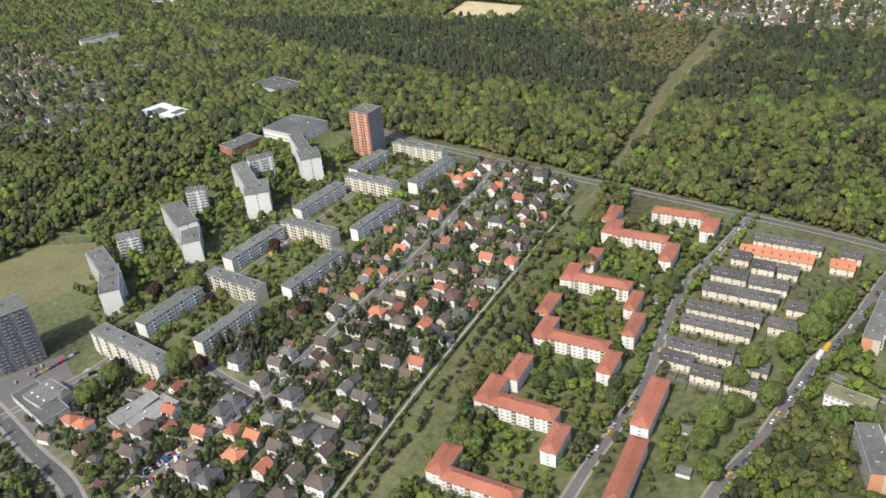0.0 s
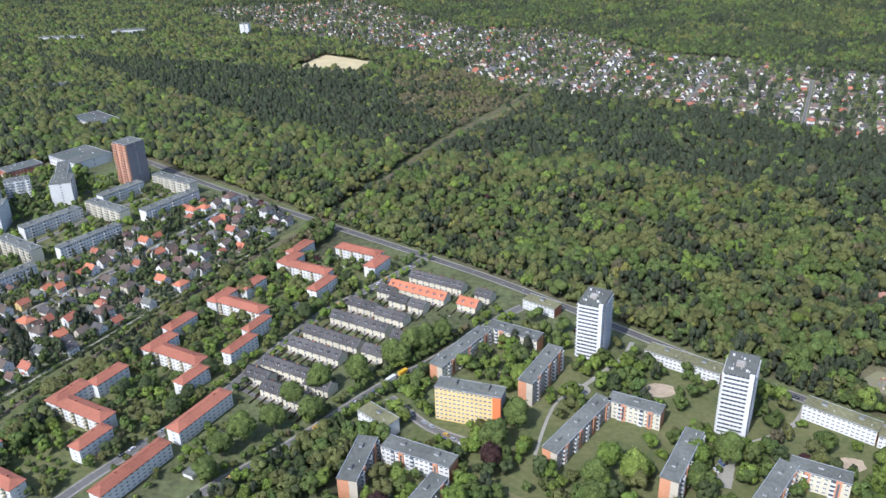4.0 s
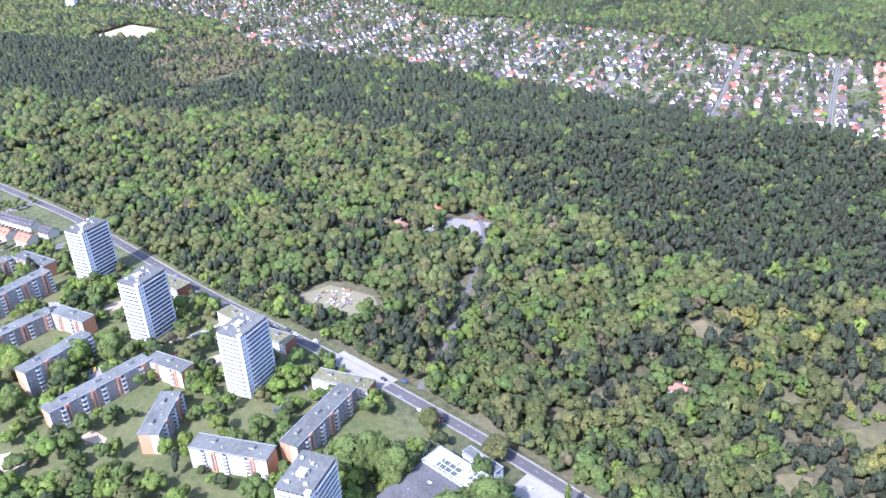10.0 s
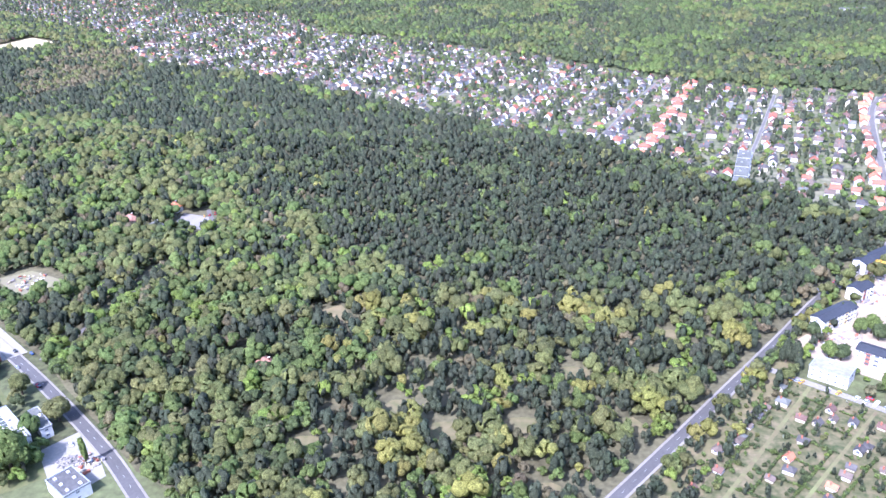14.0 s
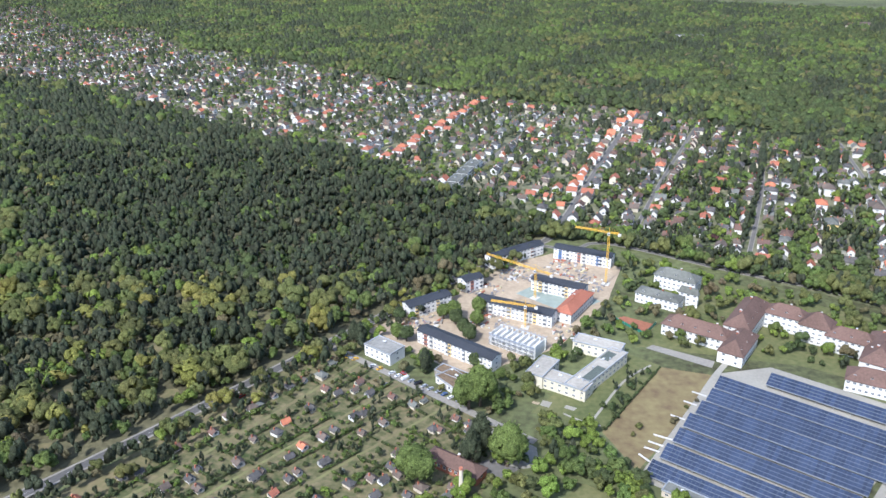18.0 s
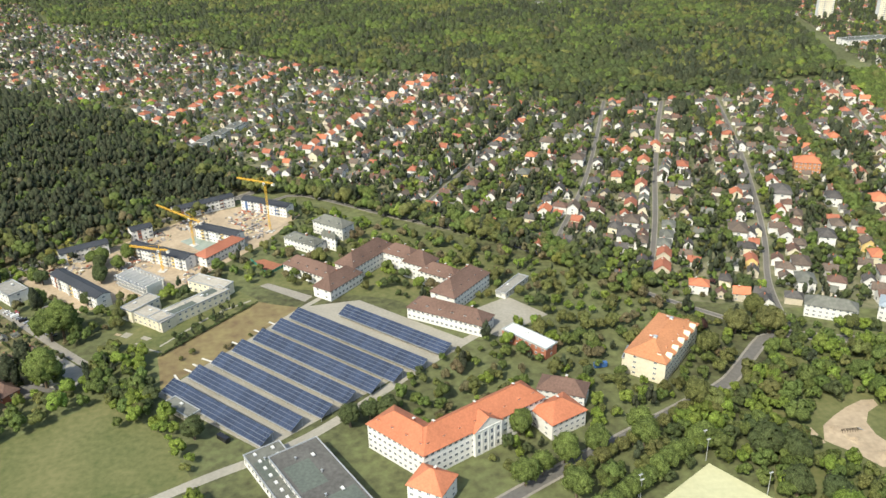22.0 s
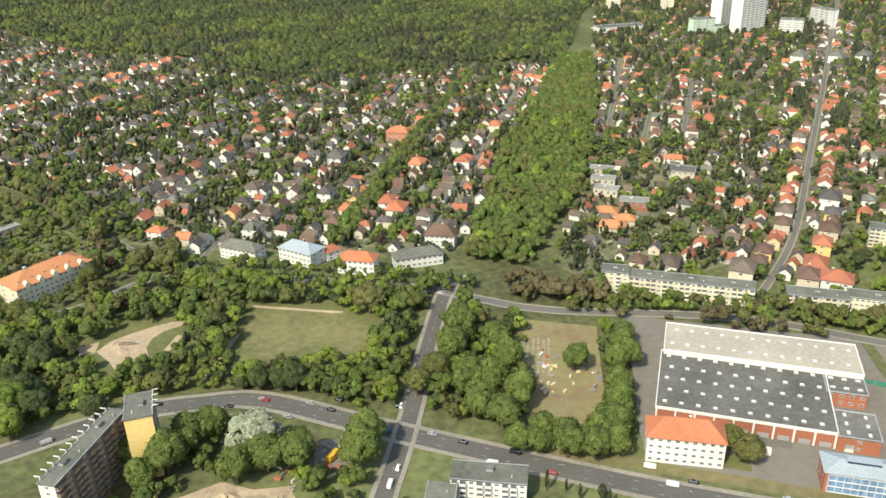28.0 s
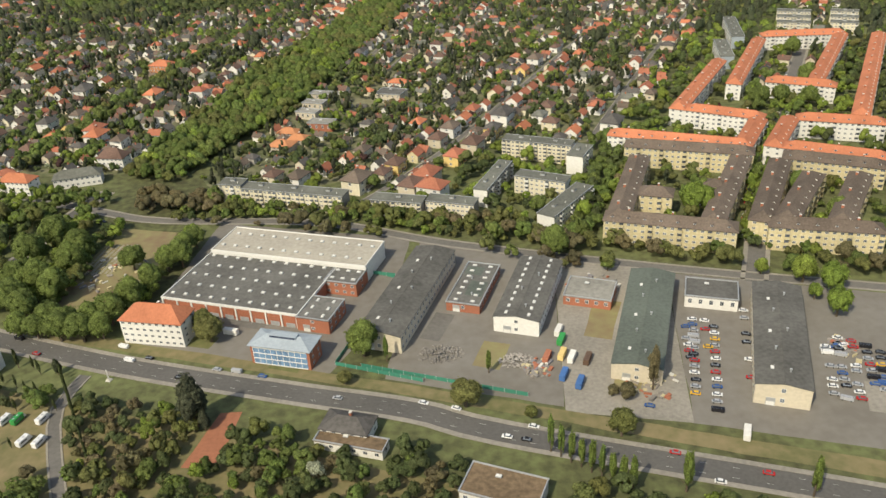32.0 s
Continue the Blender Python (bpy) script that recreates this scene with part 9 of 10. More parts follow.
def screen_fence(x0, y0, x1, y1):
    """A green screen fence of posts and panels."""
    L = math.hypot(x1 - x0, y1 - y0)
    e = thing("fence", (x0 + x1) / 2, (y0 + y1) / 2, math.degrees(math.atan2(y1 - y0, x1 - x0)), "green sheeted fence along the yard", "fence", "yard fences")
    n = max(2, int(L / 3))
    pl = Geo().box(-L / n / 2 + 0.04, -0.03, 0.1, L / n / 2 - 0.04, 0.03, 1.3).mesh("panel", "fencegreen")
    po = stock("fence_post", lambda: Geo().box(-0.05, -0.06, 0, 0.05, 0.06, 1.4).mesh("post", "metalgrey"))
    for i in range(n):
        part("panel", pl, e, (-L / 2 + (i + 0.5) * L / n, 0, 0))
    for i in range(n + 1):
        part("post", po, e, (-L / 2 + i * L / n, 0, 0))


def rubble(x, y, r):
    """A heap of broken concrete and scrap."""
    g = Geo()
    q = np.random.default_rng(int(abs(x)))
    for i in range(170):
        a, d = q.uniform(0, 6.28), r * math.sqrt(q.random())
        px, py = d * math.cos(a), d * 0.7 * math.sin(a)
        s = q.uniform(0.15, 0.5)
        z = max(0.0, (1 - d / r)) * 0.9
        g.solid([(px + s * vx * q.uniform(0.6, 1.2), py + s * vy * q.uniform(0.6, 1.2), z + 0.1 + s * 0.6 * vz) for vx, vy, vz in IV], [tuple(f) for f in IF.tolist()])
    tagged(new("rubble_heap", g.mesh("rubble_heap", "scrap")), "grey heap of broken concrete and scrap", "rubble", kind="stuff").location = (x, y, 0.06)


def monument(x, y):
    e = thing("obelisk", x, y, -17, "slim pale stone obelisk on a stepped base", "monument")
    part("shaft", Geo().tube(0, 0, 0.5, 3.6, 0.32, 0.16, 4).mesh("shaft", "concrete"), e)
    part("step", Geo().box(-0.7, -0.7, 0, 0.7, 0.7, 0.25).box(-0.5, -0.5, 0.25, 0.5, 0.5, 0.5).mesh("step", "concrete"), e)


def play_ship(x, y):
    e = thing("play_frame", x, y, 5, "dark timber climbing frame on the sand", "playground frame")
    g = Geo()
    for i in range(7):
        g.beam((-2.4 + 0.8 * i, -0.5, 0), (-2.4 + 0.8 * i, 0, 1.1), 0.08)
        g.beam((-2.4 + 0.8 * i, 0.5, 0), (-2.4 + 0.8 * i, 0, 1.1), 0.08)
    g.beam((-2.6, 0, 1.1), (2.6, 0, 1.1), 0.1)
    part("timber_frame", g.mesh("timber_frame", "bark"), e)
    part("slide", Geo().solid([(2.4, -0.3, 1.1), (4.2, -0.3, 0.1), (4.2, 0.3, 0.1), (2.4, 0.3, 1.1), (2.4, -0.3, 1.2), (4.2, -0.3, 0.2), (4.2, 0.3, 0.2), (2.4, 0.3, 1.2)], BOXF).mesh("slide", "metalgrey"), e)


def garage_row(x, y, ang, n):
    foot(x, y, n * 2.2, 3.6, ang, 0.3)
    e = thing("garage_row", x, y, ang, "low flat-roofed grey garages with pale doors", "garage", "garages")
    L = n * 2.2
    part("wall", Geo().box(-L / 2, -1.7, 0, L / 2, 1.7, 1.5).mesh("wall", "concrete"), e)
    part("roof", Geo().box(-L / 2 - 0.15, -1.9, 1.5, L / 2 + 0.15, 1.9, 1.65).mesh("roof", "greyroof"), e)
    dr = stock("garage_door", lambda: Geo().box(-0.85, -0.06, 0.05, 0.85, 0.03, 1.3).mesh("garage_door", "frame"))
    for i in range(n):
        part("garage_door", dr, e, (-L / 2 + (i + 0.5) * 2.2, -1.7, 0))




def stacks(x, y, r, n, seed):
    """Pallets, boards, pipes and heaps of building material lying about."""
    q = np.random.default_rng(seed)
    g = Geo()
    for i in range(n):
        a, d = q.uniform(0, 6.28), r * math.sqrt(q.random())
        px, py = d * math.cos(a), d * math.sin(a)
        L, W, h = q.uniform(0.4, 2.4), q.uniform(0.3, 1.0), q.uniform(0.15, 0.9)
        th = q.choice((0.9, -0.66)) + q.normal(0, 0.2)
        c, s = math.cos(th), math.sin(th)
        pts = [(px + vx * L / 2 * c - vy * W / 2 * s, py + vx * L / 2 * s + vy * W / 2 * c, vz * h) for vz in (0, 1) for vx, vy in ((-1, -1), (1, -1), (1, 1), (-1, 1))]
        g.solid(pts, BOXF, int(q.integers(6)))
    ob = tagged(new("material_stacks", g.mesh("material_stacks", "sand", "concrete", "scrap", "brick", "greybrown", "greydark")), "scattered pallets, boards and stacked building material", "building material", kind="stuff")
    ob.location = (x, y, 0.06)


for sx, sy, sr, sn in ((662, 170, 9, 60), (690, 172, 8, 55), (705, 215, 9, 70), (728, 222, 10, 80), (690, 200, 8, 60), (735, 205, 9, 70), (720, 160, 7, 40), (1238, -2, 8, 40), (1217, -42, 4, 45), (1245, -50, 7, 60), (1010, -20, 9, 40), (404, 105, 5, 40), (322, 232, 9, 50), (1300, -40, 6, 25), (1080, 20, 14, 60)):
    stacks(sx, sy, sr, sn, int(sx))


def camper(x, y, ang, roofcol):
    """A white motor home: coachbuilt body with cab, window band, roof hatches and wheels."""
    e = thing("motor_home", x, y, ang, "white motor home parked on the grass" if roofcol == "carwhite" else "green and white motor home parked on the grass", "motor home", "motor homes", 0.05)
    part("body", stock(("camper", roofcol), lambda: Geo().solid([(-2.1, -0.72, 0.25), (1.2, -0.72, 0.25), (1.2, 0.72, 0.25), (-2.1, 0.72, 0.25), (-2.1, -0.72, 1.7), (1.45, -0.72, 1.7), (1.45, 0.72, 1.7), (-2.1, 0.72, 1.7)], BOXF).box(-2.0, -0.6, 1.7, 1.2, 0.6, 1.78).mesh("body", roofcol)), e)
    part("cab", stock("camper_cab", lambda: Geo().solid([(1.2, -0.66, 0.25), (2.2, -0.62, 0.25), (2.2, 0.62, 0.25), (1.2, 0.66, 0.25), (1.2, -0.66, 1.2), (1.75, -0.6, 1.1), (1.75, 0.6, 1.1), (1.2, 0.66, 1.2)], BOXF).mesh("cab", "carwhite")), e)
    part("window_band", stock("camper_glass", lambda: Geo().box(-1.5, -0.74, 0.95, 0.4, 0.74, 1.35).mesh("window_band", "glass")), e)
    hatch = stock("camper_hatch", lambda: Geo().box(-0.25, -0.25, 0, 0.25, 0.25, 0.08).mesh("roof_hatch", "metalgrey"))
    for hx in (-1.3, 0.1):
        part("roof_hatch", hatch, e, (hx, 0, 1.78))
    for sx in (-1.2, 1.5):
        for sy in (-0.62, 0.62):
            part("wheel", STOCK["wheel"], e, (sx, sy, 0.19))


def sand_heap(x, y, r, h, seed):
    """An uneven mound of dug sand."""
    q = np.random.default_rng(seed)
    ph = q.uniform(0, 6.28, 4)
    g = Geo()
    rings, spokes = 6, 18
    vs = []
    for i in range(rings + 1):
        for j in range(spokes):
            a = j * 2 * math.pi / spokes
            d = r * i / rings * (1 + 0.22 * math.sin(2 * a + ph[0]) + 0.14 * math.sin(5 * a + ph[1]))
            z = h * max(0.0, math.cos(i / rings * math.pi / 2)) * (0.75 + 0.3 * math.sin(3 * a + ph[2] + i) + 0.2 * q.random())
            vs.append((d * math.cos(a), d * math.sin(a) * 0.7, z if i < rings else -0.02))
    g.solid(vs, [(i * spokes + j, (i + 1) * spokes + j, (i + 1) * spokes + (j + 1) % spokes, i * spokes + (j + 1) % spokes) for i in range(rings) for j in range(spokes)])
    ob = tagged(new("sand_heap", g.mesh("sand_heap", "sandy")), "uneven heap of dug pale sand", "sand heap", "sand heaps")
    ob.location, ob.rotation_euler = (x, y, 0.05), (0, 0, q.uniform(0, 3))


for hx, hy, hr, hh in ((976, -40, 6, 0.9), (984, -33, 5, 0.8), (991, -31, 4, 1.0), (998, -34, 5, 1.1), (1004, -32, 3.5, 0.8), (989, -41, 5, 0.7), (999, -43, 6, 0.9), (980, -50, 7, 0.8), (940, 40, 3, 0.6), (945, 33, 2.6, 0.5), (936, 45, 2.2, 0.4)):
    sand_heap(hx, hy, hr, hh, int(hx))
car(1058.0, -20.5, 165, "carwhite", True)
for k, (vx, vy) in enumerate(((1066.8, -45.0), (1064.9, -53.4), (1064.3, -57.4), (1071.7, -62.1), (1074.9, -61.3), (1071.7, -67.3), (1073.4, -53.3), (1078.3, -54.2), (1081.7, -54.2), (1088.3, -54.4), (1087.1, -62.6), (1091.3, -63.2))):
    camper(vx, vy, (10, 5, 15, 70, 75, 20, 74, 72, 74, 73, 70, 74)[k], "cargreen" if k == 8 else "carwhite")

# solar arrays
solar_row(750.5, 61.3, 48.2, 4.75, -38.6)
solar_row(757.6, 68.4, 50.0, 4.75, -38.6)
solar_row(764.8, 75.2, 53.2, 4.75, -38.6)
solar_row(770.8, 82.4, 54.8, 4.75, -38.6)
solar_row(777.7, 88.6, 57.2, 4.75, -38.6)
solar_row(784.0, 95.2, 59.0, 4.75, -38.6)
solar_row(790.6, 101.9, 62.5, 4.75, -38.6)
solar_row(804.0, 107.3, 49.7, 4.75, -38.6)

# single trees
for k in range(26):
    tree(1085.6 + 0.86 * k, -36.4 - 1.42 * k, "poplar", "dark", 0.95)
for px, py, ps in ((1070.9, -31.0, 2.1), (1075.6, -31.8, 1.7), (1078.6, -34.4, 1.6), (1079.3, -50.3, 1.5), (1085.2, -49.6, 1.7), (1090.2, -51.0, 1.6), (1080.8, -63.4, 1.3), (1084.7, -64.5, 1.3), (1082.0, -44.0, 1.6), (1078.0, -42.0, 1.5), (1074.5, -40.0, 1.6), (1070.0, -38.0, 1.4)):
    tree(px, py, "poplar", "dark", ps * 0.62)
tree(1083.9, -34.8, "cone", "pine", 1.9)
tree(1132.3, -61.0, 'cone', 'pine', 2.3)
tree(1129.7, -59.3, 'cone', 'pine', 2.3)
tree(1176.1, -35.8, 'poplar', 'mid', 1.9)
tree(1203.8, -42.9, 'poplar', 'mid', 1.9)
tree(1245.1, -47.8, 'poplar', 'brown', 1.7)
tree(1245.0, -52.9, 'poplar', 'brown', 1.7)
tree(1165.6, -45.0, 'broad', 'olive', 1.9)
tree(1197.4, -56.3, 'broad', 'olive', 1.9)
tree(1213.2, -62.0, 'broad', 'olive', 1.9)
tree(1233.9, -69.4, 'broad', 'olive', 1.9)
tree(1244.2, 6.8, 'broad', 'mid', 2.1)
tree(1169.6, -32.7, 'broad', 'mid', 2.1)
tree(1228.4, 17.6, 'broad', 'mid', 2.0)
tree(1290.4, 0.6, 'broad', 'fresh', 1.9)
tree(1300.7, -15.0, 'broad', 'fresh', 1.9)
tree(1303.4, -24.2, 'broad', 'fresh', 1.9)
tree(1306.7, -12.4, 'broad', 'fresh', 1.9)
tree(1301.1, -5.4, 'broad', 'fresh', 1.9)
tree(1162.4, -78.7, 'broad', 'blossom', 1.8)
tree(1121.1, -17.8, 'broad', 'olive', 2.0)
tree(1124.0, -22.4, 'broad', 'olive', 2.0)
tree(1234.7, -54.4, 'broad', 'brown', 1.5)
tree(1238.0, -55.8, 'broad', 'brown', 1.5)
tree(1281.3, 40.9, 'broad', 'fresh', 2.6)
tree(1216.7, -73.7, 'poplar', 'mid', 1.3)
tree(1218.8, -75.5, 'poplar', 'mid', 1.3)
tree(1220.9, -77.3, 'poplar', 'mid', 1.3)
tree(1223.0, -79.0, 'poplar', 'mid', 1.3)
tree(1225.0, -80.7, 'poplar', 'mid', 1.3)
tree(1227.0, -82.4, 'poplar', 'mid', 1.3)
tree(1229.0, -84.0, 'poplar', 'mid', 1.3)
tree(1230.9, -85.7, 'poplar', 'mid', 1.3)
tree(1232.8, -87.3, 'poplar', 'mid', 1.3)
tree(1244.4, -87.6, 'poplar', 'mid', 1.5)
tree(1270.5, -90.6, 'poplar', 'mid', 1.5)
tree(1286.3, 51.9, 'broad', 'mid', 2.0)
tree(1374.1, 179.4, 'broad', 'mid', 2.0)
tree(1385.6, 229.0, 'broad', 'mid', 2.0)
tree(1395.8, 215.7, 'broad', 'mid', 2.0)
tree(1326.9, 31.5, 'broad', 'mid', 2.0)
tree(1340.3, 150.4, 'broad', 'mid', 2.0)
tree(1351.7, 152.6, 'broad', 'mid', 2.0)
tree(1362.6, 146.7, 'broad', 'mid', 2.0)
tree(1065.0, -16.2, 'broad', 'mid', 1.8)
tree(1070.4, -16.7, 'broad', 'mid', 1.8)
tree(1078.1, -18.7, 'broad', 'mid', 1.8)
tree(1085.2, -19.3, 'broad', 'mid', 1.8)
tree(1090.7, -18.3, 'broad', 'mid', 1.8)
tree(1086.5, 21.9, 'broad', 'mid', 1.8)
tree(1098.5, 20.8, 'broad', 'mid', 1.8)
tree(1101.7, 30.2, 'broad', 'mid', 1.8)
tree(1104.1, 36.1, 'broad', 'mid', 1.8)
tree(995.5, -15.9, 'broad', 'blossom', 3.0)
tree(984.8, 16.2, 'broad', 'dark', 1.9)
tree(997.0, 15.1, 'broad', 'dark', 1.9)
tree(1001.3, 14.9, 'broad', 'dark', 1.9)
tree(1006.3, 15.3, 'broad', 'dark', 1.9)
tree(990.0, 16.0, 'broad', 'dark', 1.9)
tree(981.7, -9.0, 'broad', 'mid', 2.3)
tree(977.2, -12.4, 'broad', 'mid', 2.3)
tree(1007.5, -20.4, 'broad', 'mid', 2.3)
tree(992.3, -25.2, 'broad', 'mid', 2.3)
tree(973.7, -21.3, 'broad', 'mid', 2.3)
tree(999.5, -21.2, 'broad', 'mid', 2.3)
tree(1024.8, -14.2, 'broad', 'mid', 2.3)
tree(1023.8, -21.0, 'broad', 'mid', 2.3)
tree(969.1, -27.5, 'broad', 'mid', 2.0)
tree(963.2, -18.7, 'broad', 'mid', 2.0)
tree(1025.3, 56.8, 'poplar', 'dark', 1.6)
tree(967.1, 27.8, 'poplar', 'dark', 1.6)
tree(969.4, 27.6, 'poplar', 'dark', 1.6)
tree(971.6, 27.5, 'poplar', 'dark', 1.6)
tree(1020.1, 61.0, 'broad', 'olive', 2.6)
tree(1038.0, 11.0, 'broad', 'olive', 2.6)
tree(1043.0, 16.6, 'broad', 'olive', 2.6)
tree(1061.9, -6.0, 'broad', 'mid', 2.3)
tree(1055.9, -0.7, 'broad', 'mid', 2.3)
tree(1053.1, 10.4, 'broad', 'mid', 2.3)
tree(1065.7, 21.7, 'broad', 'mid', 2.3)
tree(1067.6, 4.2, 'broad', 'mid', 2.3)
tree(1059.8, 10.1, 'broad', 'mid', 2.3)
tree(1048.4, 28.9, 'broad', 'mid', 2.3)
tree(1051.5, 42.4, 'broad', 'mid', 2.3)
tree(1063.2, 34.8, 'broad', 'mid', 2.3)
tree(1090.8, -10.9, 'broad', 'mid', 2.0)
tree(1094.1, -2.3, 'broad', 'mid', 2.0)
tree(1097.1, 8.5, 'broad', 'mid', 2.0)
tree(1102.7, 23.1, 'broad', 'mid', 2.0)
tree(1087.0, -14.3, 'broad', 'mid', 2.0)
tree(1078.0, -14.0, 'broad', 'mid', 2.0)
tree(1072.2, -11.4, 'broad', 'mid', 2.0)
tree(918.3, 31.0, 'broad', 'dark', 2.2)
tree(911.4, 34.4, 'broad', 'dark', 2.2)
tree(922.0, 12.5, 'broad', 'dark', 2.2)
tree(928.2, 4.9, 'broad', 'dark', 2.2)
tree(945.0, 3.5, 'broad', 'dark', 2.2)
tree(913.8, 18.1, 'broad', 'dark', 2.2)
tree(925.1, -5.8, 'broad', 'fresh', 2.2)
tree(920.5, 5.5, 'broad', 'fresh', 2.2)
tree(858.4, 9.4, 'broad', 'mid', 1.4)
tree(855.3, 26.9, 'broad', 'olive', 1.2)
tree(861.2, 11.7, 'broad', 'mid', 1.4)
tree(858.6, 29.1, 'broad', 'olive', 1.2)
tree(864.0, 14.1, 'broad', 'mid', 1.4)
tree(861.9, 31.4, 'broad', 'olive', 1.2)
tree(866.9, 16.5, 'broad', 'mid', 1.4)
tree(865.2, 33.8, 'broad', 'olive', 1.2)
tree(869.9, 19.0, 'broad', 'mid', 1.4)
tree(868.6, 36.1, 'broad', 'olive', 1.2)
tree(872.9, 21.5, 'broad', 'mid', 1.4)
tree(872.1, 38.6, 'broad', 'olive', 1.2)
tree(876.0, 24.1, 'broad', 'mid', 1.4)
tree(875.7, 41.0, 'broad', 'olive', 1.2)
tree(879.2, 26.7, 'broad', 'mid', 1.4)
tree(879.3, 43.5, 'broad', 'olive', 1.2)
tree(882.4, 29.4, 'broad', 'mid', 1.4)
tree(882.9, 46.1, 'broad', 'olive', 1.2)
tree(885.7, 32.1, 'broad', 'mid', 1.4)
tree(886.7, 48.7, 'broad', 'olive', 1.2)
tree(889.0, 34.9, 'broad', 'mid', 1.4)
tree(890.5, 51.3, 'broad', 'olive', 1.2)
tree(892.5, 37.8, 'broad', 'mid', 1.4)
tree(894.4, 54.0, 'broad', 'olive', 1.2)
tree(896.0, 40.7, 'broad', 'mid', 1.4)
tree(898.3, 56.8, 'broad', 'olive', 1.2)
tree(855.0, 34.2, 'broad', 'mid', 1.7)
tree(864.6, 38.5, 'broad', 'mid', 1.7)
tree(843.6, 47.4, 'broad', 'mid', 1.7)
tree(848.0, 29.8, 'broad', 'mid', 1.7)
tree(855.8, 20.5, 'broad', 'mid', 1.7)
tree(842.8, 25.5, 'broad', 'mid', 1.7)
tree(878.5, 45.4, 'broad', 'mid', 1.7)
tree(878.9, 40.3, 'broad', 'mid', 1.7)
tree(909.2, 97.5, 'broad', 'olive', 2.4)
tree(911.6, 86.3, 'broad', 'olive', 2.4)
tree(926.2, 100.2, 'broad', 'olive', 2.4)
tree(938.1, 99.5, 'broad', 'olive', 2.4)
tree(936.6, 111.6, 'broad', 'olive', 2.4)
tree(899.1, 58.1, 'broad', 'olive', 2.4)
tree(914.3, 101.0, 'broad', 'copper', 2.2)
tree(746.8, 50.4, 'broad', 'dark', 1.7)
tree(792.9, 54.0, 'broad', 'dark', 1.7)
tree(798.7, 57.5, 'broad', 'dark', 1.7)
tree(804.4, 57.5, 'broad', 'dark', 1.7)
tree(679.3, 80.5, 'cone', 'pine', 2.8)
tree(682.4, 85.7, 'cone', 'pine', 2.8)
tree(683.5, 112.1, 'broad', 'mid', 2.8)
tree(679.6, 110.5, 'broad', 'mid', 2.8)
tree(690.2, 80.4, 'broad', 'mid', 2.8)
tree(663.0, 73.2, 'broad', 'mid', 2.8)
tree(637.2, 155.4, 'cone', 'pine', 1.8)
tree(639.5, 153.2, 'cone', 'pine', 1.8)
tree(664.5, 133.1, 'cone', 'pine', 1.8)
tree(347.2, 123.9, 'broad', 'mid', 3.0)
tree(340.7, 121.5, 'broad', 'mid', 3.0)
tree(354.5, 118.3, 'broad', 'mid', 3.0)
tree(377.0, 100.1, 'broad', 'mid', 3.0)
tree(381.6, 102.3, 'broad', 'mid', 3.0)
tree(371.5, 95.8, 'broad', 'mid', 3.0)
tree(404.0, 105.1, 'poplar', 'mid', 1.6)
tree(384.8, 128.0, 'broad', 'olive', 2.2)
tree(398.9, 145.4, 'broad', 'olive', 2.2)
tree(364.0, 143.8, 'broad', 'olive', 2.2)
tree(172.3, 211.3, 'broad', 'mid', 2.2)
tree(166.3, 217.2, 'broad', 'mid', 2.2)
tree(163.9, 199.0, 'broad', 'mid', 2.2)
tree(195.7, 178.7, 'broad', 'mid', 2.2)
tree(193.8, 169.9, 'broad', 'mid', 2.2)
tree(242.2, 190.2, 'broad', 'mid', 2.2)
tree(218.1, 161.0, 'broad', 'mid', 2.2)
tree(227.3, 178.0, 'broad', 'mid', 2.2)
tree(132.5, 261.6, 'broad', 'mid', 2.2)
tree(128.3, 252.2, 'broad', 'mid', 2.2)
tree(137.8, 268.9, 'broad', 'mid', 2.2)
tree(162.8, 188.9, 'broad', 'copper', 2.0)
tree(126.4, 165.7, 'broad', 'copper', 2.0)
tree(175.8, 265.0, 'cone', 'pine', 1.6)
tree(180.6, 260.0, 'cone', 'pine', 1.6)
tree(201.8, 188.0, 'broad', 'fresh', 2.2)
tree(209.0, 181.5, 'broad', 'fresh', 2.2)
tree(150.3, 168.0, 'broad', 'fresh', 2.2)
tree(230.2, 187.3, 'broad', 'fresh', 2.2)
tree(685.9, 176.9, 'broad', 'mid', 1.5)
tree(684.5, 167.4, 'broad', 'mid', 1.5)
tree(676.3, 169.1, 'broad', 'dark', 1.5)
tree(675.8, 173.9, 'broad', 'mid', 1.5)
tree(671.5, 174.0, 'broad', 'mid', 1.5)
tree(682.7, 136.7, 'broad', 'dark', 1.5)
tree(664.6, 135.8, 'broad', 'mid', 1.5)
tree(653.3, 157.6, 'broad', 'mid', 1.5)
tree(657.0, 156.1, 'broad', 'dark', 1.5)
tree(640.0, 157.9, 'broad', 'mid', 1.5)
tree(653.5, 172.8, 'broad', 'dark', 1.5)
tree(681.3, 155.6, 'broad', 'dark', 1.5)
tree(679.7, 160.0, 'broad', 'dark', 1.5)
tree(-148.7, 254.9, 'broad', 'mid', 2.2)
tree(-152.8, 241.7, 'broad', 'mid', 2.2)
tree(-132.6, 319.9, 'broad', 'mid', 2.2)
tree(-122.8, 257.6, 'broad', 'mid', 2.2)
tree(-134.2, 288.2, 'broad', 'copper', 1.4)
tree(-109.7, 265.4, 'broad', 'copper', 1.4)
tree(-100.8, 352.6, 'broad', 'copper', 1.4)
tree(-113.8, 258.5, 'broad', 'copper', 1.4)
tree(-77.6, 294.3, 'broad', 'copper', 1.4)
tree(-122.5, 306.7, 'broad', 'copper', 1.4)
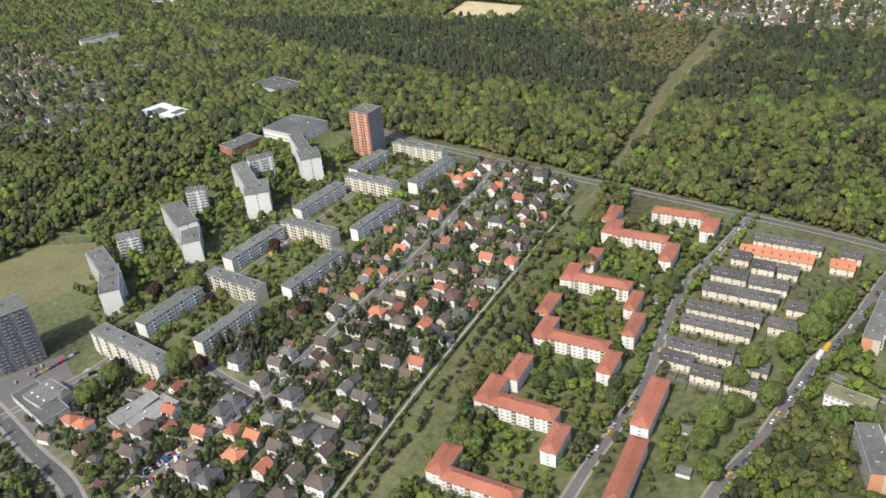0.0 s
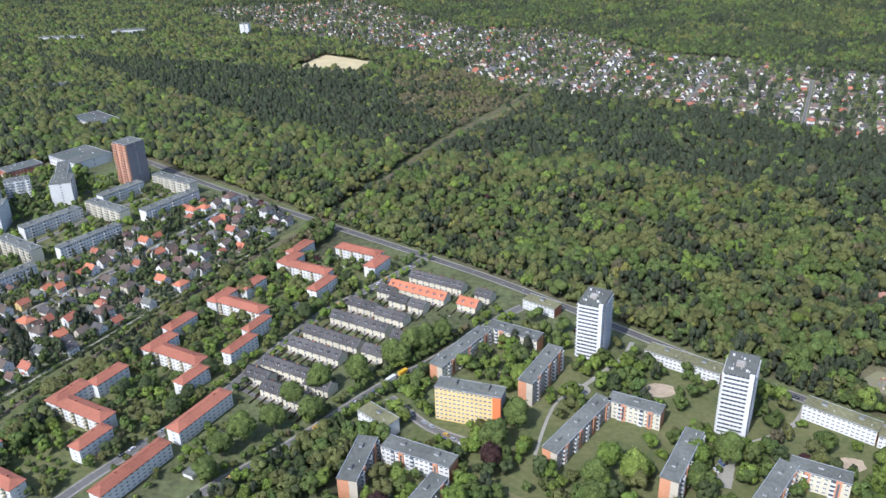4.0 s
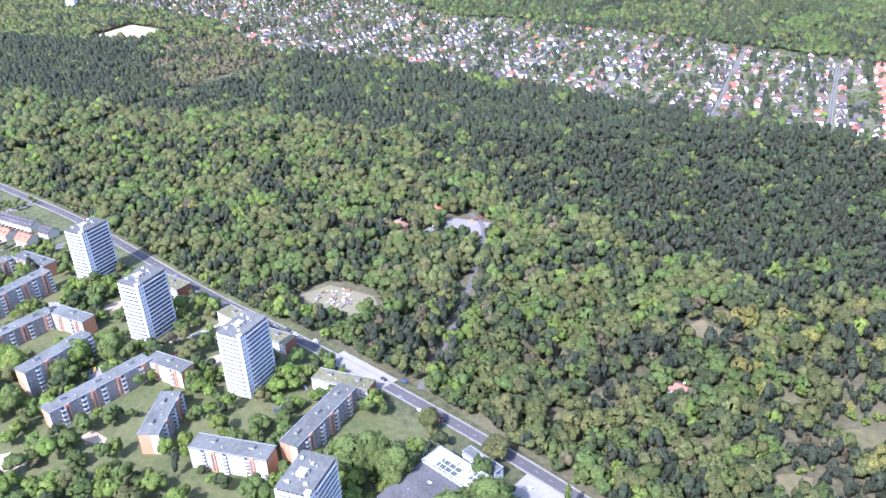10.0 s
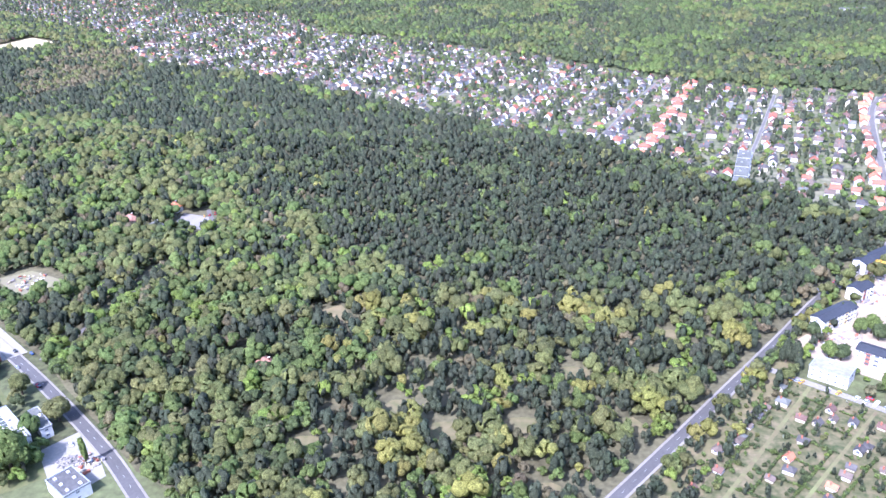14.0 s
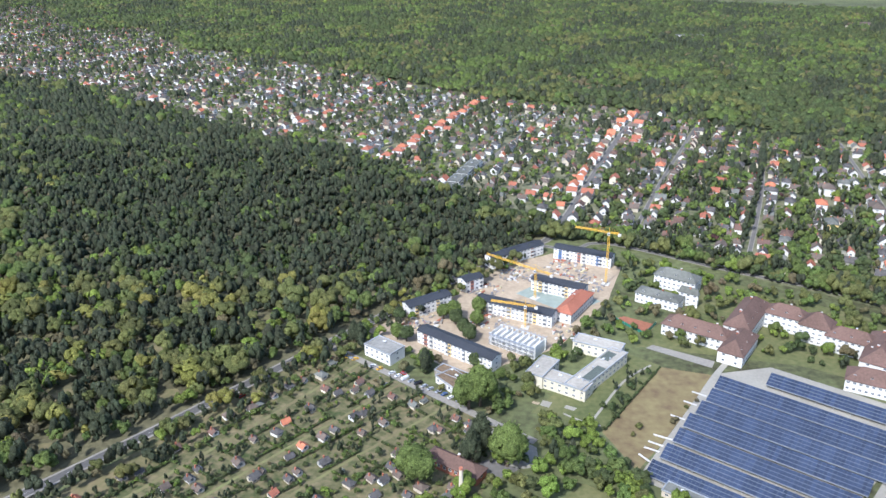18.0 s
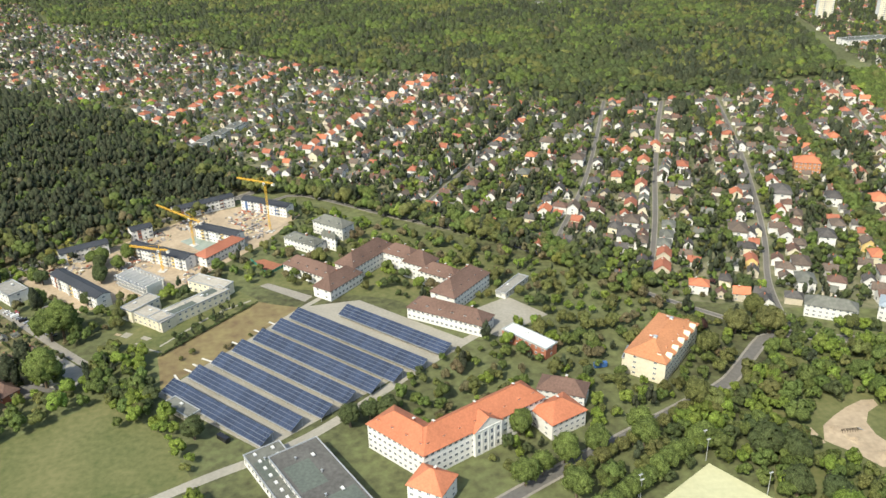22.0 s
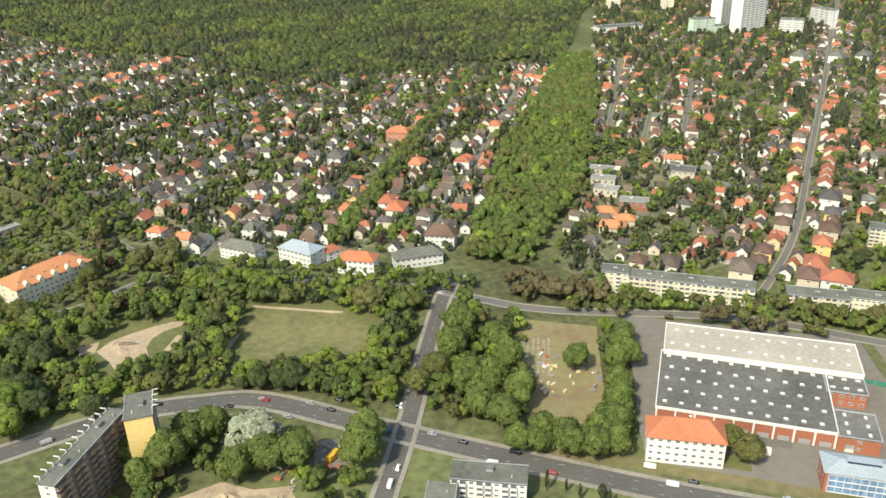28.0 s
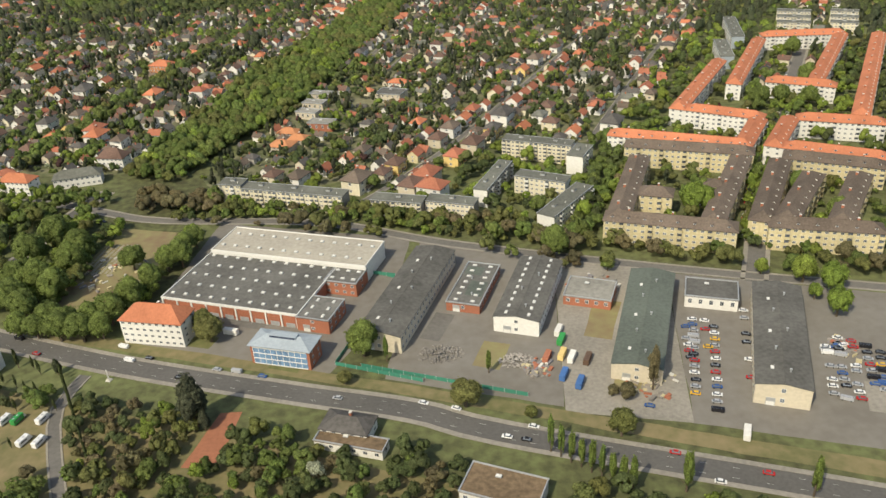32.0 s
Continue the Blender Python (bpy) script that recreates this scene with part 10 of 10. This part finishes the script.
tree(-150.9, 317.4, 'broad', 'copper', 1.4)
tree(-148.9, 262.2, 'broad', 'copper', 1.4)
tree(-61.0, 260.1, 'cone', 'pine', 1.35)
tree(-57.8, 252.5, 'cone', 'pine', 1.35)
tree(-54.8, 266.9, 'cone', 'pine', 1.35)
tree(-78.5, 254.7, 'cone', 'pine', 1.35)
tree(-45.3, 251.1, 'cone', 'pine', 1.35)
tree(-43.8, 277.5, 'cone', 'pine', 1.35)
tree(-65.5, 242.9, 'cone', 'pine', 1.35)
tree(-36.2, 268.6, 'cone', 'pine', 1.35)
tree(-95.7, 283.6, 'cone', 'pine', 1.35)
tree(-36.7, 236.6, 'cone', 'pine', 1.35)
tree(-4.6, 317.5, 'cone', 'pine', 1.35)
tree(-46.4, 225.0, 'cone', 'pine', 1.35)
tree(-39.2, 327.4, 'cone', 'pine', 1.35)
tree(-9.4, 344.7, 'cone', 'pine', 1.35)
tree(88.6, 227.0, 'broad', 'mid', 2.2)
tree(97.6, 235.8, 'broad', 'mid', 2.2)
tree(111.8, 241.0, 'broad', 'mid', 2.2)
tree(125.0, 253.8, 'broad', 'mid', 2.2)
tree(145.1, 270.7, 'broad', 'mid', 2.2)
tree(137.7, 263.7, 'broad', 'mid', 2.2)
tree(68.4, 197.5, 'broad', 'mid', 2.2)
tree(74.3, 205.0, 'broad', 'mid', 2.2)
tree(97.2, 217.0, 'broad', 'mid', 2.2)
tree(66.8, 185.1, 'broad', 'mid', 2.2)
tree(84.1, 212.4, 'broad', 'mid', 2.2)
tree(-6.9, 233.6, 'broad', 'olive', 2.0)
tree(-4.6, 239.9, 'broad', 'olive', 2.0)
tree(-9.5, 209.9, 'broad', 'olive', 2.0)
tree(0.1, 249.7, 'broad', 'olive', 2.0)
tree(18.4, 282.4, 'broad', 'olive', 2.0)
tree(23.2, 294.8, 'broad', 'olive', 2.0)
tree(49.7, 315.0, 'broad', 'olive', 2.0)
tree(36.3, 332.4, 'broad', 'olive', 2.0)
tree(61.9, 357.0, 'broad', 'olive', 2.0)
tree(29.1, 236.4, 'broad', 'dark', 1.7)
tree(20.4, 234.1, 'broad', 'dark', 1.7)
tree(47.0, 231.3, 'broad', 'dark', 1.7)
tree(51.1, 247.7, 'broad', 'dark', 1.7)
tree(44.3, 222.2, 'broad', 'dark', 1.7)
tree(82.3, 291.6, 'broad', 'dark', 1.7)
tree(96.7, 328.8, 'broad', 'dark', 1.7)

# cars
car_row(1263.5, -21.4, 1254.9, -56.9, 13, 90, 1.0)
car_row(1268.3, -25.5, 1258.5, -63.6, 13, 90, 0.9)
car_row(1266.7, -21.7, 1262.3, -42.3, 5, 90, 0.6)
car_row(1299.4, -33.6, 1290.3, -61.5, 11, 90, 0.9)
car_row(1305.1, -38.0, 1298.6, -58.9, 8, 90, 0.7)
car_row(1279.2, -17.7, 1270.1, -52.4, 9, 90, 0.7)
car_row(1292.4, -39.6, 1300.7, -37.7, 3, 0, 1.0)
car_row(1292.1, 24.8, 1315.9, 85.2, 14, 0, 0.9)
car_row(1298.4, 24.1, 1323.5, 84.2, 14, 0, 0.9)
car_row(1322.2, 90.3, 1337.6, 124.1, 8, 70, 1.0)
car_row(1325.6, 83.9, 1343.9, 123.1, 8, 70, 1.0)
car_row(1260.5, -24.9, 1257.5, -41.9, 6, 90, 0.8)
car_row(1302.5, -35.2, 1293.6, -61.7, 10, 90, 0.8)
car_row(1294.9, -37.2, 1288.3, -59.2, 8, 90, 0.8)
car_row(1307.7, -40.8, 1300.5, -59.0, 7, 90, 0.8)
car_row(-120.9, 196.8, -106.9, 213.0, 6, 60, 0.7)
car_row(-194.8, 256.2, -183.5, 273.6, 7, 60, 0.7)
car_row(632.3, 147.2, 679.8, 112.8, 20, 70, 0.8)
car_row(666.2, 206.0, 683.4, 218.4, 6, 0, 1.0)
car_row(-52.7, 296.5, -28.8, 340.9, 9, 0, 0.7)
car_row(-23.4, 352.5, 11.6, 426.4, 12, 0, 0.7)
car_row(-83.5, 244.7, -62.9, 276.5, 9, 0, 0.7)
car_row(-98.3, 215.1, -86.3, 236.7, 6, 0, 0.7)
car_row(64.8, 246.2, 84.7, 286.9, 10, 0, 0.65)
car_row(89.9, 297.4, 132.0, 348.8, 12, 0, 0.65)
car_row(31.3, 196.8, 54.4, 227.4, 9, 0, 0.65)
car_row(90.6, 203.4, 120.5, 236.7, 9, 0, 0.6)
car_row(129.7, 244.2, 165.3, 282.9, 9, 0, 0.6)
car_row(69.6, 182.5, 88.0, 198.3, 6, 0, 0.6)
car_row(-120.6, 202.0, -108.8, 216.0, 12, 80, 0.9)
car_row(-121.4, 195.6, -109.7, 205.0, 10, 80, 0.9)
car_row(-185.9, 262.5, -173.2, 278.3, 9, 0, 0.9)
car_row(-165.8, 265.9, -145.0, 251.0, 7, 70, 0.8)
car_row(-105.6, 347.6, -96.9, 363.7, 6, 70, 1.0)
car_row(-154.5, 338.2, -145.9, 347.8, 5, 70, 1.0)
car_row(-77.7, 413.6, -64.9, 434.3, 6, 0, 0.8)
car_row(-129.1, 374.7, -114.9, 395.2, 6, 0, 0.7)
car_row(127.1, 226.2, 153.8, 201.0, 10, 0, 0.7)
car_row(310.1, 154.7, 319.4, 170.2, 6, 70, 0.8)
car_row(234.4, 182.6, 241.1, 190.7, 5, 70, 1.0)
car_row(277.3, 227.6, 305.1, 206.9, 8, 0, 0.9)
car_row(347.0, 108.9, 357.4, 98.5, 5, 80, 1.0)
car_row(381.5, 304.2, 391.1, 310.8, 4, 70, 1.0)
car_row(1056.8, 57.1, 1047.2, 74.3, 3, 0, 0.6)
car_row(1029.7, 47.1, 1020.0, 75.8, 3, 0, 0.5)
road_car(1073.2, -24.8)
road_car(1102.5, -30.3)
road_car(1108.0, -29.6)
road_car(1119.3, -39.2)
road_car(1129.1, -36.4)
road_car(1134.9, -37.8)
road_car(1142.5, -40.4)
road_car(1164.2, -51.1)
road_car(1186.6, -54.5)
road_car(1194.9, -57.2)
road_car(1206.9, -68.3)
road_car(1211.4, -69.6)
road_car(1213.6, -65.1)
road_car(1244.9, -76.0)
road_car(1263.5, -83.6)
road_car(1252.4, -85.5)
road_car(1242.8, -59.4)
road_car(1035.8, 16.9)
road_car(982.6, 7.2)
road_car(1000.9, 1.6)
road_car(991.8, 10.7)
road_car(1014.7, 9.2)
road_car(1050.7, -11.7)
road_car(1064.4, -16.5)
road_car(1042.2, -7.7)
road_car(1028.9, -6.0)
road_car(1033.2, 5.6)
road_car(1033.4, -21.4)
road_car(1031.6, -27.7)
road_car(1006.5, 7.9)
road_car(1061.0, 60.9)
road_car(1045.1, 74.4)
road_car(1052.0, 59.4)
road_car(1098.5, -23.4)
road_car(245.6, 257.5)
road_car(318.3, 198.2)
road_car(367.2, 148.4)
road_car(360.4, 153.6)
road_car(353.4, 160.8)
road_car(309.5, 204.4)
road_car(394.5, 114.9)
road_car(318.3, 199.1)
road_car(354.2, 170.5)
road_car(367.9, 148.4)
road_car(346.8, 172.3)
road_car(305.8, 208.1)
road_car(656.8, 132.5)
road_car(644.7, 147.5)
road_car(636.7, 143.5)
road_car(650.7, 125.0)
road_car(601.3, 119.3)
road_car(992.8, 10.2)
road_car(951.2, 4.8)
road_car(935.4, -7.2)
road_car(1012.9, 4.5)
road_car(1032.1, 5.7)
road_car(1060.9, 58.9)
road_car(961.1, 9.2)

# cranes, silo, chimney, containers and small works
crane(703.8, 165.7, 10.2, 164, 14)
crane(710.6, 191.4, 13.5, 140, 26)
crane(743.2, 204.3, 24.8, 156, 15)
silo(691.0, 83.5)
smokestack(675.9, 66.2)
container(1224.0, -37.4, 'yellow', 68)
container(1226.4, -38.9, 'white', 68)
container(1219.8, -38.3, 'brick', 68)
container(1223.3, -46.2, 'containerblue', 68)
container(1227.0, -49.8, 'containerblue', 68)
container(1224.4, -26.2, 'white', 68)
container(1224.6, -30.6, 'cargreen', 68)
container(1230.5, -39.9, 'rust', 68)
container(874.4, 81.6, 'containerblue', 10)
container(1129.0, -19.0, 'white', -17)
container(1015.9, -16.7, 'caryellow', 60)
container(1007.8, -12.4, 'caryellow', -17)
container(1019.2, -11.7, 'white', 40)
container(755.6, 49.4, 'carblack', -40)
container(1262.8, -71.2, 'white', 70)
container(1019.5, -15.2, 'caryellow', 70)
container(124.8, 242.3, 'white', 48)
container(129.3, 246.7, 'caryellow', 48)
lamp_mast(894.4, 33.0, 7.5)
lamp_mast(872.1, 17.8, 7.5)
lamp_mast(919.3, 4.5, 7.5)
lamp_mast(906.2, 18.7, 7.5)
lamp_mast(894.7, 36.9, 7.5)
lamp_mast(872.2, 19.7, 7.5)
screen_fence(1169.2, -37.9, 1213.3, -53.4)
screen_fence(1167.6, 12.3, 1176.1, 9.7)
screen_fence(740.0, 172.8, 749.6, 159.0)
screen_fence(749.9, 158.8, 756.4, 167.2)
screen_fence(1169.9, 12.0, 1176.4, 8.5)
screen_fence(1176.4, 8.5, 1161.9, -36.5)
screen_fence(1161.9, -36.5, 1186.3, -45.7)
rubble(1190.9, -33.8, 6.5)
rubble(1211.7, -38.5, 5.0)
rubble(397.8, 106.5, 5.0)
monument(1099.6, -38.7)
play_ship(940.2, 43.7)
garage_row(73.7, 301.9, 62, 4)
garage_row(75.5, 288.1, 62, 4)
garage_row(65.8, 207.1, -28, 2)
garage_row(62.8, 200.6, -28, 2)
garage_row(60.5, 188.1, -28, 2)
